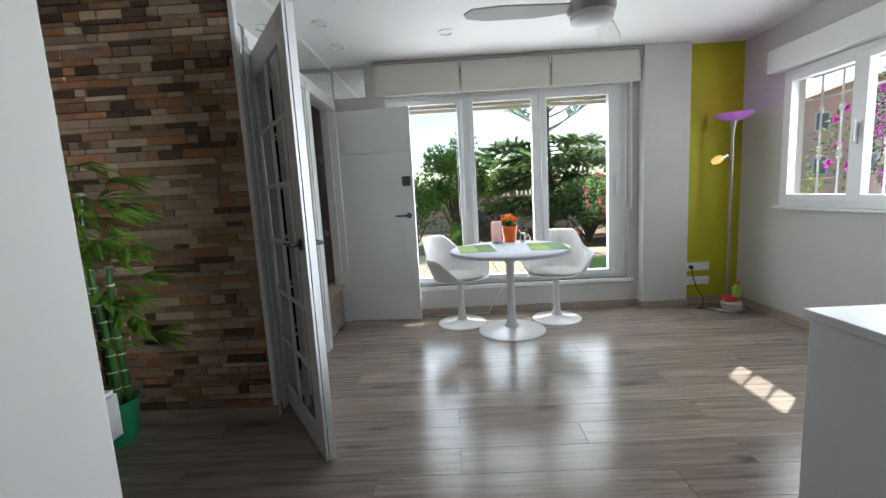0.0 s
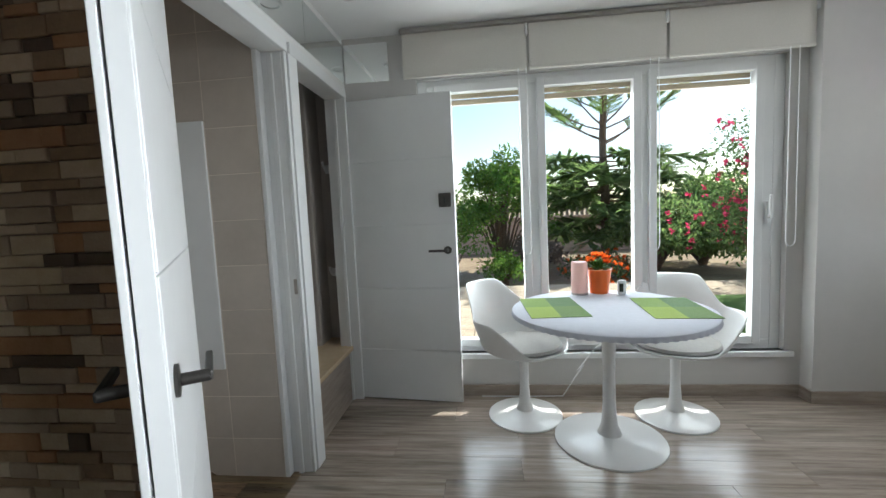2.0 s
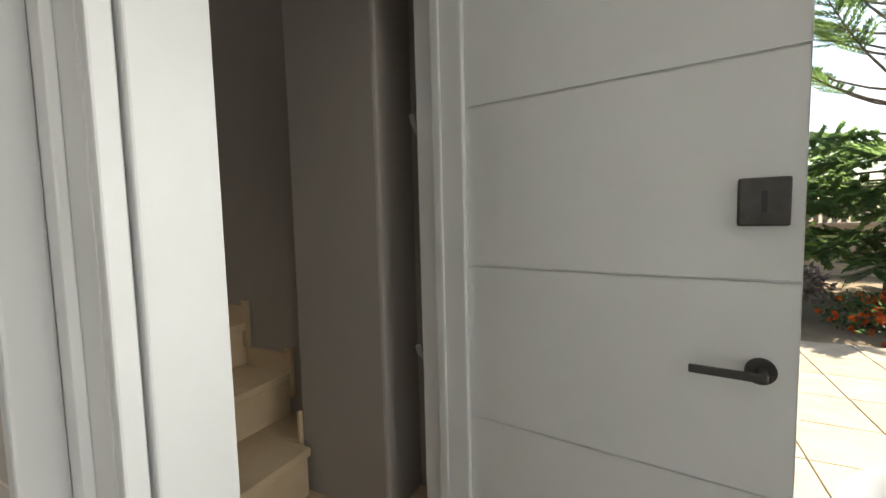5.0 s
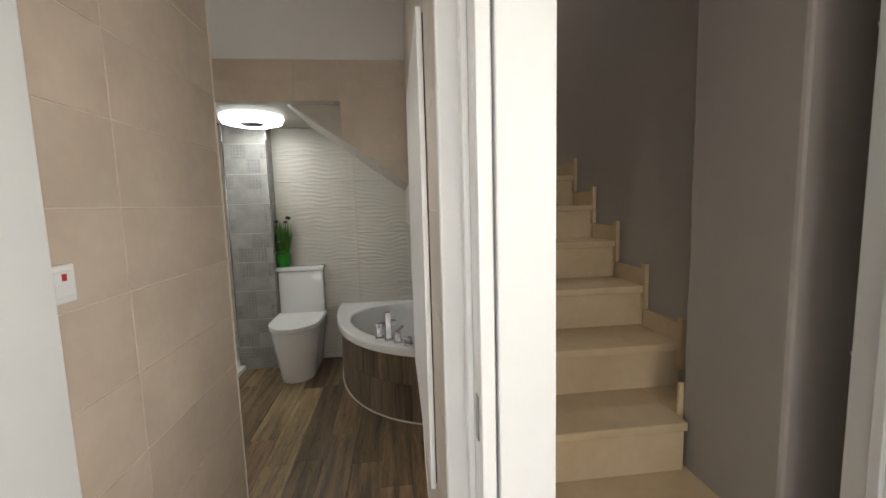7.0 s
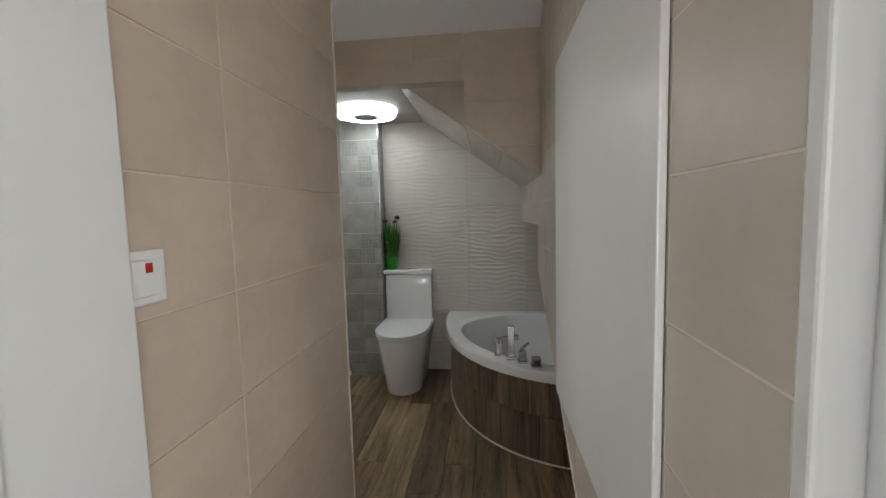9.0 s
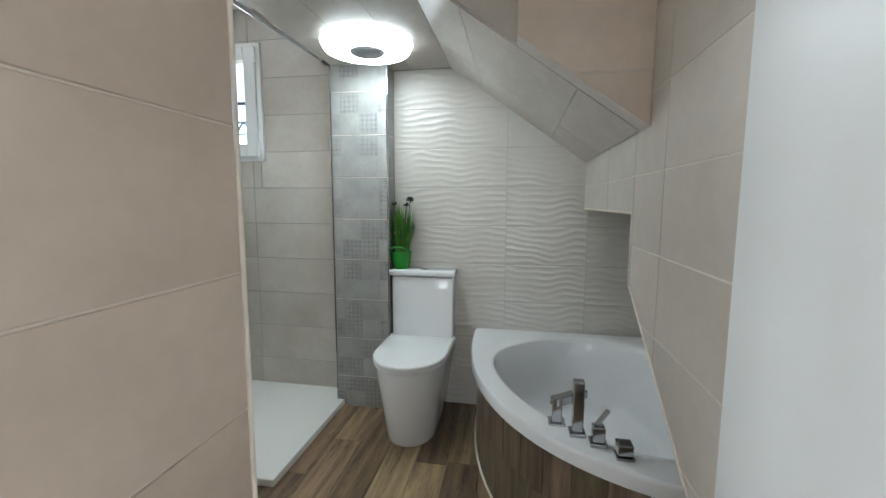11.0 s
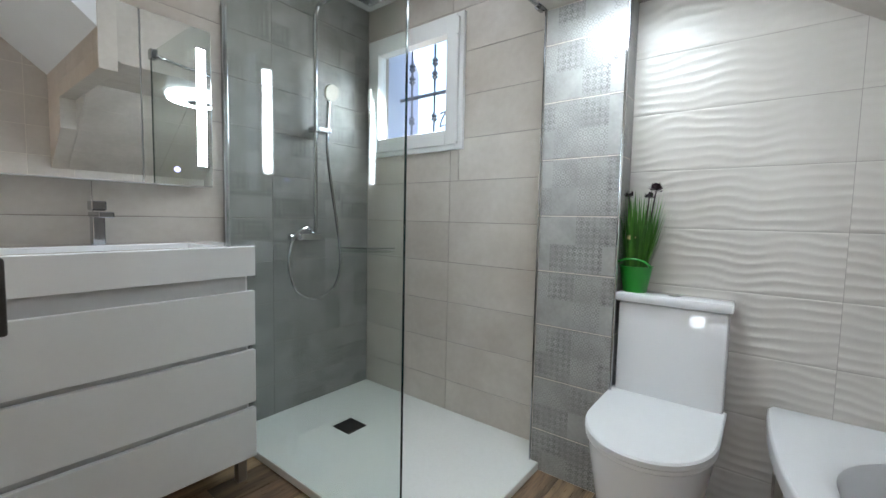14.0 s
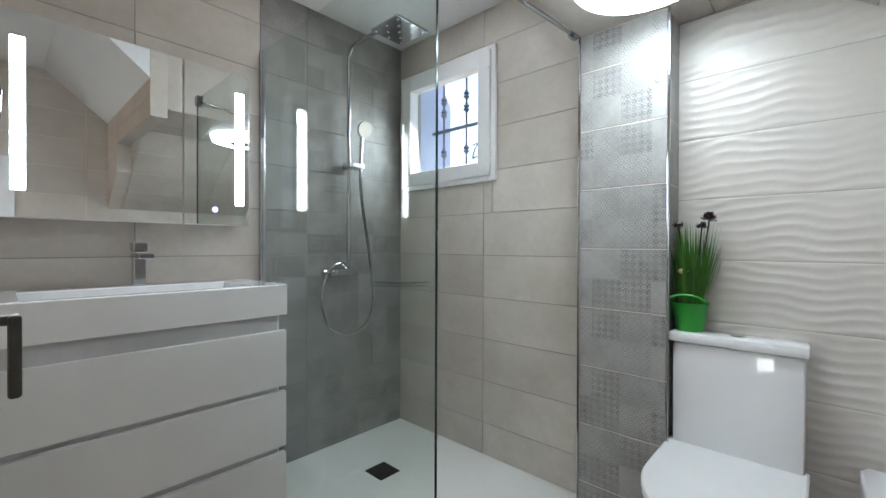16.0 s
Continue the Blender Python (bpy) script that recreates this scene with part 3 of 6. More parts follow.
# bathroom door: mirror panes in a white grid on its room side, grooved on the other, swung wide open
mdoor = thing("door_2", (0, 0, 0), "white door with twelve mirror panes, swung wide open", "door", kind="structure")
W2 = 0.80
leaf_panels(mdoor, W2, -0.042, -0.006, [0.36, 0.785, 1.21, 1.635])
bm = bmesh.new()
box(bm, -0.006, 0.006, 0.0, 0.07, 0.008, 2.04, bev=0.002)
box(bm, -0.006, 0.006, 0.675, W2, 0.008, 2.04, bev=0.002)
box(bm, -0.006, 0.006, 0.07, 0.675, 1.91, 2.04, bev=0.002)
box(bm, -0.006, 0.006, 0.07, 0.675, 0.008, 0.13, bev=0.002)
part("frame", bm, LACQUER, mdoor)
bm = bmesh.new()
box(bm, -0.006, 0.005, 0.363, 0.382, 0.13, 1.91, bev=0.002)
part("mullion", bm, LACQUER, mdoor)
rows6 = [0.13 + i * (1.78 / 6) for i in range(7)]
for z in rows6[1:-1]:
    part("muntin", one_box(-0.006, 0.0045, 0.07, 0.675, z - 0.009, z + 0.009, bev=0.002), LACQUER, mdoor)
for a, b in zip(rows6, rows6[1:]):
    for y0, y1 in ((0.071, 0.362), (0.383, 0.674)):
        part("mirror_pane", one_box(-0.006, -0.002, y0, y1, a + 0.001, b - 0.001), MIRROR, mdoor)
lever(mdoor, 0.006, 0.735, 1.035, 1, -0.11)
lever(mdoor, -0.042, 0.735, 1.035, -1, -0.11)
for z in (0.25, 0.775, 1.34, 1.86):
    part("hinge", one_box(-0.004, 0.008, -0.006, 0.003, z - 0.035, z + 0.035, bev=0.002), STEEL, mdoor)
mdoor.matrix_basis = pose(-1.178, 2.296, 0, 0, 0, -145)


# ---- wide window ----
def sash(bm, axis_y, x0, x1, z0, z1, w, d0, d1):
    box(bm, x0, x0 + w, d0, d1, z0, z1, bev=0.004)
    box(bm, x1 - w, x1, d0, d1, z0, z1, bev=0.004)
    box(bm, x0 + w, x1 - w, d0, d1, z0, z0 + w, bev=0.004)
    box(bm, x0 + w, x1 - w, d0, d1, z1 - w, z1, bev=0.004)


win = thing("window_1", (0.5, 4.0, 0.3), "wide white PVC window of three panes over the garden", "window", kind="structure")
bm = bmesh.new()
sash(bm, 1, -0.66, 1.64, 0.30, 2.16, 0.062, 3.985, 4.055)
box(bm, 0.062, 0.15, 3.985, 4.055, 0.362, 2.098, bev=0.004)
box(bm, 0.755, 0.85, 3.985, 4.055, 0.362, 2.098, bev=0.004)
box(bm, 1.495, 1.5785, 3.985, 4.055, 0.362, 2.098, bev=0.004)
part("window_frame", bm, PVC, win)
for x0, x1 in ((-0.60, 0.07), (0.125, 0.785), (0.825, 1.515)):
    bm = bmesh.new()
    sash(bm, 1, x0, x1, 0.335, 2.125, 0.052, 3.968, 4.03)
    s = part("sash", bm, PVC, win)
    p = part("pane", one_box(x0 + 0.05, x1 - 0.05, 4.008, 4.014, 0.385, 2.075), PANE, s)
    p.visible_shadow = False
for x in (0.135, 1.545):
    bm = bmesh.new()
    box(bm, x - 0.012, x + 0.012, 3.958, 3.969, 1.12, 1.26, bev=0.004)
    box(bm, x - 0.009, x + 0.009, 3.935, 3.959, 1.155, 1.175, bev=0.003)
    box(bm, x - 0.009, x + 0.009, 3.932, 3.944, 1.16, 1.30, bev=0.005)
    part("window_handle", bm, PVC, win)
part("window_sill", one_box(-0.70, 1.69, 3.915, 3.984, 0.262, 0.30, bev=0.006), PVC, win)
bm = bmesh.new()
for i in range(3):
    for x0, x1 in ((-0.55, 0.02), (0.175, 0.735), (0.875, 1.465)):
        box(bm, x0, x1, 4.03, 4.042, 2.085 - i * 0.042, 2.122 - i * 0.042, bev=0.004)
part("roller_shutter", bm, SHUTTER, win, "beige outer shutter slats, almost fully raised")

# roller blinds on one rail
rail = tagged(part("blind_rail", one_box(-0.74, 1.74, 3.84, 3.90, 2.428, 2.452, bev=0.004), STEEL), "long grey metal blind rail under the ceiling", "rail")
for x0, x1 in ((-0.73, 0.055), (0.075, 0.892), (0.912, 1.725)):
    b = thing("roller_blind", ((x0 + x1) / 2, 3.87, 2.15), "cream fabric roller blind, rolled up high", "blind", "roller blinds at the window")
    part("fabric", one_box(x0, x1, 3.868, 3.872, 2.17, 2.428), BLIND, b)
    part("bottom_bar", one_box(x0, x1, 3.861, 3.879, 2.15, 2.172, bev=0.005), BLIND, b)
    part("bracket", one_box(x1 - 0.004, x1 + 0.012, 3.855, 3.885, 2.36, 2.428, bev=0.003), PVC, b)
    bm = bmesh.new()
    xc = x1 - 0.026 if x1 < 0.5 else x1 - 0.07 if x1 < 1.7 else x1 - 0.115
    zl = 0.98
    tube(bm, [(xc - 0.026, 3.862, 2.16), (xc - 0.028, 3.862, zl + 0.04)] + [(xc - 0.028 * math.cos(a), 3.862, zl + 0.04 - 0.04 * math.sin(a)) for a in (0.5, 1.1, 1.57, 2.1, 2.7)] + [(xc + 0.028, 3.862, zl + 0.04), (xc + 0.024, 3.862, 2.16)], 0.003, 6)
    part("chain", bm, PVC, b, "white bead chain loop")

# side window with outer shutter box
sw = thing("window_2", (2.75, 2.75, 0.98), "white PVC side window with two sashes", "window", kind="structure")


def sash_x(bm, y0, y1, z0, z1, w, d0, d1):
    for a in ((y0, y0 + w, z0, z1), (y1 - w, y1, z0, z1), (y0 + w, y1 - w, z0, z0 + w), (y0 + w, y1 - w, z1 - w, z1)):
        box(bm, d0, d1, a[0], a[1], a[2], a[3], bev=0.004)


bm = bmesh.new()
sash_x(bm, 2.09, 3.43, 0.97, 2.045, 0.055, 2.685, 2.75)
part("window_frame", bm, PVC, sw)
for y0, y1 in ((2.13, 2.775), (2.765, 3.39)):
    bm = bmesh.new()
    sash_x(bm, y0, y1, 1.01, 2.005, 0.055, 2.668, 2.73)
    s = part("sash", bm, PVC, sw)
    p = part("pane", one_box(2.70, 2.706, y0 + 0.05, y1 - 0.05, 1.06, 1.955), PANE, s)
    p.visible_shadow = False
bm = bmesh.new()
box(bm, 2.655, 2.668, 2.755, 2.785, 1.40, 1.54, bev=0.004)
box(bm, 2.63, 2.645, 2.75, 2.775, 1.42, 1.56, bev=0.005)
part("window_handle", bm, PVC, sw)
part("window_sill", one_box(2.655, 2.70, 2.05, 3.47, 0.945, 0.969, bev=0.005), PVC, sw)
part("shutter_box", one_box(2.60, 2.699, 1.95, 3.52, 2.05, 2.235, bev=0.006), WHITE, sw, "white shutter box above the window")
# Unseen copy of the side window, added in front of the rear fill lamp.
added_window = copy_thing(sw, pose(2.75, 0.0, 0.98))
g = thing("window_grille", (2.95, 2.75, 0.98), "white painted wrought iron window grille", "window grille")
for i in range(8):
    y = 2.12 + i * 0.18
    bm = bmesh.new()
    tube(bm, [(2.95, y, 1.0), (2.95, y, 2.02)], 0.008, 8)
    for zz in (1.35, 1.42, 1.72):
        lathe(bm, [(0.008, -0.03), (0.02, -0.012), (0.012, 0.0), (0.02, 0.012), (0.008, 0.03)], 8, Matrix.Translation((2.95, y, zz)))
    part("bar", bm, IRON, g)
for z in (1.02, 1.82, 2.0):
    bm = one_box(2.943, 2.957, 2.06, 3.46, z - 0.008, z + 0.008)
    box(bm, 2.85, 2.943, 2.06, 2.074, z - 0.008, z + 0.008)
    box(bm, 2.85, 2.943, 3.446, 3.46, z - 0.008, z + 0.008)
    part("rail", bm, IRON, g)

# unseen eaves, added and sized to cut the sun at the windows
bm = bmesh.new()
box(bm, -4.3, 3.7, 4.1, 5.45, 2.48, 2.62)
box(bm, 2.85, 3.7, -1.6, 4.1, 2.48, 2.62)
structure("eaves", bm, WHITE, "unseen white eaves added to shade the windows", "eaves")

# ---- bathroom structure ----
bathfloor = structure("floor_bathroom", one_box(-4.2, -1.27, 0.26, 3.5, -0.12, -0.009), BASECORE, "dark wood-look tiled bathroom floor", "floor")
bm = bmesh.new()
box(bm, -4.2, -4.0825, 0.26, 3.5, 0, 1.49)
box(bm, -4.2, -4.0825, 0.26, 3.5, 2.11, 2.46)
box(bm, -4.2, -4.0825, 0.26, 0.435, 1.49, 2.11)
box(bm, -4.2, -4.0825, 1.085, 3.5, 1.49, 2.11)
wall_far = structure("wall_bath_far", bm, DARKGROUT, "bathroom end wall tiled in pale and wavy relief tiles", "wall")
wall_vanity = structure("wall_bath_vanity", one_box(-4.082, -2.3, 0.26, 0.3775, 0, 2.46), DARKGROUT, "bathroom wall with patterned and sand tiles", "wall")
wall_alcove = structure("wall_bath_alcove", one_box(-2.2855, -2.27, 0.378, 2.21, 0, 2.46), GROUT, "sand tiled return wall beside the washbasin", "wall")
wall_left = structure("wall_bath_left", one_box(-2.2855, -1.27, 2.2105, 2.2265, 0, 2.45), GROUT, "sand tiled passage wall beside the bathroom door", "wall")
bm = bmesh.new()
prism(bm, [(-1.27, 0), (-1.27, 2.45), (-4.09, 2.45), (-4.09, 1.175), (-3.118, 1.175), (-3.118, 0.942), (-1.9, 0.17), (-1.64, 0.0)], "y", 3.0025, 3.09)
wall_right = structure("wall_bath_right", bm, GROUT, "sand tiled passage wall cut along the slope of the stairs", "wall")
bm = bmesh.new()
prism(bm, [(-4.08, 0), (-4.08, 1.176), (-3.13, 1.176), (-1.95, 0.40), (-1.95, 0)], "y", 3.45, 3.5)
prism(bm, [(-4.09, 1.176), (-3.13, 1.176), (-1.5, 0.13), (-1.5, 0.19), (-3.10, 1.22), (-4.09, 1.25)], "y", 3.09, 3.45)
structure("wall_tub_recess", bm, TILEW, "pale recess under the stairs behind the bath", "wall")
column = structure("column_bath", one_box(-4.082, -3.9375, 1.623, 1.9325, 0, 1.944), GROUT, "boxed column clad in grey patterned cement tiles", "column")


def slope_z(y):
    return 1.92 - 0.716 * (y - 2.295)


# low ceiling over the toilet, falling towards the bath
bm = bmesh.new()
prism(bm, [(1.62, 1.952), (2.262, 1.952), (3.0, slope_z(3.0) + 0.008), (3.0, 2.40), (1.62, 2.40)], "x", -4.09, -3.07)
run = math.hypot(3.0 - 2.262, slope_z(3.0) - 1.944)
for i in range(4):
    ya, yb = 2.264 + i * 0.184, 2.264 + (i + 1) * 0.184 - 0.003
    for xa, xb in ((-4.08, -3.685), (-3.682, -3.08)):
        q = [(ya, slope_z(ya)), (yb, slope_z(yb)), (yb, slope_z(yb) + 0.007), (ya, slope_z(ya) + 0.007)]
        prism(bm, q, "x", xa, xb)
for i in range(3):
    for xa, xb in ((-4.08, -3.585), (-3.582, -3.08)):
        box(bm, xa, xb, 1.622 + i * 0.2135, 1.622 + (i + 1) * 0.2135 - 0.003, 1.944, 1.953)
structure("ceiling_bath_low", bm, TILEW, "low tiled ceiling sloping down under the stairs", "ceiling")
bm = bmesh.new()
prism(bm, [(1.62, 1.89), (2.63, 1.89), (2.63, slope_z(2.63)), (3.0, slope_z(3.0)), (3.0, 2.40), (1.62, 2.40)], "x", -3.07, -2.9825)
beam = structure("beam_bath", bm, TILEW, "sand tiled beam with a notch in front of the low ceiling", "beam")
bm = bmesh.new()
prism(bm, [(-2.98, 2.113), (-2.60, 2.44), (-1.27, 2.44), (-1.27, 2.458), (-2.98, 2.458)], "y", 2.237, 3.0)
box(bm, -4.09, -2.285, 0.37, 1.62, 2.34, 2.46)
prism(bm, [(-2.98, 2.113), (-2.60, 2.44), (-2.285, 2.44), (-2.285, 2.458), (-2.98, 2.458)], "y", 1.62, 2.237)
box(bm, -4.2, -1.2, 0.26, 3.14, 2.461, 2.52)
structure("ceiling_bath", bm, CEIL, "plain white bathroom ceiling", "ceiling")

# ---- stair hall structure ----
bm = bmesh.new()
box(bm, -4.3, -1.78, 4.01, 4.1, 0, 4.3)
box(bm, -1.78, -1.41, 3.87, 4.1, 0, 4.3, bev=0.012)
box(bm, -1.41, -1.25, 4.07, 4.1, 0, 4.3)
box(bm, -4.3, -1.25, 3.09, 3.14, 1.5, 4.3)
prism(bm, [(-1.25, 0), (-1.25, 1.5), (-4.3, 1.5), (-4.3, 1.26), (-3.1, 1.23), (-1.5, 0.2), (-1.5, 0)], "y", 3.092, 3.14)
box(bm, -4.3, -4.2, 3.14, 4.01, 0, 4.3)
box(bm, -1.25, -1.2, 3.09, 4.1, 2.58, 4.3)
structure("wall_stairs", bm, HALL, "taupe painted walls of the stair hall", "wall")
structure("ceiling_stairs", one_box(-4.3, -1.2, 3.09, 4.1, 4.3, 4.4), CEIL, "white ceiling above the stairs", "ceiling")

stairs = thing("staircase", (-1.7, 3.5, 0.0), "cream marble staircase with stepped skirting", "staircase", kind="structure")
LZ = 0.385
part("landing_riser", one_box(-1.215, -1.20, 3.145, 3.835, 0.0, LZ - 0.03), SKIRT, stairs, "grey oak riser at the doorway")
part("landing", one_box(-2.0, -1.18, 3.14, 4.07, LZ - 0.03, LZ, bev=0.004), MARBLE, stairs)
for k in range(1, 7):
    xk, zk = -1.72 - 0.245 * (k - 1), LZ + 0.177 * k
    yr = 3.85 if k == 1 else 4.005
    part("riser", one_box(xk - 0.035, xk - 0.02, 3.14, yr, zk - 0.177, zk - 0.03), MARBLE, stairs)
    part("tread", one_box(xk - 0.275 if k < 6 else -4.195, xk, 3.14, yr, zk - 0.03, zk, bev=0.004), MARBLE, stairs)
    if k == 1:
        part("tread", one_box(xk - 0.275, -1.781, yr + 0.0005, 4.005, zk - 0.03, zk, bev=0.001), MARBLE, stairs)
    if k > 1:
        bm = bmesh.new()
        box(bm, xk - 0.245, xk + 0.01, 3.99, 4.008, zk, zk + 0.075, bev=0.002)
        box(bm, xk - 0.02, xk + 0.012, 3.988, 4.0075, zk - 0.10, zk + 0.10, bev=0.002)
        part("stair_skirting", bm, MARBLE, stairs)
part("stair_skirting", one_box(-1.784, -1.772, 3.852, 3.869, LZ + 0.177, LZ + 0.29, bev=0.002), MARBLE, stairs)
for zz in (0.88, 1.627):
    hk = thing("coat_hook", (-1.36, 4.07, zz), "small white wall coat hook", "coat hook", "coat hooks in the hall")
    bm = bmesh.new()
    tube(bm, [(-1.36, 4.07, zz), (-1.36, 4.03, zz - 0.01), (-1.36, 4.0, zz + 0.02), (-1.36, 3.99, zz + 0.045)], 0.009, 8)
    part("peg", bm, PVC, hk, "", True)
    part("base_plate", one_box(-1.375, -1.345, 4.062, 4.07, zz - 0.03, zz + 0.03, bev=0.003), PVC, hk)


# ---- living room things ----
def tulip_base(bm, r, h, stem, top):
    return lathe(bm, [(0.0, 0.0), (r, 0.0), (r, 0.008), (r * 0.93, 0.014), (r * 0.5, 0.022), (stem * 2.0, 0.04), (stem * 1.35, 0.09), (stem * 1.05, 0.2), (stem, h * 0.55), (stem * 1.12, h * 0.85), (top * 0.6, h * 0.95), (top, h)], 40)


table = thing("dining_table", (0.40, 3.385, 0), "round white pedestal dining table", "table")
T = Matrix.Translation((0.40, 3.385, 0))
bm = bmesh.new()
tulip_base(bm, 0.29, 0.70, 0.032, 0.13)
bm.transform(T)
part("pedestal", bm, PLASTIC, table, "white trumpet-shaped foot", True)
bm = bmesh.new()
lathe(bm, [(0.0, 0.70), (0.45, 0.70), (0.494, 0.712), (0.499, 0.725), (0.494, 0.73), (0.0, 0.73)], 64, T)
part("tabletop", bm, PLASTIC, table, "", True)
cover = thing("table_cover", (0.40, 3.385, 0.73), "white fitted table cover with a scalloped edge", "tablecloth")
seg = 432


def cover_rings(rows, cap):
    bm = bmesh.new()
    rings = []
    for r, z, wob in rows:
        ring_ = []
        for i in range(seg):
            a, w = 2 * math.pi * i / seg, i * 2 * math.pi * 72 / seg
            rr = r + wob * math.sin(w)
            ring_.append(bm.verts.new((0.40 + rr * math.cos(a), 3.385 + rr * math.sin(a), z - (0.002 * (1 + math.cos(w)) if wob > 0.002 else 0))))
        rings.append(ring_)
    for a, b in zip(rings, rings[1:]):
        for i in range(seg):
            bm.faces.new((a[i], a[(i + 1) % seg], b[(i + 1) % seg], b[i]))
    if cap:
        bm.faces.new(rings[0])
    return bm


part("cloth", cover_rings(((0.3, 0.7335, 0), (0.494, 0.7335, 0), (0.505, 0.728, 0)), True), CLOTH, cover, "", True)
part("hem", cover_rings(((0.505, 0.728, 0), (0.508, 0.715, 0.001), (0.508, 0.706, 0.0022)), False), CLOTH, cover, "scalloped hanging edge", True)


def chair_shell(bm):
    """Tulip armchair shell, facing local -y."""
    nu, rings = 64, []

    def step(v, lo, hi):
        k = min(1.0, max(0.0, (v - lo) / (hi - lo)))
        return k * k * (3 - 2 * k)
    for s in [0.0, 0.25, 0.5, 0.72, 0.80, 0.88, 0.95, 1.0, 1.06]:
        ring = []
        for i in range(nu):
            a = 2 * math.pi * i / nu
            fx, fy = math.sin(a), math.cos(a)
            off = abs((a + math.pi) % (2 * math.pi) - math.pi)
            top = 1 - step(off, radians(30), radians(58))
            front = step(off, radians(92), radians(142))
            rim = (0.20 + 0.17 * top) * (1 - front) + 0.014
            flare = (1 - front) * (0.10 + 0.16 * step(off, radians(40), radians(80)))
            wx, wy = 0.265, 0.245
            if s <= 0.72:
                k = s / 0.72
                z = 0.425 + 0.012 * k * k
                x, y = wx * 0.9 * k * fx, wy * 0.9 * k * fy
            else:
                k = (s - 0.72) / 0.34
                z = 0.437 + rim * k ** 1.25
                out = 0.9 + 0.12 * (1 - (1 - k) ** 2) + flare * k ** 1.6
                x = wx * out * fx * (1 - 0.10 * top * k)
                y = wy * out * fy + 0.10 * top * k * k
            ring.append(bm.verts.new((x, y, z)))
        rings.append(ring)
    for a, b in zip(rings[1:], rings[2:]):
        for i in range(nu):
            bm.faces.new((a[i], a[(i + 1) % nu], b[(i + 1) % nu], b[i]))
    bm.faces.new(rings[1][::-1])
    for v in rings[0]:
        bm.verts.remove(v)
    return bm


chair = thing("tulip_chair", (0, 0, 0), "white tulip armchair with a pale grey seat cushion", "chair", "chairs at the round table")
bm = bmesh.new()
tulip_base(bm, 0.225, 0.43, 0.026, 0.10)
part("pedestal", bm, PLASTIC, chair, "", True)
sh = part("shell", chair_shell(bmesh.new()), PLASTIC, chair, "moulded white shell with armrests", True)
so = sh.modifiers.new("thick", 'SOLIDIFY')
so.thickness, so.offset = 0.014, -1
su = sh.modifiers.new("smooth", 'SUBSURF')
su.levels = su.render_levels = 1
bm = bmesh.new()
lathe(bm, [(0.0, 0.44), (0.21, 0.44), (0.232, 0.452), (0.225, 0.468), (0.16, 0.476), (0.0, 0.478)], 36)
part("seat_cushion", bm, CUSHION, chair, "pale grey seat pad", True)
chair.matrix_basis = pose(-0.03, 3.66, 0, 0, 0, 48)
chair2 = copy_thing(chair, pose(0.86, 3.66, 0, 0, 0, -20))


def placemat(cx, cy, rot, w=0.30, d=0.44):
    p = thing("placemat", (cx, cy, 0.734), "woven green placemat of four shades on the table", "placemat", "placemats on the table")
    m = pose(cx, cy, 0, 0, 0, rot)
    for i, (x0, x1, y0, y1) in enumerate(((-w / 2, 0, -d / 2, 0), (0, w / 2, -d / 2, 0), (-w / 2, 0, 0, d / 2), (0, w / 2, 0, d / 2))):
        part("square", box(bmesh.new(), x0, x1, y0, y1, 0.734, 0.7365, m=m), GREENS[(0, 2, 1, 3)[i]], p)
    return p


placemat(0.115, 3.43, 3, 0.30, 0.46)
placemat(0.715, 3.37, -4, 0.30, 0.46)

pot = thing("flower_pot", (0.462, 3.80, 0.734), "orange plastic pot of orange artificial roses", "potted plant")
P = Matrix.Translation((0.462, 3.80, 0.734))
bm = bmesh.new()
lathe(bm, [(0.0, 0.0), (0.056, 0.0), (0.074, 0.145), (0.077, 0.15), (0.072, 0.15), (0.068, 0.138), (0.0, 0.136)], 32, P)
part("pot", bm, ORANGE, pot, "glossy orange pot", True)
rng = random.Random(3)


def leaf_quad(bm, c, d, up, ln, w, fold=0.15):
    """A small pointed leaf of six triangles."""
    d = d.normalized()
    s = d.cross(up)
    s = s.normalized() if s.length > 1e-4 else d.orthogonal().normalized()
    n = s.cross(d)
    a, t = bm.verts.new(c), bm.verts.new(c + d * ln - n * ln * fold)
    m1 = bm.verts.new(c + d * ln * 0.45 + s * w * 0.5 - n * w * 0.1)
    m2 = bm.verts.new(c + d * ln * 0.45 - s * w * 0.5 - n * w * 0.1)
    mid = bm.verts.new(c + d * ln * 0.5 + n * w * 0.12)
    bm.faces.new((a, m1, mid))
    bm.faces.new((a, mid, m2))
    bm.faces.new((m1, t, mid))
    bm.faces.new((mid, t, m2))


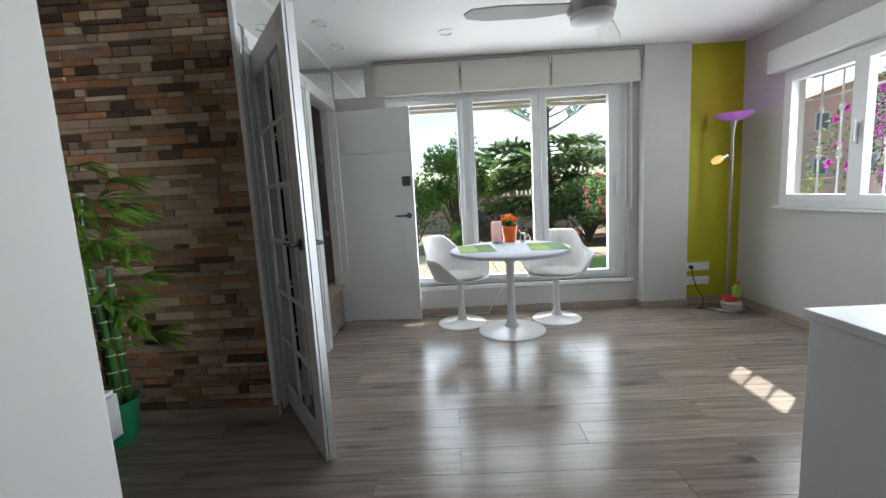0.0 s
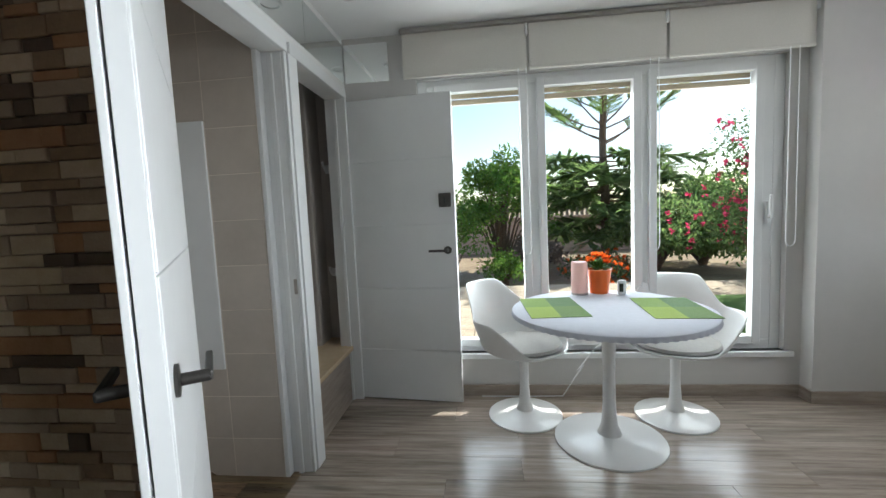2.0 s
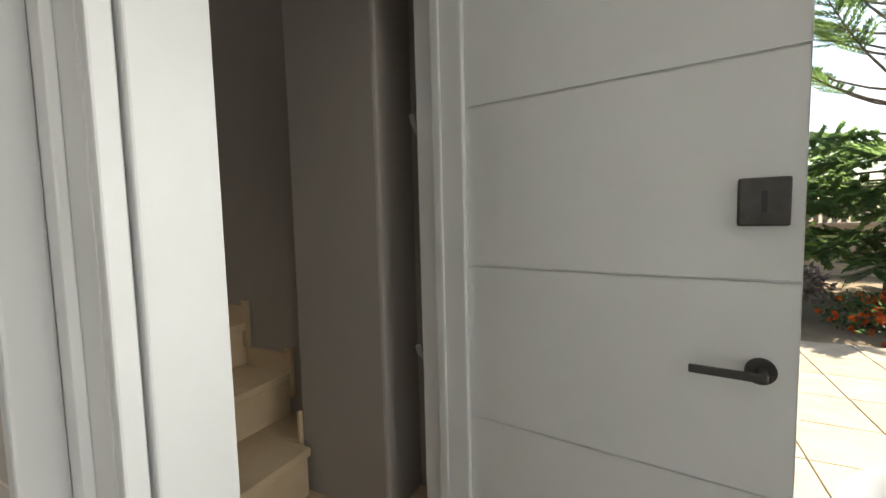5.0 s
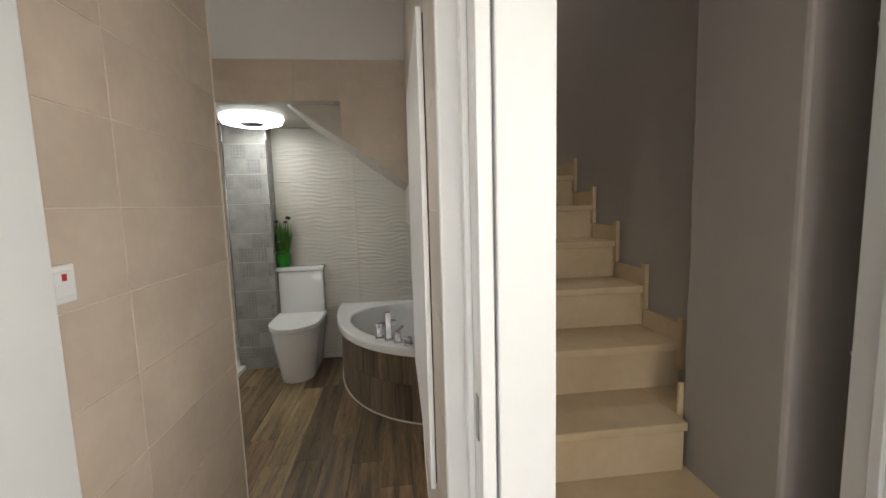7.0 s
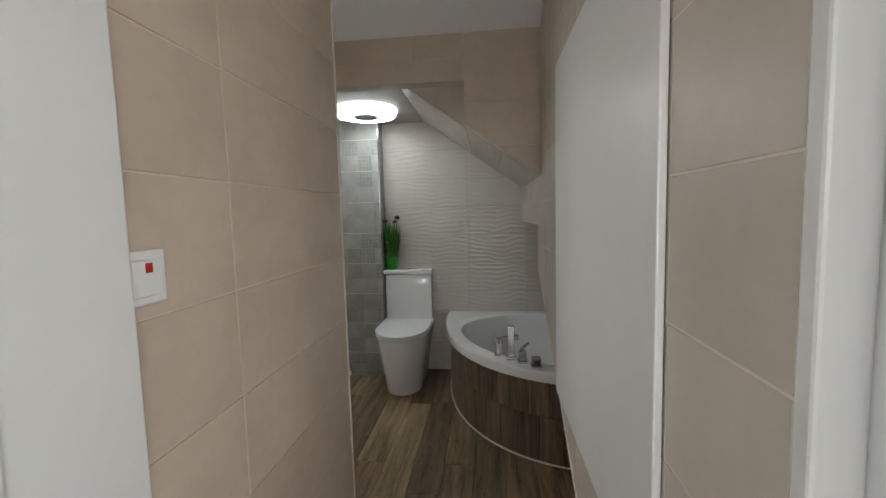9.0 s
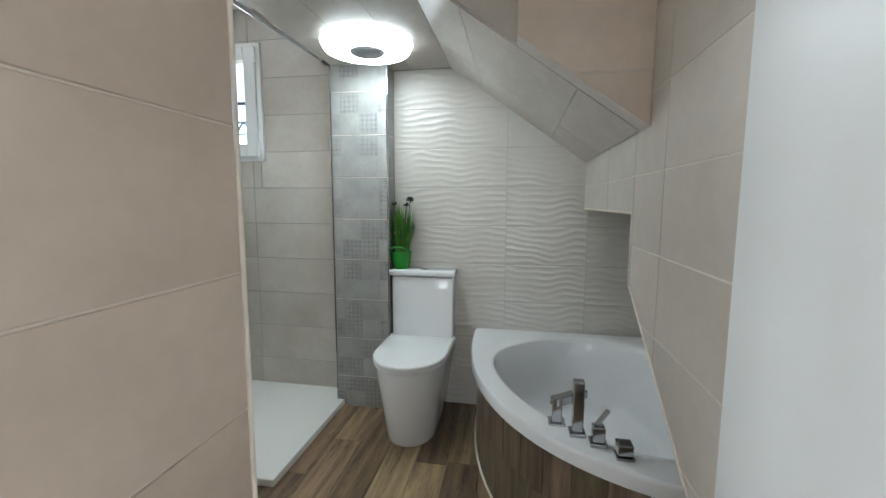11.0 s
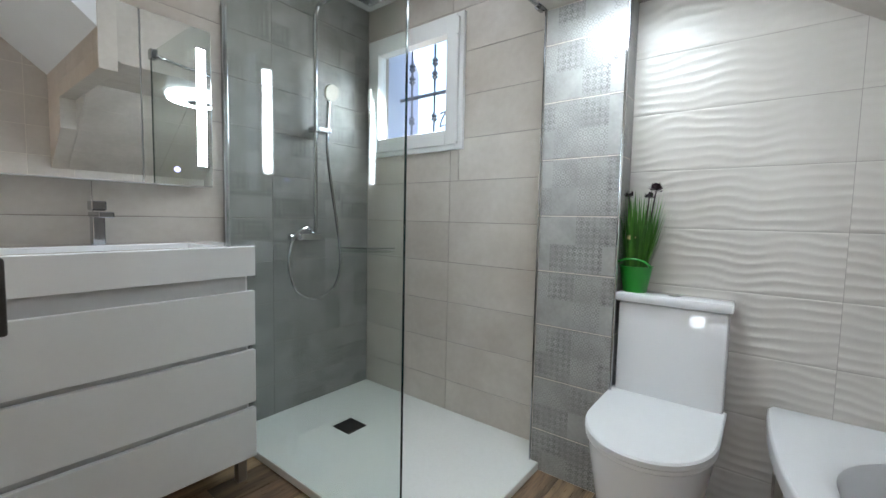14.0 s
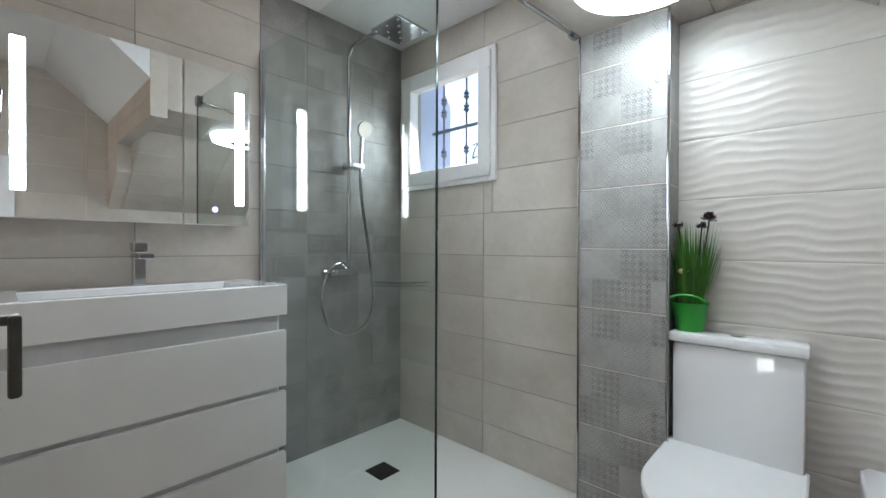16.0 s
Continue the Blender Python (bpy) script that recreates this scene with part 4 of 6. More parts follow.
bm = bmesh.new()
for i in range(90):
    a, e = rng.uniform(0, 6.28), rng.uniform(0.2, 1.2)
    d = Vector((math.cos(a) * math.cos(e), math.sin(a) * math.cos(e), math.sin(e)))
    leaf_quad(bm, Vector((0.462, 3.80, 0.872)) + d * rng.uniform(0.01, 0.06), d, Vector((0, 0, 1)), 0.04, 0.026)
part("leaves", bm, LEAF, pot)
for c in ((-0.045, -0.01, 0.175), (0.005, -0.035, 0.20), (0.04, 0.01, 0.18), (-0.01, 0.03, 0.195), (-0.035, 0.035, 0.165), (0.03, -0.045, 0.165)):
    bm = bmesh.new()
    for ring, (n, r, tilt) in enumerate(((5, 0.012, 1.3), (6, 0.022, 0.9), (7, 0.032, 0.45))):
        for i in range(n):
            a = 2 * math.pi * i / n + ring
            d = Vector((math.cos(a) * math.cos(tilt), math.sin(a) * math.cos(tilt), math.sin(tilt)))
            leaf_quad(bm, Vector((0.462, 3.80, 0.734)) + Vector(c) * 1.17 - d * 0.004, d, Vector((0, 0, 1)), r * 1.25 + 0.006, r * 1.25, -0.25)
    part("rose", bm, PETAL, pot, "orange rose head")
candle = thing("candle", (0.335, 3.765, 0.734), "thick pale pink pillar lamp on a grey base", "candle")
C = Matrix.Translation((0.335, 3.765, 0.734))
bm = bmesh.new()
lathe(bm, [(0.0, 0.012), (0.049, 0.012), (0.049, 0.195), (0.043, 0.203), (0.0, 0.201)], 32, C)
part("body", bm, WAX, candle, "", True)
bm = bmesh.new()
lathe(bm, [(0.0, 0.0), (0.05, 0.0), (0.05, 0.012), (0.0, 0.012)], 32, C)
part("base", bm, STEEL, candle)
dev = thing("sensor", (0.545, 3.705, 0.734), "small white sensor with a black display and cable", "gadget")
part("body", one_box(0.548, 0.598, 3.70, 3.73, 0.7336, 0.825, bev=0.012), PVC, dev, "", True)
part("display", one_box(0.555, 0.577, 3.697, 3.70, 0.755, 0.805), BLACK, dev)
bm = bmesh.new()
tube(bm, [(0.598, 3.715, 0.78), (0.63, 3.74, 0.80), (0.66, 3.80, 0.75), (0.64, 3.86, 0.70), (0.60, 3.88, 0.45), (0.45, 3.90, 0.33), (0.33, 3.86, 0.20), (0.36, 3.80, 0.26), (0.30, 3.82, 0.16), (0.24, 3.88, 0.02), (0.05, 3.90, 0.008), (-0.3, 3.90, 0.008)], 0.004, 6)
part("cable", bm, PVC, dev, "thin white cable hanging to the floor")

lamp = thing("floor_lamp", (2.45, 3.68, 0), "steel uplighter floor lamp with violet bowl and reading arm", "floor lamp")
L = Matrix.Translation((2.45, 3.68, 0))
bm = bmesh.new()
lathe(bm, [(0.0, 0.0), (0.14, 0.0), (0.142, 0.02), (0.13, 0.034), (0.03, 0.04), (0.0, 0.04)], 40, L)
part("base", bm, STEEL, lamp, "", True)
bm = bmesh.new()
lathe(bm, [(0.014, 0.04), (0.014, 1.60), (0.02, 1.66), (0.035, 1.70), (0.04, 1.715)], 20, L)
part("pole", bm, STEEL, lamp, "", True)
bm = bmesh.new()
lathe(bm, [(0.035, 1.715), (0.10, 1.735), (0.155, 1.775), (0.152, 1.78), (0.098, 1.742), (0.0, 1.725)], 40, L)
part("bowl_shade", bm, PALEGLASS, lamp, "violet glass bowl", True)
bm = bmesh.new()
lathe(bm, [(0.0, 1.735), (0.05, 1.738), (0.06, 1.76), (0.03, 1.78), (0.0, 1.785)], 16, L)
part("bulb", bm, VIOLETLED, lamp, "glowing violet bulb", True)
bm = bmesh.new()
tube(bm, [(2.45, 3.68, 1.15), (2.43, 3.66, 1.25), (2.40, 3.63, 1.35), (2.36, 3.60, 1.40), (2.34, 3.585, 1.415)], 0.007, 8)
arm = part("arm", bm, STEEL, lamp, "", True)
bm = bmesh.new()
Rm = Matrix.Translation((2.345, 3.59, 1.42)) @ Matrix.Rotation(radians(-115), 4, 'Y')
lathe(bm, [(0.0, 0.0), (0.02, 0.0), (0.022, 0.05), (0.0, 0.052)], 16, Rm)
part("socket", bm, STEEL, arm, "", True)
bm = bmesh.new()
lathe(bm, [(0.022, 0.05), (0.033, 0.08), (0.027, 0.12), (0.018, 0.135), (0.0, 0.13)], 16, Rm)
part("small_shade", bm, WARMLED, arm, "glowing orange glass shade", True)

toy = thing("soft_toy", (2.44, 3.60, 0.04), "small grey and red knitted toy on the lamp foot", "toy")
bm = bmesh.new()
lathe(bm, [(0.0, 0.0), (0.075, 0.0), (0.085, 0.05), (0.07, 0.075), (0.0, 0.08)], 20, Matrix.Translation((2.44, 3.60, 0.04)))
part("shoe", bm, CUSHION, toy, "", True)
bm = bmesh.new()
lathe(bm, [(0.05, 0.07), (0.078, 0.085), (0.06, 0.115), (0.0, 0.12)], 20, Matrix.Translation((2.42, 3.60, 0.04)))
part("collar", bm, RED, toy, "", True)
bottle = thing("bottle", (2.46, 3.565, 0.155), "small green bottle with a red cap", "bottle")
bm = bmesh.new()
lathe(bm, [(0.0, 0.0), (0.033, 0.0), (0.035, 0.08), (0.015, 0.105), (0.013, 0.12), (0.0, 0.12)], 18, Matrix.Translation((2.46, 3.565, 0.155)))
part("body", bm, mat("lime_liquid", (0.25, 0.42, 0.06), (0.22, 0.38, 0.05), 6, 0.2), bottle, "", True)
bm = bmesh.new()
lathe(bm, [(0.0, 0.12), (0.02, 0.12), (0.02, 0.14), (0.0, 0.142)], 14, Matrix.Translation((2.46, 3.565, 0.155)))
part("cap", bm, RED, bottle, "", True)

for z0 in (0.335, 0.195):
    so_ = thing("socket_strip", (2.31, 3.93, z0), "white triple wall socket on the lime wall", "socket", "wall sockets")
    part("plate", one_box(2.20, 2.425, 3.918, 3.93, z0, z0 + 0.08, bev=0.004), PVC, so_)
    for i in range(3):
        x = 2.2375 + i * 0.075
        bm = bmesh.new()
        lathe(bm, [(0.024, 0.0), (0.024, 0.004), (0.02, 0.004), (0.018, -0.001), (0.0, -0.001)], 18, Matrix.Translation((x, 3.917, z0 + 0.04)) @ Matrix.Rotation(radians(90), 4, 'X'))
        part("outlet", bm, mat("socket_grey", (0.5, 0.5, 0.5), (0.45, 0.45, 0.45), 5, 0.4) if i == 0 and z0 > 0.3 else PVC, so_, "", True)
plug = thing("plug_cable", (2.24, 3.9, 0.0), "black plug with a cable to the lamp", "cable")
bm = bmesh.new()
tube(bm, [(2.2375, 3.913, 0.375), (2.2375, 3.885, 0.375)], 0.018, 10)
part("plug", bm, BLACK, plug)
bm = bmesh.new()
tube(bm, [(2.2375, 3.885, 0.37), (2.24, 3.87, 0.30), (2.27, 3.86, 0.18), (2.33, 3.84, 0.07), (2.30, 3.80, 0.006), (2.22, 3.74, 0.006), (2.28, 3.70, 0.006), (2.36, 3.68, 0.008)], 0.005, 6)
part("cord", bm, BLACK, plug)

# TV corner
unit = thing("tv_unit", (-1.95, 0.95, 0.0), "low white television bench on black feet", "tv bench")
part("body", one_box(-2.18, -1.725, 0.40, 1.68, 0.165, 0.392, bev=0.003), LACQUER, unit)
for y0, y1 in ((0.40, 1.04), (1.044, 1.68)):
    part("drawer_front", one_box(-1.725, -1.708, y0, y1, 0.17, 0.375, bev=0.002), LACQUER, unit)
for x, y in ((-2.12, 0.46), (-1.78, 0.46), (-2.12, 1.62), (-1.78, 1.62)):
    bm = bmesh.new()
    lathe(bm, [(0.0, 0.0), (0.022, 0.0), (0.034, 0.165), (0.0, 0.165)], 16, Matrix.Translation((x, y, 0)))
    part("foot", bm, BLACK, unit, "", True)
tv = thing("television", (-1.96, 1.2, 0.392), "large flat black television on the bench", "television")
M = pose(-1.96, 1.18, 0, 0, 0, -6)
part("panel", box(bmesh.new(), -0.03, 0.012, -0.60, 0.55, 0.45, 1.13, bev=0.004, m=M), BLACK, tv)
part("screen", box(bmesh.new(), 0.0125, 0.0145, -0.59, 0.54, 0.465, 1.12, m=M), SCREEN, tv)
for y in (-0.45, 0.40):
    bm = bmesh.new()
    tube(bm, [M @ Vector((-0.01, y, 0.455)), M @ Vector((0.07, y + 0.02, 0.412)), M @ Vector((0.15, y + 0.03, 0.40))], 0.008, 8)
    tube(bm, [M @ Vector((-0.01, y, 0.455)), M @ Vector((-0.07, y + 0.02, 0.412)), M @ Vector((-0.13, y + 0.03, 0.40))], 0.008, 8)
    part("foot", bm, BLACK, tv)
cord = tagged(part("red_light_cord", tube(bmesh.new(), [(-2.13 + 0.004 * math.sin(i), 2.04 + 0.004 * math.cos(i * 1.7), 0.1 + i * 0.12) for i in range(20)], 0.009, 8), RED), "red light cord running up the wall corner", "cord")

bam = thing("artificial_bamboo", (-1.93, 1.90, 0), "artificial bamboo plant in a green pot", "potted plant")
B = Matrix.Translation((-1.93, 1.90, 0))
bm = bmesh.new()
lathe(bm, [(0.0, 0.0), (0.085, 0.0), (0.115, 0.225), (0.122, 0.235), (0.112, 0.235), (0.10, 0.20), (0.0, 0.20)], 32, B)
part("pot", bm, GREENPOT, bam, "bright green plastic pot", True)
bm = bmesh.new()
lathe(bm, [(0.0, 0.2005), (0.101, 0.2005), (0.0, 0.215)], 24, B)
part("soil", bm, SOIL, bam)
rng = random.Random(11)
tops = []
for i, (dx, dy, h, lean) in enumerate(((-0.03, 0.02, 1.42, -0.10), (0.02, -0.02, 1.32, 0.02), (0.05, 0.02, 0.95, 0.05), (-0.05, -0.03, 1.15, -0.14), (0.0, 0.04, 0.75, 0.02))):
    bm = bmesh.new()
    n = int(h / 0.11)
    pts = [Vector((-1.93 + dx + lean * (k / n) ** 1.3, 1.90 + dy + 0.03 * math.sin(k * 0.4 + i), 0.2 + (h - 0.2) * k / n)) for k in range(n + 1)]
    tube(bm, pts, 0.019, 10, 0.011)
    cane = part("cane", bm, CANE, bam, "", True)
    for p in pts[1:]:
        bm = bmesh.new()
        lathe(bm, [(0.019, -0.005), (0.0215, 0.0), (0.019, 0.005)], 10, Matrix.Translation(p))
        part("node_ring", bm, CANERING, cane)
    tops.append(pts)
bm = bmesh.new()
for pts in tops:
    for k in range(3, len(pts)):
        hz = pts[k].z
        if hz < 0.45:
            continue
        for j in range(5 if hz > 0.95 else 2):
            a = rng.uniform(0, 6.28)
            ln = rng.uniform(0.10, 0.24)
            tw = pts[k] + Vector((math.cos(a), math.sin(a) * 0.8, rng.uniform(0.05, 0.5))) * ln
            tw.y = min(tw.y, 2.02)
            for q in range(rng.randint(4, 6)):
                b_ = a + rng.uniform(-0.9, 0.9)
                d = Vector((math.cos(b_), math.sin(b_) - 0.15, rng.uniform(-0.45, 0.35)))
                ll = rng.uniform(0.14, 0.24)
                if tw.y + d.normalized().y * ll < 2.06 and tw.x + d.normalized().x * ll > -2.17:
                    leaf_quad(bm, tw, d, Vector((0, 0, 1)), ll, 0.042, 0.2)
part("leaves", bm, BAMBOOLEAF, bam, "long pointed leaves")

cab = thing("sideboard", (1.25, 0.66, 0), "plain white low cabinet by the opening", "cabinet")
part("body", one_box(0.91, 1.60, 0.30, 1.0, 0.0, 0.825, bev=0.003), LACQUER, cab)
part("top", one_box(0.90, 1.61, 0.29, 1.015, 0.825, 0.85, bev=0.003), LACQUER, cab)

# ceiling things
for x, y in ((-0.05, 3.25), (-0.94, 2.95), (-0.93, 3.40), (0.9, 0.6), (-0.9, 1.4)):
    s = thing("downlight", (x, y, CZ), "round white recessed ceiling light", "ceiling light", "living room downlights")
    bm = bmesh.new()
    lathe(bm, [(0.062, 0.0), (0.062, -0.006), (0.05, -0.010), (0.047, -0.004), (0.047, 0.0)], 28, Matrix.Translation((x, y, CZ)))
    part("rim", bm, PVC, s, "", True)
    bm = bmesh.new()
    lathe(bm, [(0.0, -0.003), (0.047, -0.003), (0.047, 0.0)], 24, Matrix.Translation((x, y, CZ)))
    part("diffuser", bm, SPOTOFF, s)
fan = thing("ceiling_fan", (0.77, 2.37, CZ), "grey three-blade ceiling fan with a round light", "ceiling fan")
Fm = Matrix.Translation((0.77, 2.37, -0.075))
bm = bmesh.new()
lathe(bm, [(0.0, 2.535), (0.07, 2.535), (0.06, 2.40), (0.02, 2.385), (0.02, 2.35), (0.12, 2.335), (0.135, 2.29), (0.125, 2.255), (0.0, 2.255)], 32, Fm)
part("motor", bm, STEEL, fan, "", True)
bm = bmesh.new()
lathe(bm, [(0.12, 2.255), (0.118, 2.225), (0.08, 2.205), (0.0, 2.20)], 32, Fm)
part("light_cover", bm, SPOTOFF, fan, "", True)
for k in range(3):
    bm = bmesh.new()
    pts = [(0.12, -0.045), (0.3, -0.075), (0.6, -0.07), (0.70, -0.04), (0.72, 0.0), (0.68, 0.045), (0.5, 0.06), (0.12, 0.04)]
    prism(bm, pts, "z", -0.005, 0.005)
    bm.transform(Fm @ Matrix.Translation((0, 0, 2.30)) @ Matrix.Rotation(radians(8 + 120 * k + 172), 4, 'Z') @ Matrix.Rotation(radians(9), 4, 'X'))
    part("blade", bm, mat("fan_blade_grey", (0.42, 0.41, 0.40), (0.38, 0.37, 0.36), 5, 0.5) if k == 0 else bpy.data.materials["fan_blade_grey"], fan)


# ---- bathroom things ----
toilet = thing("toilet", (-3.75, 2.12, 0), "white close-coupled toilet with closed lid", "toilet")


def d_ring(xb, xf, hw, yc, z, n=28):
    """Flat-backed outline: straight back at xb, rounded front at xf."""
    pts = [(xb, yc - hw), (xb, yc + hw)]
    ra = min(xf - xb, hw * 1.35)
    for i in range(n + 1):
        a = math.pi / 2 - math.pi * i / n
        pts.append((xf - ra + ra * math.cos(a) ** 0.9 if math.cos(a) > 0 else xf - ra, yc + hw * math.sin(a)))
    return [(x, y, z) for x, y in pts]


def loft(bm, rings, cap=True):
    vs = [[bm.verts.new(p) for p in r] for r in rings]
    n = len(vs[0])
    for a, b in zip(vs, vs[1:]):
        for i in range(n):
            bm.faces.new((a[i], a[(i + 1) % n], b[(i + 1) % n], b[i]))
    if cap:
        bm.faces.new(vs[0][::-1])
        bm.faces.new(vs[-1])
    return bm


bm = loft(bmesh.new(), [d_ring(-4.07, -3.585, 0.125, 2.12, 0.0), d_ring(-4.07, -3.575, 0.128, 2.12, 0.02), d_ring(-4.07, -3.54, 0.150, 2.12, 0.2), d_ring(-4.07, -3.51, 0.178, 2.12, 0.36), d_ring(-4.07, -3.505, 0.182, 2.12, 0.40)])
part("bowl", bm, CERAMIC, toilet, "", True)
bm = loft(bmesh.new(), [d_ring(-4.0, -3.50, 0.184, 2.12, 0.404), d_ring(-4.0, -3.496, 0.188, 2.12, 0.408), d_ring(-4.0, -3.496, 0.188, 2.12, 0.418)])
part("seat", bm, PVC, toilet, "", True)
bm = loft(bmesh.new(), [d_ring(-4.0, -3.494, 0.19, 2.12, 0.421), d_ring(-4.0, -3.494, 0.19, 2.12, 0.436), d_ring(-3.995, -3.50, 0.184, 2.12, 0.441)])
part("lid", bm, PVC, toilet, "", True)
part("cistern", one_box(-4.075, -3.965, 1.945, 2.30, 0.43, 0.785, bev=0.014), CERAMIC, toilet, "", True)
cl = part("cistern_lid", one_box(-4.078, -3.952, 1.935, 2.31, 0.787, 0.822, bev=0.01), CERAMIC, toilet, "", True)
bm = bmesh.new()
lathe(bm, [(0.0, 0.0), (0.022, 0.0), (0.022, 0.004), (0.0, 0.006)], 20, Matrix.Translation((-4.01, 2.13, 0.822)))
part("flush_button", bm, CHROME, cl, "", True)

gr = thing("artificial_grass_pot", (-4.02, 1.985, 0.822), "green bucket of artificial grass with dark flowers", "potted plant")
G = Matrix.Translation((-4.015, 1.99, 0.822))
bm = bmesh.new()
lathe(bm, [(0.0, 0.0), (0.042, 0.0), (0.058, 0.095), (0.062, 0.1), (0.055, 0.1), (0.052, 0.085), (0.0, 0.085)], 28, G)
part("bucket", bm, GRASSPOT, gr, "bright green metal bucket", True)
part("handle", tube(bmesh.new(), [G @ Vector((0.02 + 0.045 * math.sin(a) * 0.4 + 0.03, 0.06 * math.cos(a), 0.10 + 0.03 * math.sin(a))) for a in arc(lambda u: math.pi * u, 9)], 0.004, 6), GRASSPOT, gr)
rng = random.Random(5)
bm = bmesh.new()
for i in range(170):
    a, r = rng.uniform(0, 6.28), 0.045 * math.sqrt(rng.random())
    p = G @ Vector((r * math.cos(a), r * math.sin(a), 0.085))
    h = rng.uniform(0.18, 0.31)
    tip = p + Vector((max(-0.045, r * math.cos(a) * 1.0 + rng.uniform(-0.015, 0.025)), r * math.sin(a) * 1.1 + rng.uniform(-0.015, 0.03), h))
    w = Vector((math.sin(a), -math.cos(a), 0)) * 0.0028
    v = [bm.verts.new(p - w), bm.verts.new(p + w), bm.verts.new((p + tip) / 2 + w * 1.2 + Vector((0.004, 0.004, 0.01))), bm.verts.new(tip), bm.verts.new((p + tip) / 2 - w * 1.2 + Vector((0.004, 0.004, 0.01)))]
    bm.faces.new(v)
tagged(part("grass", bm, GRASSBLADE, gr), kind="stuff")
for x, y, z, s in ((0.01, -0.035, 0.365, 0.022), (0.02, 0.06, 0.385, 0.03), (0.03, 0.04, 0.36, 0.022)):
    bm = bmesh.new()
    tube(bm, [G @ Vector((0.0, y * 0.3, 0.09)), G @ Vector((x, y, z))], 0.0025, 6)
    for i in range(14):
        a, e = i * 2.4, rng.uniform(-0.3, 1.0)
        d = Vector((math.cos(a) * math.cos(e), math.sin(a) * math.cos(e), math.sin(e)))
        leaf_quad(bm, G @ Vector((x, y, z)), d, Vector((0, 0, 1)), s * 1.1, s * 0.8, -0.2)
    part("flower", bm, BLACKPETAL, gr, "dark plum flower head")
bm = bmesh.new()
bmesh.ops.create_icosphere(bm, subdivisions=2, radius=0.015, matrix=G @ Matrix.Translation((0.05, -0.01, 0.21)) @ Matrix.Diagonal((1, 1.1, 0.7, 1)))
part("bee", bm, mat("cream_plush", (0.62, 0.55, 0.3), (0.5, 0.4, 0.15), 80, 0.8), gr, "tiny cream ornament")

# corner bath
tub = thing("corner_bath", (-3.5, 3.0, 0), "white acrylic corner bath with wood-look tiled apron", "bathtub")
TX, TY, TA, TB = -4.076, 3.446, 1.31, 1.03


def tub_pt(u, k=0.0, z=0.475):
    a = u * math.pi / 2
    return Vector((TX + (TA - k) * max(0.0, math.cos(a)) ** 0.8, TY - (TB - k) * max(0.0, math.sin(a)) ** 0.8, z))


def even_ring(pts, count):
    """A closed outline spaced evenly along its length."""
    ends = pts[1:] + pts[:1]
    steps = [(b - a).length for a, b in zip(pts, ends)]
    out, i, gone = [], 0, 0.0
    for k in range(count):
        at = sum(steps) * k / count
        while gone + steps[i] < at:
            gone += steps[i]
            i += 1
        out.append(pts[i].lerp(ends[i], (at - gone) / max(1e-6, steps[i])))
    return out


def tub_ring(scale, z, round_=0.0, n=36):
    """Outline of the bath shrunk towards its middle, the wall corner rounded by round_."""
    c = Vector((-3.58, 3.03, 0))
    e = 0.10 * min(1.0, round_ / 0.4)
    pts = [tub_pt(e + (1 - 2 * e) * i / n, 0.0, z) for i in range(n + 1)]
    r0 = max(0.002, round_)
    pts.append(Vector((TX, TY - TB * 0.5 - r0 * 0.3, z)))
    for i in range(9):
        a = math.pi / 2 * i / 8
        pts.append(Vector((TX + r0 * (1 - math.cos(a)), TY - r0 * (1 - math.sin(a)), z)))
    pts.append(Vector((TX + TA * 0.5 + r0 * 0.3, TY, z)))
    if round_:
        pts = even_ring(pts, 108)
        for _ in range(int(110 * round_)):
            pts = [(a + b * 2 + d) / 4 for a, b, d in zip(pts[-1:] + pts[:-1], pts, pts[1:] + pts[:1])]
    else:
        pts = even_ring(pts, 108)
    return [(c.x + (p.x - c.x) * scale, c.y + (p.y - c.y) * scale, z) for p in pts]


bm = loft(bmesh.new(), [tub_ring(1.0, 0.425), tub_ring(1.0, 0.462), tub_ring(0.997, 0.470), tub_ring(0.990, 0.4745), tub_ring(0.885, 0.475, 0.25), tub_ring(0.865, 0.4735, 0.36), tub_ring(0.85, 0.466, 0.40), tub_ring(0.842, 0.45, 0.42),
                        tub_ring(0.825, 0.38, 0.42), tub_ring(0.79, 0.28, 0.42), tub_ring(0.75, 0.20, 0.42), tub_ring(0.69, 0.15, 0.42), tub_ring(0.60, 0.125, 0.42), tub_ring(0.4, 0.115, 0.42)], cap=False)
bm.faces.new([v for v in bm.verts if abs(v.co.z - 0.115) < 1e-6])
part("basin", bm, ACRYLIC, tub, "", True)
for i in range(14):
    for z0, z1 in ((0.0, 0.235), (0.238, 0.424)):
        off = 0.5 if z0 else 0.0
        ua, ub = max(0.0, (i + off - 0.5) / 13.5), min(1.0, (i + off + 0.5) / 13.5 - 0.003)
        if ub - ua < 0.01:
            continue
        bm = bmesh.new()
        us = [ua + (ub - ua) * j / 3 for j in range(4)]
        o = [tub_pt(u, 0.03, 0) for u in us]
        q = [tub_pt(u, 0.042, 0) for u in us]
        prism(bm, [(p.x, p.y) for p in o] + [(p.x, p.y) for p in q[::-1]], "z", z0, z1)
        part("apron_tile", bm, WOODSKIRT, tub)
bm = bmesh.new()
tube(bm, [tub_pt(i / 40, 0.026, 0.005) for i in range(41)], 0.005, 6)
part("seal", bm, GROUT, tub, "pale silicone seal at the floor")
sp = thing("bath_spout", (-3.076, 2.785, 0.475), "square chrome bath spout", "tap", "bath fittings")
bm = bmesh.new()
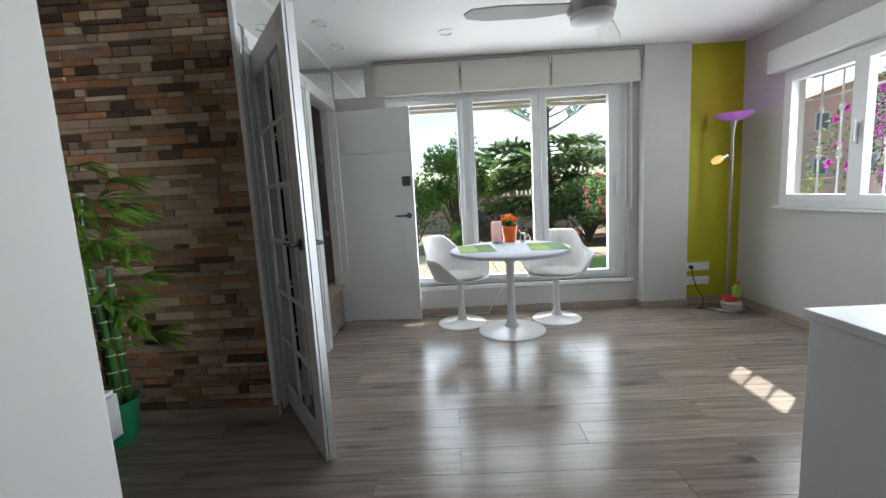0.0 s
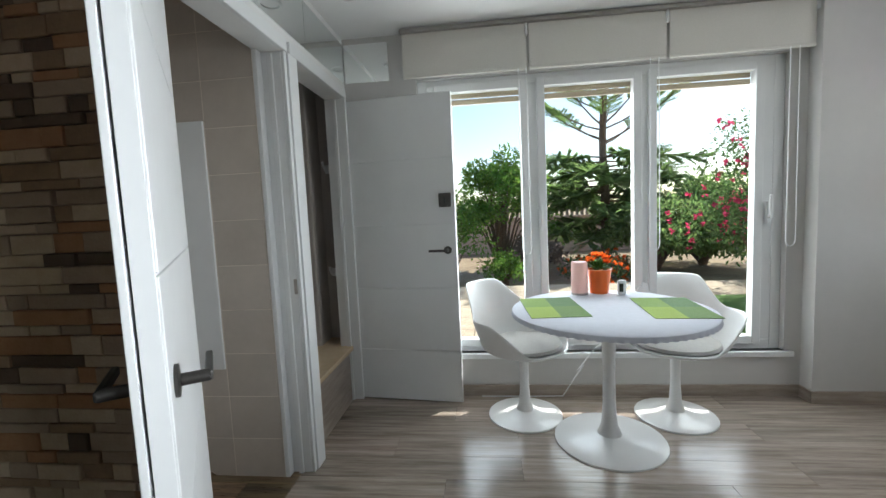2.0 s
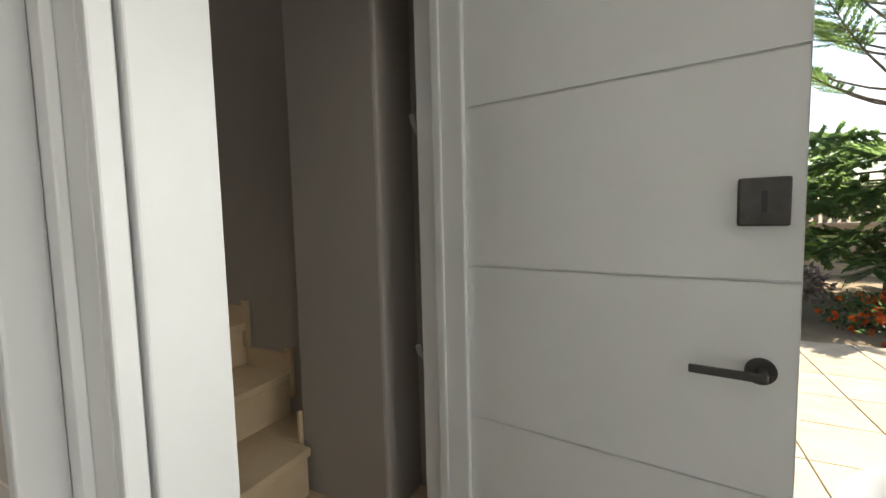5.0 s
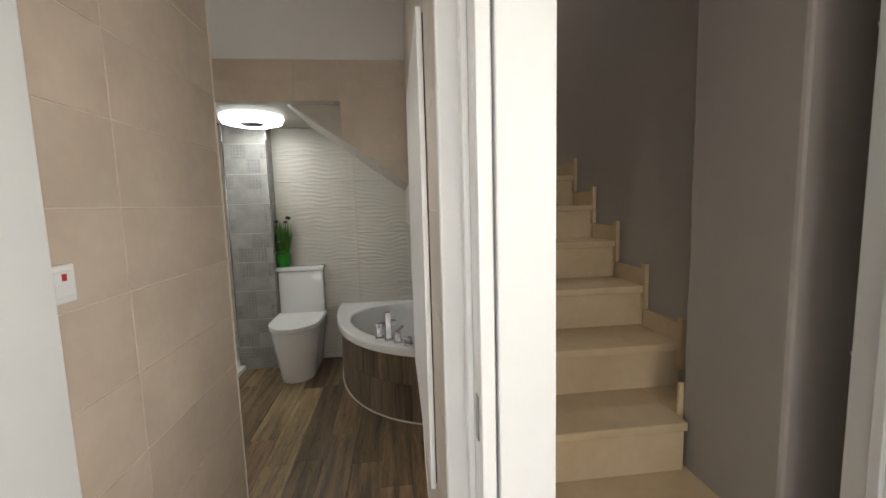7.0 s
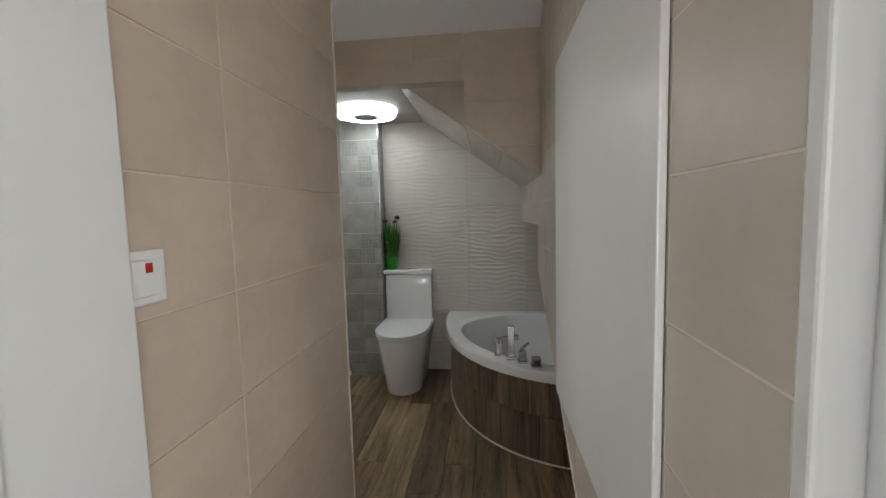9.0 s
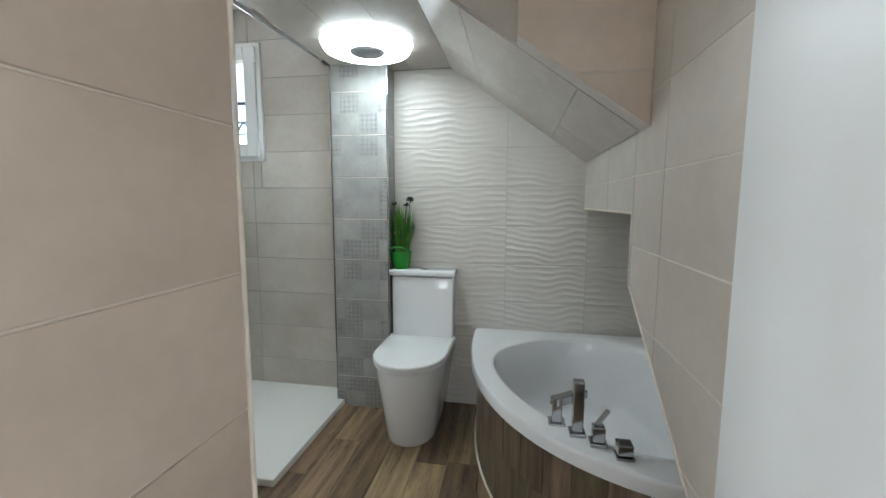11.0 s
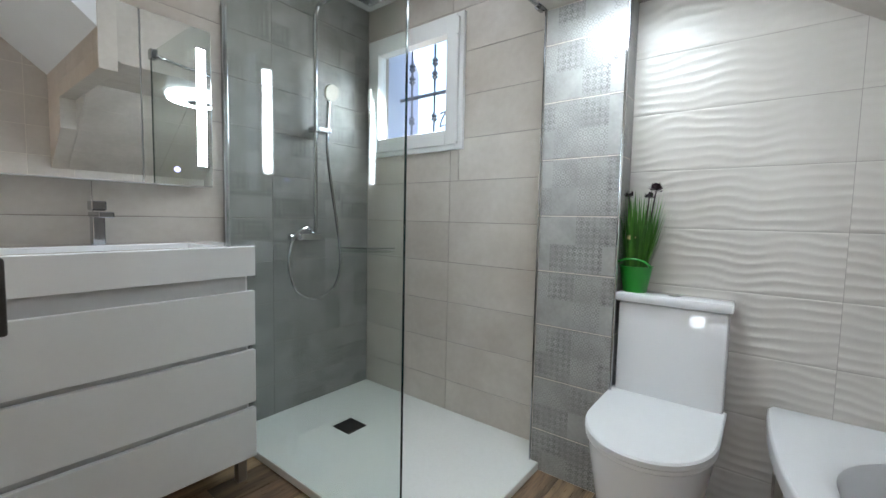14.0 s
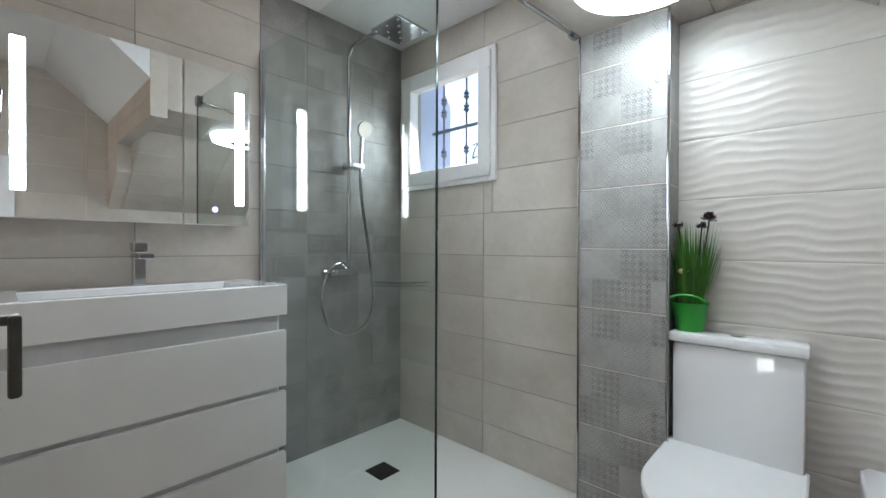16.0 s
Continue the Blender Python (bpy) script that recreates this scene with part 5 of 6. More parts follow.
box(bm, -3.105, -3.05, 2.76, 2.815, 0.475, 0.482, bev=0.002)
box(bm, -3.092, -3.060, 2.771, 2.803, 0.482, 0.566, bev=0.003)
part("body", bm, CHROME, sp)
bm = bmesh.new()
box(bm, -0.016, 0.016, -0.0165, 0.125, 0.538, 0.5665, bev=0.003, m=Matrix.Translation((-3.076, 2.787, 0)) @ Matrix.Rotation(radians(38), 4, 'Z'))
part("outlet", bm, CHROME, sp)
hs_ = thing("hand_shower", (-3.018, 2.845, 0.475), "square chrome hand shower standing on the bath rim", "hand shower", "bath fittings")
part("holder", one_box(-3.043, -2.993, 2.82, 2.87, 0.475, 0.487, bev=0.002), CHROME, hs_)
part("wand", one_box(-3.035, -3.003, 2.828, 2.862, 0.487, 0.652, bev=0.003), CHROME, hs_)
mx_ = thing("bath_mixer", (-2.972, 2.90, 0.475), "square chrome mixer with lever", "tap", "bath fittings")
part("base", one_box(-2.997, -2.947, 2.875, 2.925, 0.475, 0.487, bev=0.002), CHROME, mx_)
part("body", one_box(-2.99, -2.954, 2.882, 2.918, 0.487, 0.535, bev=0.003), CHROME, mx_)
part("lever", box(bmesh.new(), -0.007, 0.007, -0.015, 0.06, 0.0, 0.01, bev=0.002, m=Matrix.Translation((-2.972, 2.90, 0.54)) @ Matrix.Rotation(radians(50), 4, 'Z') @ Matrix.Rotation(radians(18), 4, 'X')), CHROME, mx_)
kb = thing("bath_diverter", (-2.918, 2.962, 0.475), "square chrome diverter knob", "tap", "bath fittings")
part("base", one_box(-2.943, -2.893, 2.937, 2.987, 0.475, 0.485, bev=0.002), CHROME, kb)
part("knob", one_box(-2.94, -2.896, 2.94, 2.984, 0.487, 0.52, bev=0.004), CHROME, kb)

# ceiling ring lamp
ring = thing("ring_lamp", (-3.66, 1.92, 1.944), "round white LED ceiling lamp with a dark centre", "ceiling light")
Rg = Matrix.Translation((-3.63, 1.945, 1.944))
bm = bmesh.new()
lathe(bm, [(0.193, -0.049), (0.16, -0.058), (0.10, -0.057), (0.083, -0.053)], 48, Rg)
part("diffuser_ring", bm, LEDRING, ring, "", True)
bm = bmesh.new()
lathe(bm, [(0.10, 0.0), (0.205, 0.0), (0.212, -0.02), (0.20, -0.045), (0.193, -0.0488)], 48, Rg)
part("rim", bm, LEDRIM, ring, "glowing white outer rim", True)
bm = bmesh.new()
lathe(bm, [(0.0, -0.062), (0.072, -0.062), (0.08, -0.056), (0.082, -0.04), (0.082, 0.0)], 32, Rg)
part("centre_grille", bm, mat("lamp_centre_grey", (0.30, 0.32, 0.33), (0.25, 0.27, 0.28), 80, 0.5), ring, "grey speaker grille", True)
bspot = thing("bath_downlight", (-3.62, 1.02, 2.34), "round lit recessed light above the shower", "ceiling light")
bm = bmesh.new()
lathe(bm, [(0.0, -0.004), (0.042, -0.004), (0.045, 0.0)], 24, Matrix.Translation((-3.62, 1.02, 2.34)))
part("diffuser", bm, SPOTON, bspot)
bm = bmesh.new()
lathe(bm, [(0.045, 0.0), (0.045, -0.006), (0.058, -0.006), (0.06, 0.0)], 24, Matrix.Translation((-3.62, 1.02, 2.34)))
part("rim", bm, PVC, bspot, "", True)

# shower
tray = thing("shower_tray", (-3.64, 1.0, 0), "low white resin shower tray with a dark drain", "shower tray")
part("tray", one_box(-4.08, -3.20, 0.38, 1.655, 0.0, 0.035, bev=0.004), RESIN, tray)
dr = part("drain_cover", one_box(-3.67, -3.555, 0.725, 0.845, 0.035, 0.039, bev=0.001), DARKSTEEL, tray, "square dark steel drain")
for i in range(4):
    part("slot", one_box(-3.655, -3.57, 0.742 + i * 0.025, 0.75 + i * 0.025, 0.039, 0.0395), BLACK, dr)
screen = thing("shower_screen", (-3.2, 0.95, 0.035), "clear glass shower screen with a chrome wall profile", "shower screen")
GX = -3.205
gp = part("glass_pane", one_box(GX - 0.004, GX + 0.004, 0.385, 1.525, 0.037, 2.02), SHOWERGLASS, screen)
gp.visible_shadow = False
part("glass_edge", one_box(GX - 0.004, GX + 0.004, 1.5255, 1.5275, 0.037, 2.02), mat("dark_glass_edge", (0.012, 0.03, 0.026), (0.01, 0.02, 0.018), 5, 0.15), screen, "dark green polished edge")
part("wall_profile", one_box(GX - 0.011, GX + 0.011, 0.381, 0.402, 0.036, 2.02, bev=0.002), CHROME, screen)
bm = bmesh.new()
tube(bm, [(GX, 1.50, 2.0), (-3.935, 1.60, 1.955)], 0.009, 10)
br = part("support_bar", bm, CHROME, screen, "", True)
bm = bmesh.new()
tube(bm, [(-3.93, 1.60, 1.955), (-3.90, 1.596, 1.957)], 0.018, 14)
part("bar_flange", bm, CHROME, br, "", True)
bm = bmesh.new()
box(bm, GX - 0.018, GX + 0.018, 1.47, 1.52, 1.975, 2.03, bev=0.004)
part("bar_clamp", bm, CHROME, br)

ss = thing("shower_set", (-3.68, 0.38, 0.9), "chrome shower column with hand shower and hose", "shower")
bm = bmesh.new()
tube(bm, [(-3.655, 0.44, 0.98), (-3.655, 0.44, 2.13)] + [(-3.655, 0.44 + 0.06 * (1 - math.cos(a)), 2.13 + 0.06 * math.sin(a)) for a in (0.4, 0.8, 1.2, 1.57)] + [(-3.66, 0.80, 2.195)], 0.011, 12)
part("riser_pipe", bm, CHROME, ss, "", True)
bm = bmesh.new()
box(bm, -3.80, -3.60, 0.70, 0.90, 2.165, 2.178, bev=0.004)
box(bm, -3.705, -3.675, 0.785, 0.815, 2.178, 2.20, bev=0.003)
hd = part("rain_head", bm, CHROME, ss, "square chrome rain head")
for i in range(5):
    for j in range(5):
        part("nozzle", one_box(-3.785 + i * 0.04, -3.777 + i * 0.04, 0.715 + j * 0.04, 0.723 + j * 0.04, 2.162, 2.165), PVC, hd) if (i + j) % 2 == 0 else None
bm = bmesh.new()
box(bm, -3.70, -3.535, 0.385, 0.45, 0.955, 0.995, bev=0.012)
tube(bm, [(-3.535, 0.42, 0.975), (-3.51, 0.42, 0.975)], 0.017, 12)
part("mixer", bm, CHROME, ss, "", True)
bm = bmesh.new()
box(bm, -3.735, -3.635, 0.40, 0.475, 1.535, 1.565, bev=0.006)
part("slider", bm, CHROME, ss)
bm = bmesh.new()
tube(bm, [(-3.716, 0.46, 1.54), (-3.716, 0.465, 1.64), (-3.716, 0.475, 1.72)], 0.011, 10)
hh = part("hand_shower", bm, CHROME, ss, "", True)
bm = bmesh.new()
lathe(bm, [(0.0, 0.0), (0.042, 0.0), (0.045, 0.012), (0.02, 0.025), (0.0, 0.026)], 24, Matrix.Translation((-3.715, 0.505, 1.745)) @ Matrix.Rotation(radians(75), 4, 'X'))
part("shower_face", bm, STEEL, hh, "", True)
bm = bmesh.new()
hose = [(-3.716, 0.46, 1.55), (-3.722, 0.455, 1.42), (-3.745, 0.45, 1.287), (-3.772, 0.45, 1.14), (-3.797, 0.45, 0.996), (-3.816, 0.45, 0.827), (-3.784, 0.45, 0.704), (-3.72, 0.45, 0.652), (-3.645, 0.45, 0.637), (-3.57, 0.45, 0.662), (-3.515, 0.45, 0.717), (-3.485, 0.45, 0.834), (-3.505, 0.45, 0.947), (-3.55, 0.45, 1.007), (-3.616, 0.44, 1.022), (-3.65, 0.43, 0.99)]
sm_ = []
for i in range(len(hose) - 1):
    p0, p1, p2, p3 = [Vector(hose[max(0, min(len(hose) - 1, i + k))]) for k in (-1, 0, 1, 2)]
    for t in (0, 0.33, 0.66):
        sm_.append(0.5 * ((2 * p1) + (p2 - p0) * t + (2 * p0 - 5 * p1 + 4 * p2 - p3) * t * t + (3 * p1 - p0 - 3 * p2 + p3) * t ** 3))
tube(bm, sm_ + [Vector(hose[-1])], 0.008, 8)
part("hose", bm, CHROME, ss, "chrome spiral hose in a loop", True)
shelf = thing("shower_shelf", (-3.98, 0.48, 0.885), "small glass corner shelf with a chrome rail", "shelf")
bm = bmesh.new()
pts = [(-4.078, 0.382), (-3.84, 0.382), (-3.86, 0.46), (-3.92, 0.55), (-4.0, 0.61), (-4.078, 0.63)]
prism(bm, pts, "z", 0.880, 0.888)
part("glass", bm, SHOWERGLASS, shelf)
bm = bmesh.new()
tube(bm, [(x, y, 0.905) for x, y in pts[1:]], 0.004, 8)
part("rail", bm, CHROME, shelf)

# shower window
swin = thing("window_3", (-4.1, 0.76, 1.45), "small white PVC window in the shower, with a grille", "window", kind="structure")
bm = bmesh.new()
sash_x(bm, 0.405, 1.115, 1.45, 2.14, 0.045, -4.10, -4.06)
part("window_frame", bm, PVC, swin)
bm = bmesh.new()
sash_x(bm, 0.43, 1.09, 1.475, 2.115, 0.075, -4.11, -4.045)
sx_ = part("sash", bm, PVC, swin)
p = part("pane", one_box(-4.09, -4.085, 0.50, 1.02, 1.545, 2.045), PANE, sx_)
p.visible_shadow = False
bm = bmesh.new()
box(bm, -4.045, -4.035, 0.448, 0.475, 1.70, 1.80, bev=0.004)
box(bm, -4.03, -4.012, 0.45, 0.472, 1.72, 1.85, bev=0.006)
part("window_handle", bm, PVC, swin)
for z in (1.53, 2.06):
    part("hinge", one_box(-4.05, -4.035, 1.08, 1.10, z - 0.04, z + 0.04, bev=0.003), PVC, swin)
structure("reveal_shower_window", prism(bmesh.new(), [(-4.2, 0.25), (-4.55, 0.25), (-4.55, 0.38), (-4.2, 0.40)], "z", 1.3, 2.3), BLUEREVEAL, "pale blue outer wall beside the shower window", "wall")
gg = thing("window_grille", (-4.35, 0.76, 1.49), "grey wrought iron grille outside the shower window", "window grille")
for i in range(4):
    y = 0.50 + i * 0.19
    bm = bmesh.new()
    tube(bm, [(-4.35, y, 1.40), (-4.35, y, 2.25)], 0.007, 8)
    for zz in (1.60, 1.72, 1.98, 2.06):
        lathe(bm, [(0.007, -0.03), (0.022, -0.01), (0.012, 0.0), (0.022, 0.01), (0.007, 0.03)], 8, Matrix.Translation((-4.35, y, zz)))
    part("bar", bm, DARKIRON, gg)
for i in range(2):
    bm = bmesh.new()
    c = 0.785 + i * 0.19
    for sg in (-1, 1):
        tube(bm, [(-4.35, c + sg * 0.045 * math.sin(a), 1.64 + 0.04 * a / 1.57 + 0.02 * math.cos(a * 2)) for a in arc(lambda u: 4.7 * u, 14)], 0.006, 6)
    part("scroll", bm, DARKIRON, gg)
part("rail", one_box(-4.357, -4.343, 0.40, 1.2, 1.855, 1.875), DARKIRON, gg)
bm = one_box(-4.357, -4.343, 0.40, 1.2, 1.50, 1.52)
box(bm, -4.343, -4.2, 1.186, 1.2, 1.50, 1.52)
part("rail", bm, DARKIRON, gg)

# vanity
van = thing("vanity_cabinet", (-2.75, 0.6, 0), "white three-drawer washbasin cabinet on steel legs", "vanity cabinet")
part("body", one_box(-3.10, -2.31, 0.385, 0.785, 0.118, 0.85, bev=0.002), LACQUER, van)
for z0, z1 in ((0.575, 0.79), (0.343, 0.555), (0.118, 0.318)):
    part("drawer_front", one_box(-3.118, -2.31, 0.785, 0.81, z0, z1, bev=0.002), LACQUER, van)
CHANNEL = mat("pale_grip_channel", (0.55, 0.56, 0.57), (0.5, 0.51, 0.52), 5, 0.4)
for z0, z1 in ((0.79, 0.848), (0.555, 0.575), (0.318, 0.343)):
    part("grip_channel", one_box(-3.09, -2.31, 0.7855, 0.79, z0, z1), CHANNEL, van)
for x, y in ((-3.085, 0.74), (-3.085, 0.44), (-2.40, 0.74), (-2.40, 0.44)):
    part("leg", one_box(x - 0.018, x + 0.018, y - 0.018, y + 0.018, 0.0, 0.118, bev=0.002), STEEL, van)
basin = thing("washbasin", (-2.72, 0.6, 0.85), "wide white rectangular washbasin on the cabinet", "washbasin")
bm = bmesh.new()
rim = [(-3.12, -2.305, 0.385, 0.81, 0.85), (-3.12, -2.305, 0.385, 0.81, 0.962), (-3.116, -2.309, 0.389, 0.806, 0.966), (-3.004, -2.396, 0.496, 0.779, 0.966), (-3.0, -2.40, 0.50, 0.775, 0.962), (-2.99, -2.41, 0.51, 0.765, 0.925)]
loops = [[bm.verts.new(p) for p in ((a, c, z), (b, c, z), (b, d, z), (a, d, z))] for a, b, c, d, z in rim]
for lo, hi in zip(loops, loops[1:]):
    for i in range(4):
        bm.faces.new((lo[i], lo[(i + 1) % 4], hi[(i + 1) % 4], hi[i]))
bm.faces.new(loops[0])
bm.faces.new(loops[-1])
bw = part("basin", bm, CERAMIC, basin)
bm = bmesh.new()
lathe(bm, [(0.0, 0.0), (0.016, 0.0), (0.016, 0.004), (0.0, 0.005)], 16, Matrix.Translation((-2.76, 0.56, 0.925)))
part("overflow", bm, CHROME, bw, "", True)
tap = thing("basin_tap", (-2.72, 0.44, 0.966), "tall square chrome basin tap", "tap")
bm = bmesh.new()
box(bm, -2.738, -2.70, 0.425, 0.465, 0.966, 1.085, bev=0.004)
box(bm, -2.742, -2.696, 0.425, 0.565, 1.065, 1.085, bev=0.004)
part("body", bm, CHROME, tap)
part("lever", one_box(-2.742, -2.696, 0.42, 0.475, 1.09, 1.125, bev=0.005), CHROME, tap)
mc = thing("mirror_cabinet", (-2.74, 0.44, 1.2), "mirrored bathroom cabinet with two lit LED bars", "mirror cabinet")
part("body", one_box(-3.10, -2.36, 0.381, 0.49, 1.203, 1.838, bev=0.002), LACQUER, mc)
for x0, x1 in ((-3.10, -2.853), (-2.849, -2.36)):
    dd = part("mirror_door", one_box(x0, x1, 0.4905, 0.502, 1.20, 1.84, bev=0.001), MIRROR, mc)
    xl = x0 + 0.022 if x0 < -3 else x1 - 0.058
    part("led_bar", one_box(xl, xl + 0.034, 0.502, 0.5045, 1.285, 1.76, bev=0.001), LEDBAR, dd, "bright white LED bar")
bm = bmesh.new()
lathe(bm, [(0.008, 0.0), (0.010, 0.001), (0.012, 0.0)], 20, Matrix.Translation((-2.965, 0.5035, 1.262)) @ Matrix.Rotation(radians(-90), 4, 'X'))
part("touch_switch", bm, glow("touch_ring", (0.6, 0.6, 1.0), 0.2), mc)

holder = thing("paper_holder", (-2.3, 1.75, 0.98), "dark steel toilet paper holder on the tiled wall", "paper holder")
bm = bmesh.new()
box(bm, -2.306, -2.30, 1.49, 1.55, 0.975, 1.025, bev=0.002)
box(bm, -2.375, -2.306, 1.51, 1.525, 1.004, 1.018, bev=0.003)
box(bm, -2.378, -2.364, 1.50, 1.535, 0.905, 1.018, bev=0.004)
part("arm", bm, DARKSTEEL, holder)
dryer = thing("hair_dryer", (-2.31, 0.62, 1.3), "dark hair dryer in a wall holder with white cup", "hair dryer")
bm = bmesh.new()
tube(bm, [(-2.335, 0.56, 1.52), (-2.335, 0.66, 1.54)], 0.032, 14)
tube(bm, [(-2.335, 0.60, 1.52), (-2.335, 0.61, 1.36)], 0.018, 10)
part("dryer", bm, BLACK, dryer, "", True)
part("cup", one_box(-2.36, -2.302, 0.57, 0.65, 1.10, 1.22, bev=0.008), PVC, dryer, "", True)
bm = bmesh.new()
tube(bm, [(-2.33, 0.61, 1.36), (-2.335, 0.64, 1.28), (-2.33, 0.60, 1.18), (-2.335, 0.58, 1.06), (-2.34, 0.62, 0.97)], 0.005, 6)
part("cord", bm, PVC, dryer)
# flat wall heater in the passage
heater = thing("panel_heater", (-2.05, 2.99, 1.1), "flat white wall panel heater standing off the tiles", "panel heater")
part("panel", one_box(-2.45, -1.53, 2.984, 2.998, 0.56, 1.755, bev=0.003), LACQUER, heater)
# Black sheet filling the gap to the wall, in place of its shadow.
part("backing", one_box(-2.44, -1.54, 2.998, 3.0025, 0.57, 1.745), BLACK, heater)
switch = thing("light_switch", (-1.43, 2.235, 1.16), "white light switch with a red pilot light", "light switch")
part("plate", one_box(-1.47, -1.39, 2.235, 2.245, 1.12, 1.20, bev=0.004), PVC, switch)
rk = part("rocker", one_box(-1.457, -1.403, 2.245, 2.251, 1.133, 1.187, bev=0.003), PVC, switch)
part("pilot", one_box(-1.437, -1.425, 2.251, 2.252, 1.168, 1.182), RED, rk)


# ---- garden ----
bm = bmesh.new()
n = 40
vs = [[bm.verts.new((-400 + 800 * i / n, -400 + 800 * j / n, -0.16)) for j in range(n + 1)] for i in range(n + 1)]
for i in range(n):
    for j in range(n):
        bm.faces.new((vs[i][j], vs[i + 1][j], vs[i + 1][j + 1], vs[i][j + 1]))
ground = structure("ground", bm, EARTH, "dry sandy garden earth", "ground")
patio = structure("patio", one_box(-3.5, 4.6, 4.1, 8.4, -0.155, -0.062), BASECORE, "sunlit beige slab patio outside the window", "patio")
structure("turf", one_box(1.9, 4.55, 4.9, 7.2, -0.06, -0.035), LAWN, "patch of green turf on the patio", "turf")
rng = random.Random(21)
gw = thing("garden_wall", (2, 15, -0.16), "low pink rendered garden wall with a picket fence", "garden wall")
part("wall", one_box(-9, 16, 15.0, 15.2, -0.16, 0.95, bev=0.01), PINKWALL, gw)
part("coping", one_box(-9, 16, 14.96, 15.24, 0.95, 1.02, bev=0.01), PINKWALL, gw)
for i in range(70):
    x = -5 + i * 0.16
    part("picket", one_box(x, x + 0.09, 15.07, 15.10, 1.02, 1.45 + 0.05 * rng.random()), PICKET, gw)


def rand_dir(r):
    z, a = r.uniform(-1, 1), r.uniform(0, 6.2832)
    s = math.sqrt(1 - z * z)
    return Vector((s * math.cos(a), s * math.sin(a), z))


def shrub(name, base, rx, rz, count, size, leafmat, label, category, bloom=None, blooms=0, seed=1, trunk=0.3):
    """Branching stems with leaves gathered in uneven clumps."""
    r = random.Random(seed)
    base = Vector(base)
    t = thing(name, base, label, category)
    bm, lf, bl = bmesh.new(), bmesh.new(), bmesh.new()
    clumps = []
    for i in range(26):
        d = rand_dir(r)
        d.z = abs(d.z) * 1.0 - 0.25
        c = base + Vector((d.x * rx * r.uniform(0.45, 1.0), d.y * rx * r.uniform(0.45, 1.0), trunk + rz * 0.5 + d.z * rz * r.uniform(0.4, 0.62)))
        c.z = max(c.z, base.z + 0.2)
        clumps.append((c, rx * r.uniform(0.22, 0.42)))
        mid = base + (c - base) * 0.5 + Vector((0, 0, 0.15 * rz))
        tube(bm, [base + Vector((r.uniform(-0.05, 0.05), r.uniform(-0.05, 0.05), 0)), mid, c], 0.03 * rx, 5, 0.006)
    part("stems", bm, BARK, t)
    for i in range(count):
        c, cr = r.choice(clumps)
        d = rand_dir(r)
        p = c + d * cr * r.random() ** 0.4
        if p.z < base.z + 0.05:
            continue
        leaf_quad(lf, p, (d + rand_dir(r) * 0.9 + Vector((0, 0, -0.2))), rand_dir(r), size * r.uniform(0.7, 1.3), size * 0.5)
    part("leaves", lf, leafmat, t)
    if blooms:
        for i in range(blooms):
            c, cr = r.choice(clumps)
            d = rand_dir(r)
            d.y = -abs(d.y)
            p = c + d * cr * r.uniform(0.85, 1.1)
            for k in range(6):
                q = rand_dir(r)
                leaf_quad(bl, p, q, rand_dir(r), size * 0.9, size * 0.8)
        part("blossoms", bl, bloom, t)
    return t


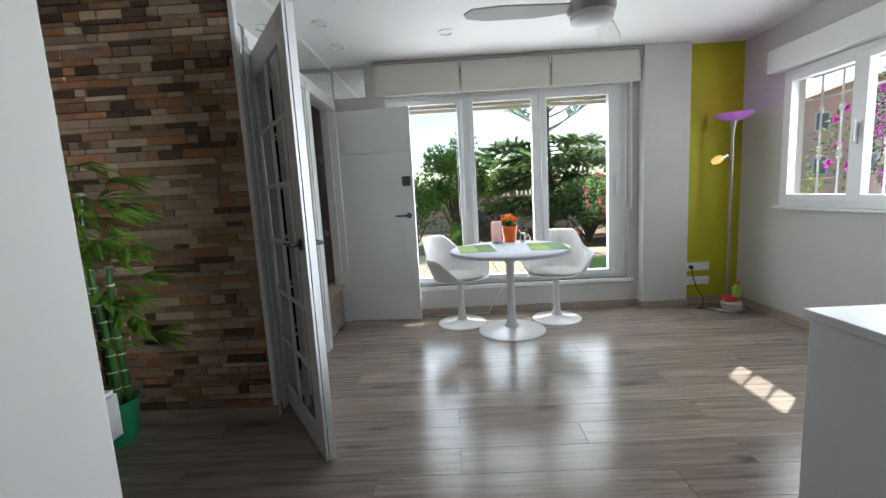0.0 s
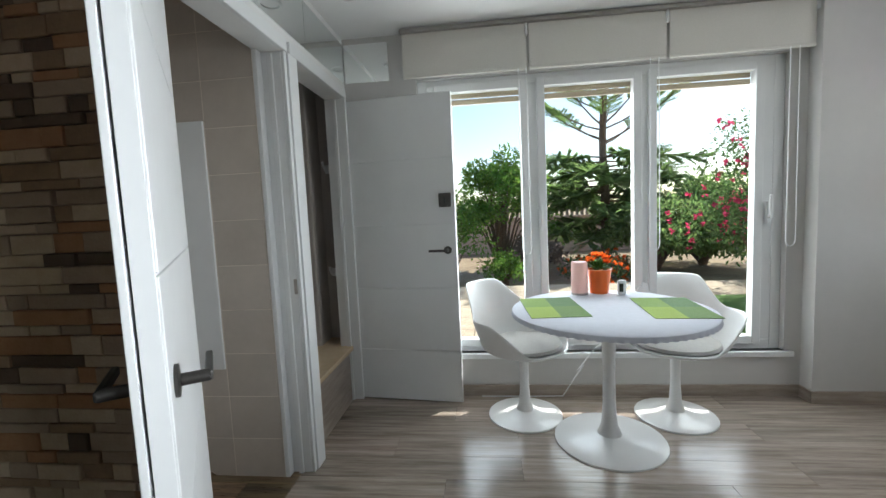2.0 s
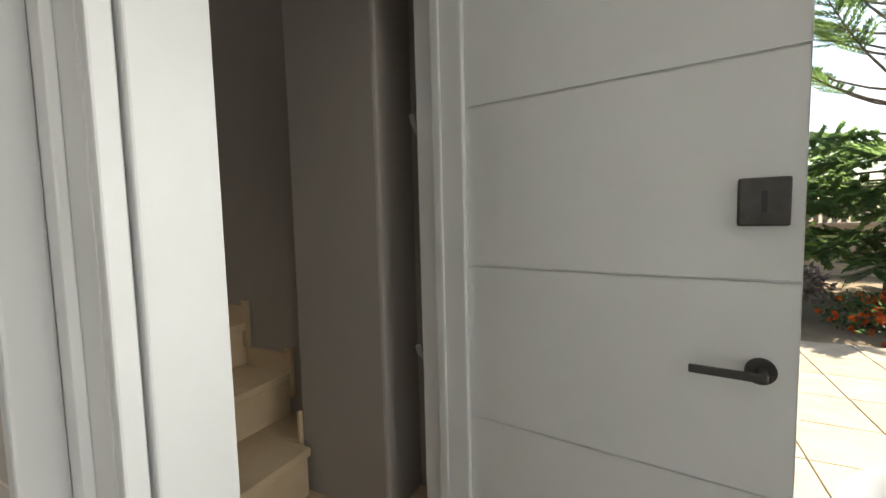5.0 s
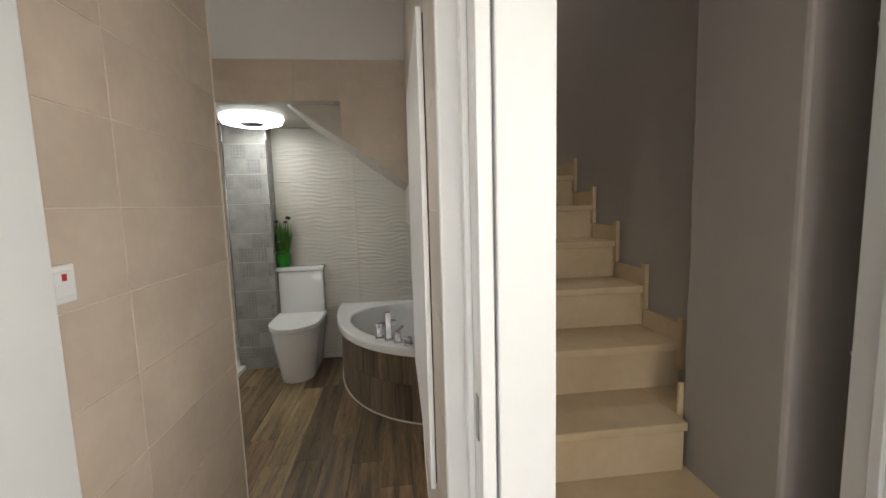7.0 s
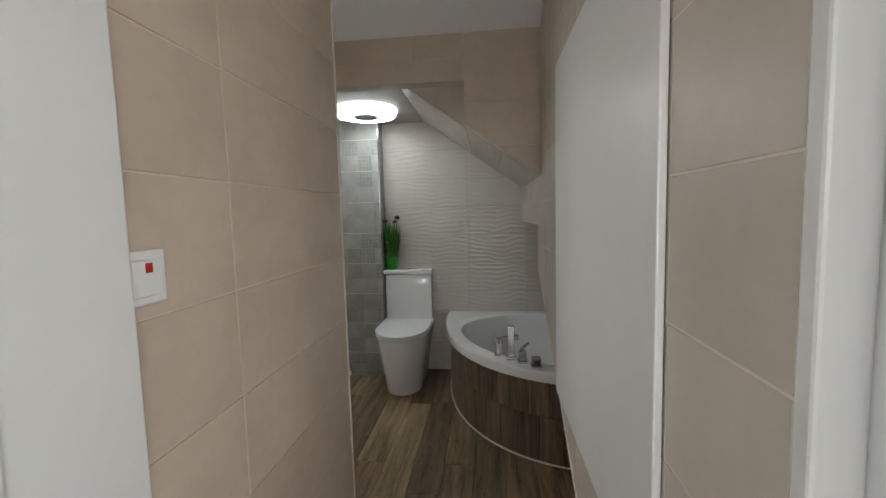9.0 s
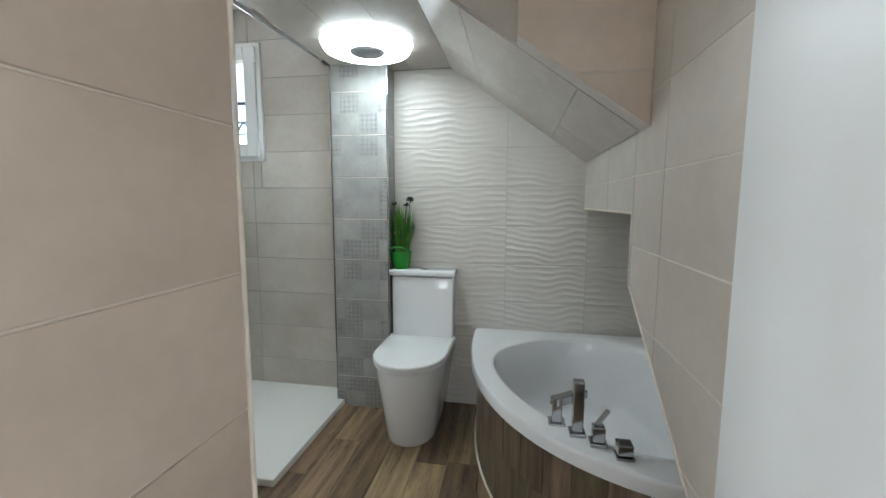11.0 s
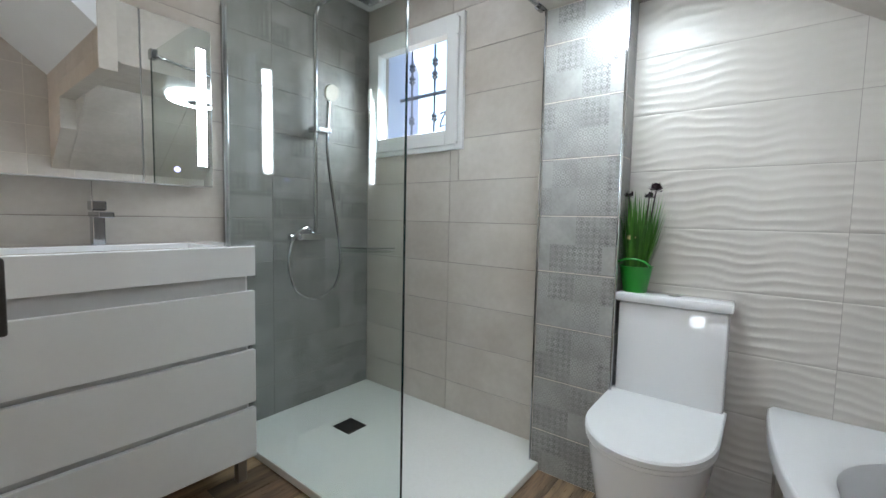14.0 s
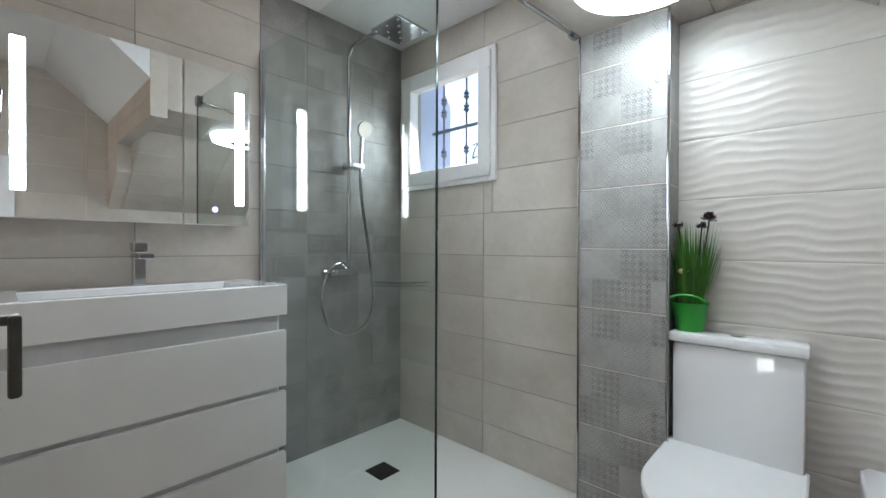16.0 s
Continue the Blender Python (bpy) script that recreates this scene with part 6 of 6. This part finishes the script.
def pine(base, height, label, seed=4):
    """Star pine: straight trunk, whorls of up-curving limbs lined with brushy twigs."""
    r = random.Random(seed)
    base = Vector(base)
    t = thing("star_pine", base, label, "tree")
    bm = bmesh.new()
    tube(bm, [base + Vector((0.03 * math.sin(k), 0.02 * math.cos(k * 1.3), height * k / 14)) for k in range(15)], 0.125, 10, 0.02)
    lf = bmesh.new()
    z, wh = 0.85, 0
    while z < height - 0.3:
        top = z > 2.8
        ln = max(0.4, 2.35 * (1 - (z / height) ** 1.3)) if top else 2.0 + r.uniform(-0.4, 0.3)
        rise = 1.0 if top else 0.1
        count = 5 if top else 6
        for k in range(count):
            a = wh * 0.63 + k * 2 * math.pi / count + r.uniform(-0.12, 0.12)
            u = Vector((math.cos(a), math.sin(a), 0))
            side = Vector((-u.y, u.x, 0))
            zj = z + r.uniform(-0.14, 0.14)
            pts = [base + Vector((0, 0, zj)) + u * ln * s + Vector((0, 0, ln * rise * (0.30 * s + 0.34 * s * s) - (0 if top else 0.35 * s * s))) for s in (0, 0.25, 0.5, 0.75, 1.0)]
            tube(bm, pts, 0.024, 5, 0.009)
            m = int(8 + ln * 6) if top else int(14 + ln * 12)
            for j in range(m):
                s0 = 0.5 if top else 0.25
                s = s0 + (1 - s0) * (j + r.random()) / m
                f = s * 4
                i0 = min(3, int(f))
                p = pts[i0].lerp(pts[i0 + 1], f - i0)
                sg = 1 if j % 2 else -1
                tl = (0.26 + 0.20 * (1 - abs(s - 0.7))) * min(1.0, ln / 1.4)
                lift = r.uniform(0.25, 0.6) if top else r.uniform(-0.55, 0.35)
                d = (side * sg * 0.7 + u * 0.6 + Vector((0, 0, lift))).normalized()
                w = d.cross(Vector((0, 0, 1))).normalized()
                v = w.cross(d)
                for q in range(8):
                    b0 = p + d * tl * q / 8
                    for g_ in range(4):
                        th = g_ * 1.5708 + q * 0.6
                        dd = d * 0.9 + (w * math.cos(th) + v * math.sin(th)) * 0.5
                        dd = dd.normalized() * r.uniform(0.08, 0.13)
                        nn = dd.cross(v + w * 0.3).normalized() * (0.018 if top else 0.03)
                        lf.faces.new((lf.verts.new(b0 - nn), lf.verts.new(b0 + nn), lf.verts.new(b0 + dd)))
        z += 0.44 if top else 0.3
        wh += 1
    part("trunk", bm, BARK, t, "straight brown trunk with whorled limbs")
    part("needles", lf, NEEDLE, t, "upswept brushy green foliage")
    return t


pine((2.75, 12.0, -0.16), 8.8, "tall star pine with tiers of upswept limbs")
shrub("citrus_tree", (0.1, 10.6, -0.16), 1.05, 2.5, 7500, 0.10, SHRUBLEAF, "leafy green citrus tree in the garden", "tree", seed=2, trunk=0.25)
shrub("citrus_tree", (-1.0, 9.4, -0.16), 0.9, 1.6, 3600, 0.09, SHRUBLEAF, "small dense green garden tree", "tree", seed=12, trunk=0.2)
shrub("conifer_shrub", (4.6, 11.0, -0.16), 1.6, 1.7, 8500, 0.13, NEEDLE, "wide feathery conifer shrub", "shrub", seed=5, trunk=0.05)
shrub("conifer_shrub", (3.3, 10.2, -0.16), 1.0, 1.3, 5200, 0.12, NEEDLE, "low feathery conifer shrub under the pine", "shrub", seed=6, trunk=0.1)
shrub("flowering_shrub", (3.75, 7.0, -0.16), 1.25, 2.3, 8000, 0.06, DARKLEAF, "large shrub covered in red blossoms", "shrub", REDBLOOM, 330, 7, 0.2)
shrub("flowering_shrub", (5.6, 8.4, -0.16), 1.4, 1.5, 7000, 0.07, SHRUBLEAF, "tall shrub with pinkish red blossoms", "shrub", REDBLOOM, 150, 8, 0.3)
shrub("dry_shrub", (0.75, 10.0, -0.16), 0.6, 0.7, 1500, 0.10, mat("dry_lavender", (0.14, 0.10, 0.085), (0.20, 0.15, 0.12), 9, 0.8, island=0.3), "dry greyish lavender clump", "shrub", seed=9, trunk=0.1)
shrub("orange_flower_bed", (2.0, 9.3, -0.16), 0.75, 0.35, 1500, 0.07, DARKLEAF, "low bed of orange flowers", "flower bed", PETAL, 120, 10, 0.05)
shrub("green_shrub", (0.1, 9.0, -0.16), 0.45, 0.55, 1500, 0.07, SHRUBLEAF, "small round green shrub", "shrub", seed=14, trunk=0.05)
shrub("magenta_bougainvillea", (4.4, 3.4, -0.16), 0.9, 2.4, 5000, 0.06, DARKLEAF, "tall bougainvillea with magenta bracts", "shrub", MAGENTA, 900, 15, 0.5)
ch = thing("garden_chair", (3.0, 5.7, -0.03), "dark woven rattan garden chair", "chair")
part("seat", one_box(2.7, 3.35, 5.4, 6.0, 0.22, 0.34, bev=0.02), RATTAN, ch)
part("backrest", one_box(2.7, 3.35, 5.98, 6.08, 0.0, 0.78, bev=0.02), RATTAN, ch)
for x in (2.66, 3.31):
    part("armrest", one_box(x, x + 0.08, 5.4, 6.0, -0.03, 0.55, bev=0.02), RATTAN, ch)
sf = thing("garden_sofa", (4.2, 6.0, -0.03), "dark woven rattan garden sofa with a pale cushion", "sofa")
part("base", one_box(3.6, 4.9, 5.6, 6.2, -0.03, 0.30, bev=0.02), RATTAN, sf)
part("backrest", one_box(3.6, 4.9, 6.15, 6.27, -0.03, 0.72, bev=0.02), RATTAN, sf)
part("cushion", one_box(3.65, 4.85, 5.6, 6.14, 0.30, 0.40, bev=0.03), CUSHION, sf)
ur = thing("stone_urn", (0.75, 11.6, -0.16), "weathered stone garden urn with a plant", "urn")
bm = bmesh.new()
lathe(bm, [(0.0, 0.0), (0.16, 0.0), (0.16, 0.06), (0.07, 0.12), (0.06, 0.45), (0.12, 0.52), (0.26, 0.74), (0.29, 0.80), (0.25, 0.80), (0.0, 0.72)], 20, Matrix.Translation((0.75, 11.6, -0.16)))
part("urn", bm, EARTH, ur, "", True)


def house(base, w, d, h, label):
    x, y, z = base
    t = thing("house", base, label, "house")
    bm = bmesh.new()
    prism(bm, [(x - w / 2, z), (x + w / 2, z), (x + w / 2, z + h), (x, z + h + 1.6), (x - w / 2, z + h)], "y", y, y + d)
    part("wall", bm, PINKWALL, t)
    bm = bmesh.new()
    for sg in (-1, 1):
        prism(bm, [(x + sg * (w / 2 + 0.4), z + h - 0.15), (x, z + h + 1.62), (x, z + h + 1.8), (x + sg * (w / 2 + 0.4), z + h + 0.05)], "y", y - 0.4, y + d + 0.4)
    part("roof", bm, ROOFTILE, t)
    for k in range(3):
        for lv in range(2):
            wx, wz = x - w / 2 + (k + 0.6) * w / 3.2, z + 1.2 + lv * 2.7
            wd = part("window", one_box(wx, wx + 0.9, y - 0.03, y + 0.02, wz, wz + 1.2), IRON, t)
            part("pane", one_box(wx + 0.08, wx + 0.82, y - 0.04, y - 0.03, wz + 0.08, wz + 1.12), DARKIRON, wd)
    return t


house((26, 27, -0.16), 10, 8, 5.4, "pink rendered house with a tiled roof")

# ---- pieces of floors and walls ----
# laminate planks, running along x
rng = random.Random(33)
FL = frame_of((0, 0, -0.007), (1, 0, 0), (0, 1, 0))
y0 = 1.527 - 0.186 * 16
for k in range(31):
    ya, yb = max(-1.5, y0 + 0.186 * k), min(3.94, y0 + 0.186 * (k + 1))
    if yb - ya < 0.02:
        continue
    x = -0.095 - 1.29 * 3 + (0.0 if k % 2 == 0 else 0.62) + (0.3 if k % 4 > 1 else 0.0) * (k % 2)
    xl = -2.2 if yb < 2.1 else -1.2
    while x < 2.7:
        xa, xb = max(xl, x), min(2.7, x + 1.29)
        if xb - xa > 0.03:
            piece("plank", [(xa + 0.0006, ya + 0.0006), (xb - 0.0006, ya + 0.0006), (xb - 0.0006, yb - 0.0006), (xa + 0.0006, yb - 0.0006)], 0.007, 0.0009, FL, LAMINATE, floor)
        x += 1.29

# ledger stones
SROW = [0.040, 0.026, 0.046, 0.034, 0.052, 0.028, 0.042]


def ledger(parent, fr, u0, u1, z0, z1, umin, umax, limit, seed):
    """Rows of narrow stones; the nearest stretch as pieces, the rest joined."""
    r = random.Random(seed)
    rest = [bmesh.new() for _ in STONES]
    z, i, made = z0, 0, 0
    while z < z1 - 0.006:
        h = min(SROW[i % 7], z1 - z)
        u = u0
        while u < u1 - 0.004:
            w = min(r.choice((0.06, 0.09, 0.13, 0.17, 0.22)), u1 - u)
            if u1 - u - w < 0.03:
                w = u1 - u
            dp = round(r.choice((0.006, 0.009, 0.012, 0.015)), 3)
            si = r.choices(range(5), (27, 17, 20, 16, 24))[0]
            q = [(u + 0.0012, z + 0.001), (u + w - 0.0012, z + 0.001), (u + w - 0.0012, z + h - 0.001), (u + 0.0012, z + h - 0.001)]
            if made < limit and umin <= u <= umax and 0.45 < z < 2.0:
                piece("stone", q, dp, 0.0025, fr, STONES[si], parent)
                made += 1
            else:
                bm = rest[si]
                lo = [bm.verts.new(fr @ Vector((a, b, 0))) for a, b in q]
                hi = [bm.verts.new(fr @ Vector((a + (0.0025 if n_ in (0, 3) else -0.0025), b + (0.0025 if n_ < 2 else -0.0025), dp))) for n_, (a, b) in enumerate(q)]
                bm.faces.new(hi)
                for n_ in range(4):
                    bm.faces.new((lo[n_], lo[(n_ + 1) % 4], hi[(n_ + 1) % 4], hi[n_]))
            u += w
        z += h
        i += 1
    for bm, m in zip(rest, STONES):
        ob = new("stones", mesh_of("stones", bm, m))
        ob.parent = parent
        tagged(ob, kind="stuff")


ledger(stone_wall, frame_of((0, 2.10, 0), (1, 0, 0), (0, 0, 1)), -2.2, -1.15, 0.0, CZ, -1.95, -1.15, 290, 1)
ledger(tv_wall, frame_of((-2.22, 0, 0), (0, 1, 0), (0, 0, 1)), -1.5, 2.08, 0.0, CZ, 9, 9, 0, 2)

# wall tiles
# The column's tile with shade put into its base, since this wall renders overlit.
PATCHDIM = patch_mat("patchwork_cement_tile_dimmed", 0, 0.6)
PITCH, Z0 = 0.2175, 0.2


def rect_minus(r, hole):
    a, b, c, d = r
    e, f, g_, h = hole
    if b <= e or a >= f or d <= g_ or c >= h:
        return [r]
    out = []
    if a < e:
        out.append((a, e, c, d))
    if b > f:
        out.append((f, b, c, d))
    x0, x1 = max(a, e), min(b, f)
    if c < g_:
        out.append((x0, x1, c, g_))
    if d > h:
        out.append((x0, x1, h, d))
    return out


def tile_wall(parent, fr, u0, u1, v0, v1, width, joint, material, depth=0.0012, hole=None, clips=(), name="tile", pitch=PITCH, zoff=Z0, stagger=0.0):
    v = zoff - pitch * math.ceil((zoff - v0) / pitch)
    row = 0
    while v < v1:
        j = joint + stagger * (row % 2)
        u = j - width * math.ceil((j - u0) / width)
        while u < u1:
            r = (max(u, u0), min(u + width, u1), max(v, v0), min(v + pitch, v1))
            if r[1] - r[0] > 0.006 and r[3] - r[2] > 0.006:
                for a, b, c, d in (rect_minus(r, hole) if hole else [r]):
                    if b - a < 0.006 or d - c < 0.006:
                        continue
                    q = [(a + 0.0016, c + 0.0016), (b - 0.0016, c + 0.0016), (b - 0.0016, d - 0.0016), (a + 0.0016, d - 0.0016)]
                    for cl_ in clips:
                        q = clip_poly(q, *cl_) if len(q) > 2 else q
                    if len(q) > 2:
                        piece(name, q, depth, 0.0012, fr, material, parent)
            u += width
        v += pitch
        row += 1


FAR = frame_of((-4.0825, 0, 0), (0, 1, 0), (0, 0, 1))
tile_wall(wall_far, FAR, 0.38, 1.628, 0.0, 2.34, 0.66, 1.03, TILEW, depth=0.0032, hole=(0.435, 1.085, 1.49, 2.11))
tile_wall(column, frame_of((-3.9375, 0, 0), (0, 1, 0), (0, 0, 1)), 1.62, 1.935, 0.0, 1.944, 0.32, 1.62, PATCH, pitch=0.231, zoff=0.183)
tile_wall(column, frame_of((0, 1.9325, 0), (-1, 0, 0), (0, 0, 1)), 3.935, 4.09, 0.0, 1.944, 0.32, 3.935, PATCH, pitch=0.231, zoff=0.183)
BACK = frame_of((0, 0.3775, 0), (-1, 0, 0), (0, 0, 1))
tile_wall(wall_vanity, BACK, 3.20, 4.08, 0.0, 2.34, 0.64, 3.44, PATCHDIM, depth=0.0032, stagger=0.0)
tile_wall(wall_vanity, BACK, 2.30, 3.20, 0.0, 2.34, 0.66, 2.72, TILEW, depth=0.0032)
tile_wall(wall_alcove, frame_of((-2.2855, 0, 0), (0, -1, 0), (0, 0, 1)), -2.2265, -0.38, 0.0, 2.44, 0.66, -1.6, TILE)
tile_wall(wall_left, frame_of((0, 2.2265, 0), (-1, 0, 0), (0, 0, 1)), 1.27, 2.2855, 0.0, 2.44, 0.66, 1.665, TILE, zoff=0.2265, depth=0.003)
RIGHT = frame_of((0, 3.0025, 0), (1, 0, 0), (0, 0, 1))
sl = (0.942 - 0.17) / (-3.118 + 1.9)
tile_wall(wall_right, RIGHT, -3.118, -1.27, 0.0, 2.44, 0.66, -1.53, TILETINT, clips=((sl, -1, sl * -1.9 - 0.17),))
tile_wall(wall_right, RIGHT, -4.08, -3.118, 1.175, 2.113, 0.66, -1.53, TILEW)
tile_wall(beam, frame_of((-2.9825, 0, 0), (0, 1, 0), (0, 0, 1)), 1.62, 2.63, 1.89, 2.34, 0.66, 2.379, TILE, zoff=2.0)
tile_wall(beam, frame_of((-2.9825, 0, 0), (0, 1, 0), (0, 0, 1)), 2.63, 3.0, 1.38, 2.113, 0.66, 2.379, TILE, zoff=2.0, clips=((-0.716, -1, -1.92 - 0.716 * 2.295),))
# pale edging strips
bm = bmesh.new()
box(bm, -2.2935, -2.2856, 2.2266, 2.2325, 0, 2.11, bev=0.002)
prism(bm, [(-3.122, 0.945), (-3.114, 0.937), (-1.9, 0.163), (-1.9, 0.173)], "y", 2.998, 3.004)
box(bm, -3.122, -3.114, 2.998, 3.004, 0.94, 1.178)
box(bm, -4.08, -3.114, 2.998, 3.004, 1.168, 1.176)
structure("trim_tile_edges", bm, GROUT, "pale edging along the tile corners", "trim")
bm = bmesh.new()
box(bm, -3.94, -3.930, 1.612, 1.6195, 0.0, 1.95, bev=0.002)
box(bm, -3.94, -3.930, 1.9355, 1.943, 0.0, 1.95, bev=0.002)
structure("trim_column_edges", bm, CHROME, "slim metal edging on the patterned column", "trim")

# wavy relief tiles
wmesh = {}


def wave_tile(w, h, seed):
    r = random.Random(seed)
    ph = [r.uniform(0, 6.28) for _ in range(4)]
    bm = bmesh.new()
    nu, nv = 26, 54
    g_ = []
    for i in range(nu + 1):
        col = []
        for j in range(nv + 1):
            u, v = -w / 2 + w * i / nu, -h / 2 + h * j / nv
            sw_ = v + 0.011 * math.sin(u * 17 + ph[0] + v * 5) + 0.005 * math.sin(u * 34 + ph[1] - v * 11)
            z = 0.0012 + (0.0019 + 0.0009 * math.sin(u * 13 + v * 21 + ph[3])) * (1 - abs(math.sin(sw_ * math.pi / 0.034 + 0.55 * math.sin(u * 11 + v * 16 + ph[2])))) ** 1.0
            edge = min(1.0, min(u + w / 2, w / 2 - u, v + h / 2, h / 2 - v) / 0.0015 + 0.5)
            col.append(bm.verts.new((u, v, z * edge)))
        g_.append(col)
    for i in range(nu):
        for j in range(nv):
            bm.faces.new((g_[i][j], g_[i + 1][j], g_[i + 1][j + 1], g_[i][j + 1]))
    return mesh_of("relief_tile", bm, WAVE, True)


for row in range(-1, 8):
    for c, (ua, ub) in enumerate(((1.936, 2.581), (2.5822, 3.021), (3.0222, 3.448))):
        va, vb = max(0.0, Z0 + PITCH * row), Z0 + PITCH * (row + 1) - 0.0014
        if vb > 1.95:
            vb = 1.95
        if vb - va < 0.03:
            continue
        key = (c, round(vb - va, 3), row % 2)
        if key not in wmesh:
            wmesh[key] = wave_tile(ub - ua, vb - va, c * 7 + row % 2)
        ob = new("relief_tile", wmesh[key])
        ob.parent = wall_far
        ob.matrix_basis = FAR @ Matrix.Translation(((ua + ub) / 2, (va + vb) / 2, 0))

# wood-look floor tiles in the bathroom
rng = random.Random(44)
BF = frame_of((0, 0, -0.009), (1, 0, 0), (0, 1, 0))
y, k = 0.40, 0
while y < 3.44:
    x = -4.08 - rng.uniform(0, 0.8)
    while x < -1.2:
        ya, yb = y, min(y + 0.15, 3.45)
        xa, xb = max(-4.08, x), min(-1.2 if ya > 2.2 else -2.3, x + 0.9)
        if xb - xa > 0.02:
            piece("plank_tile", [(xa + 0.001, ya + 0.001), (xb - 0.001, ya + 0.001), (xb - 0.001, yb - 0.001), (xa + 0.001, yb - 0.001)], 0.009, 0.001, BF, WOODTILE, bathfloor)
        x += 0.9
    y += 0.15
    k += 1

# patio slabs
PF = frame_of((0, 0, -0.064), (1, 0, 0), (0, 1, 0))
for i in range(16):
    for j in range(8):
        xa, ya = -3.4 + i * 0.5, 4.12 + j * 0.53
        piece("slab", [(xa + 0.004, ya + 0.004), (xa + 0.496, ya + 0.004), (xa + 0.496, ya + 0.526), (xa + 0.004, ya + 0.526)], 0.022, 0.003, PF, PAVING, patio)
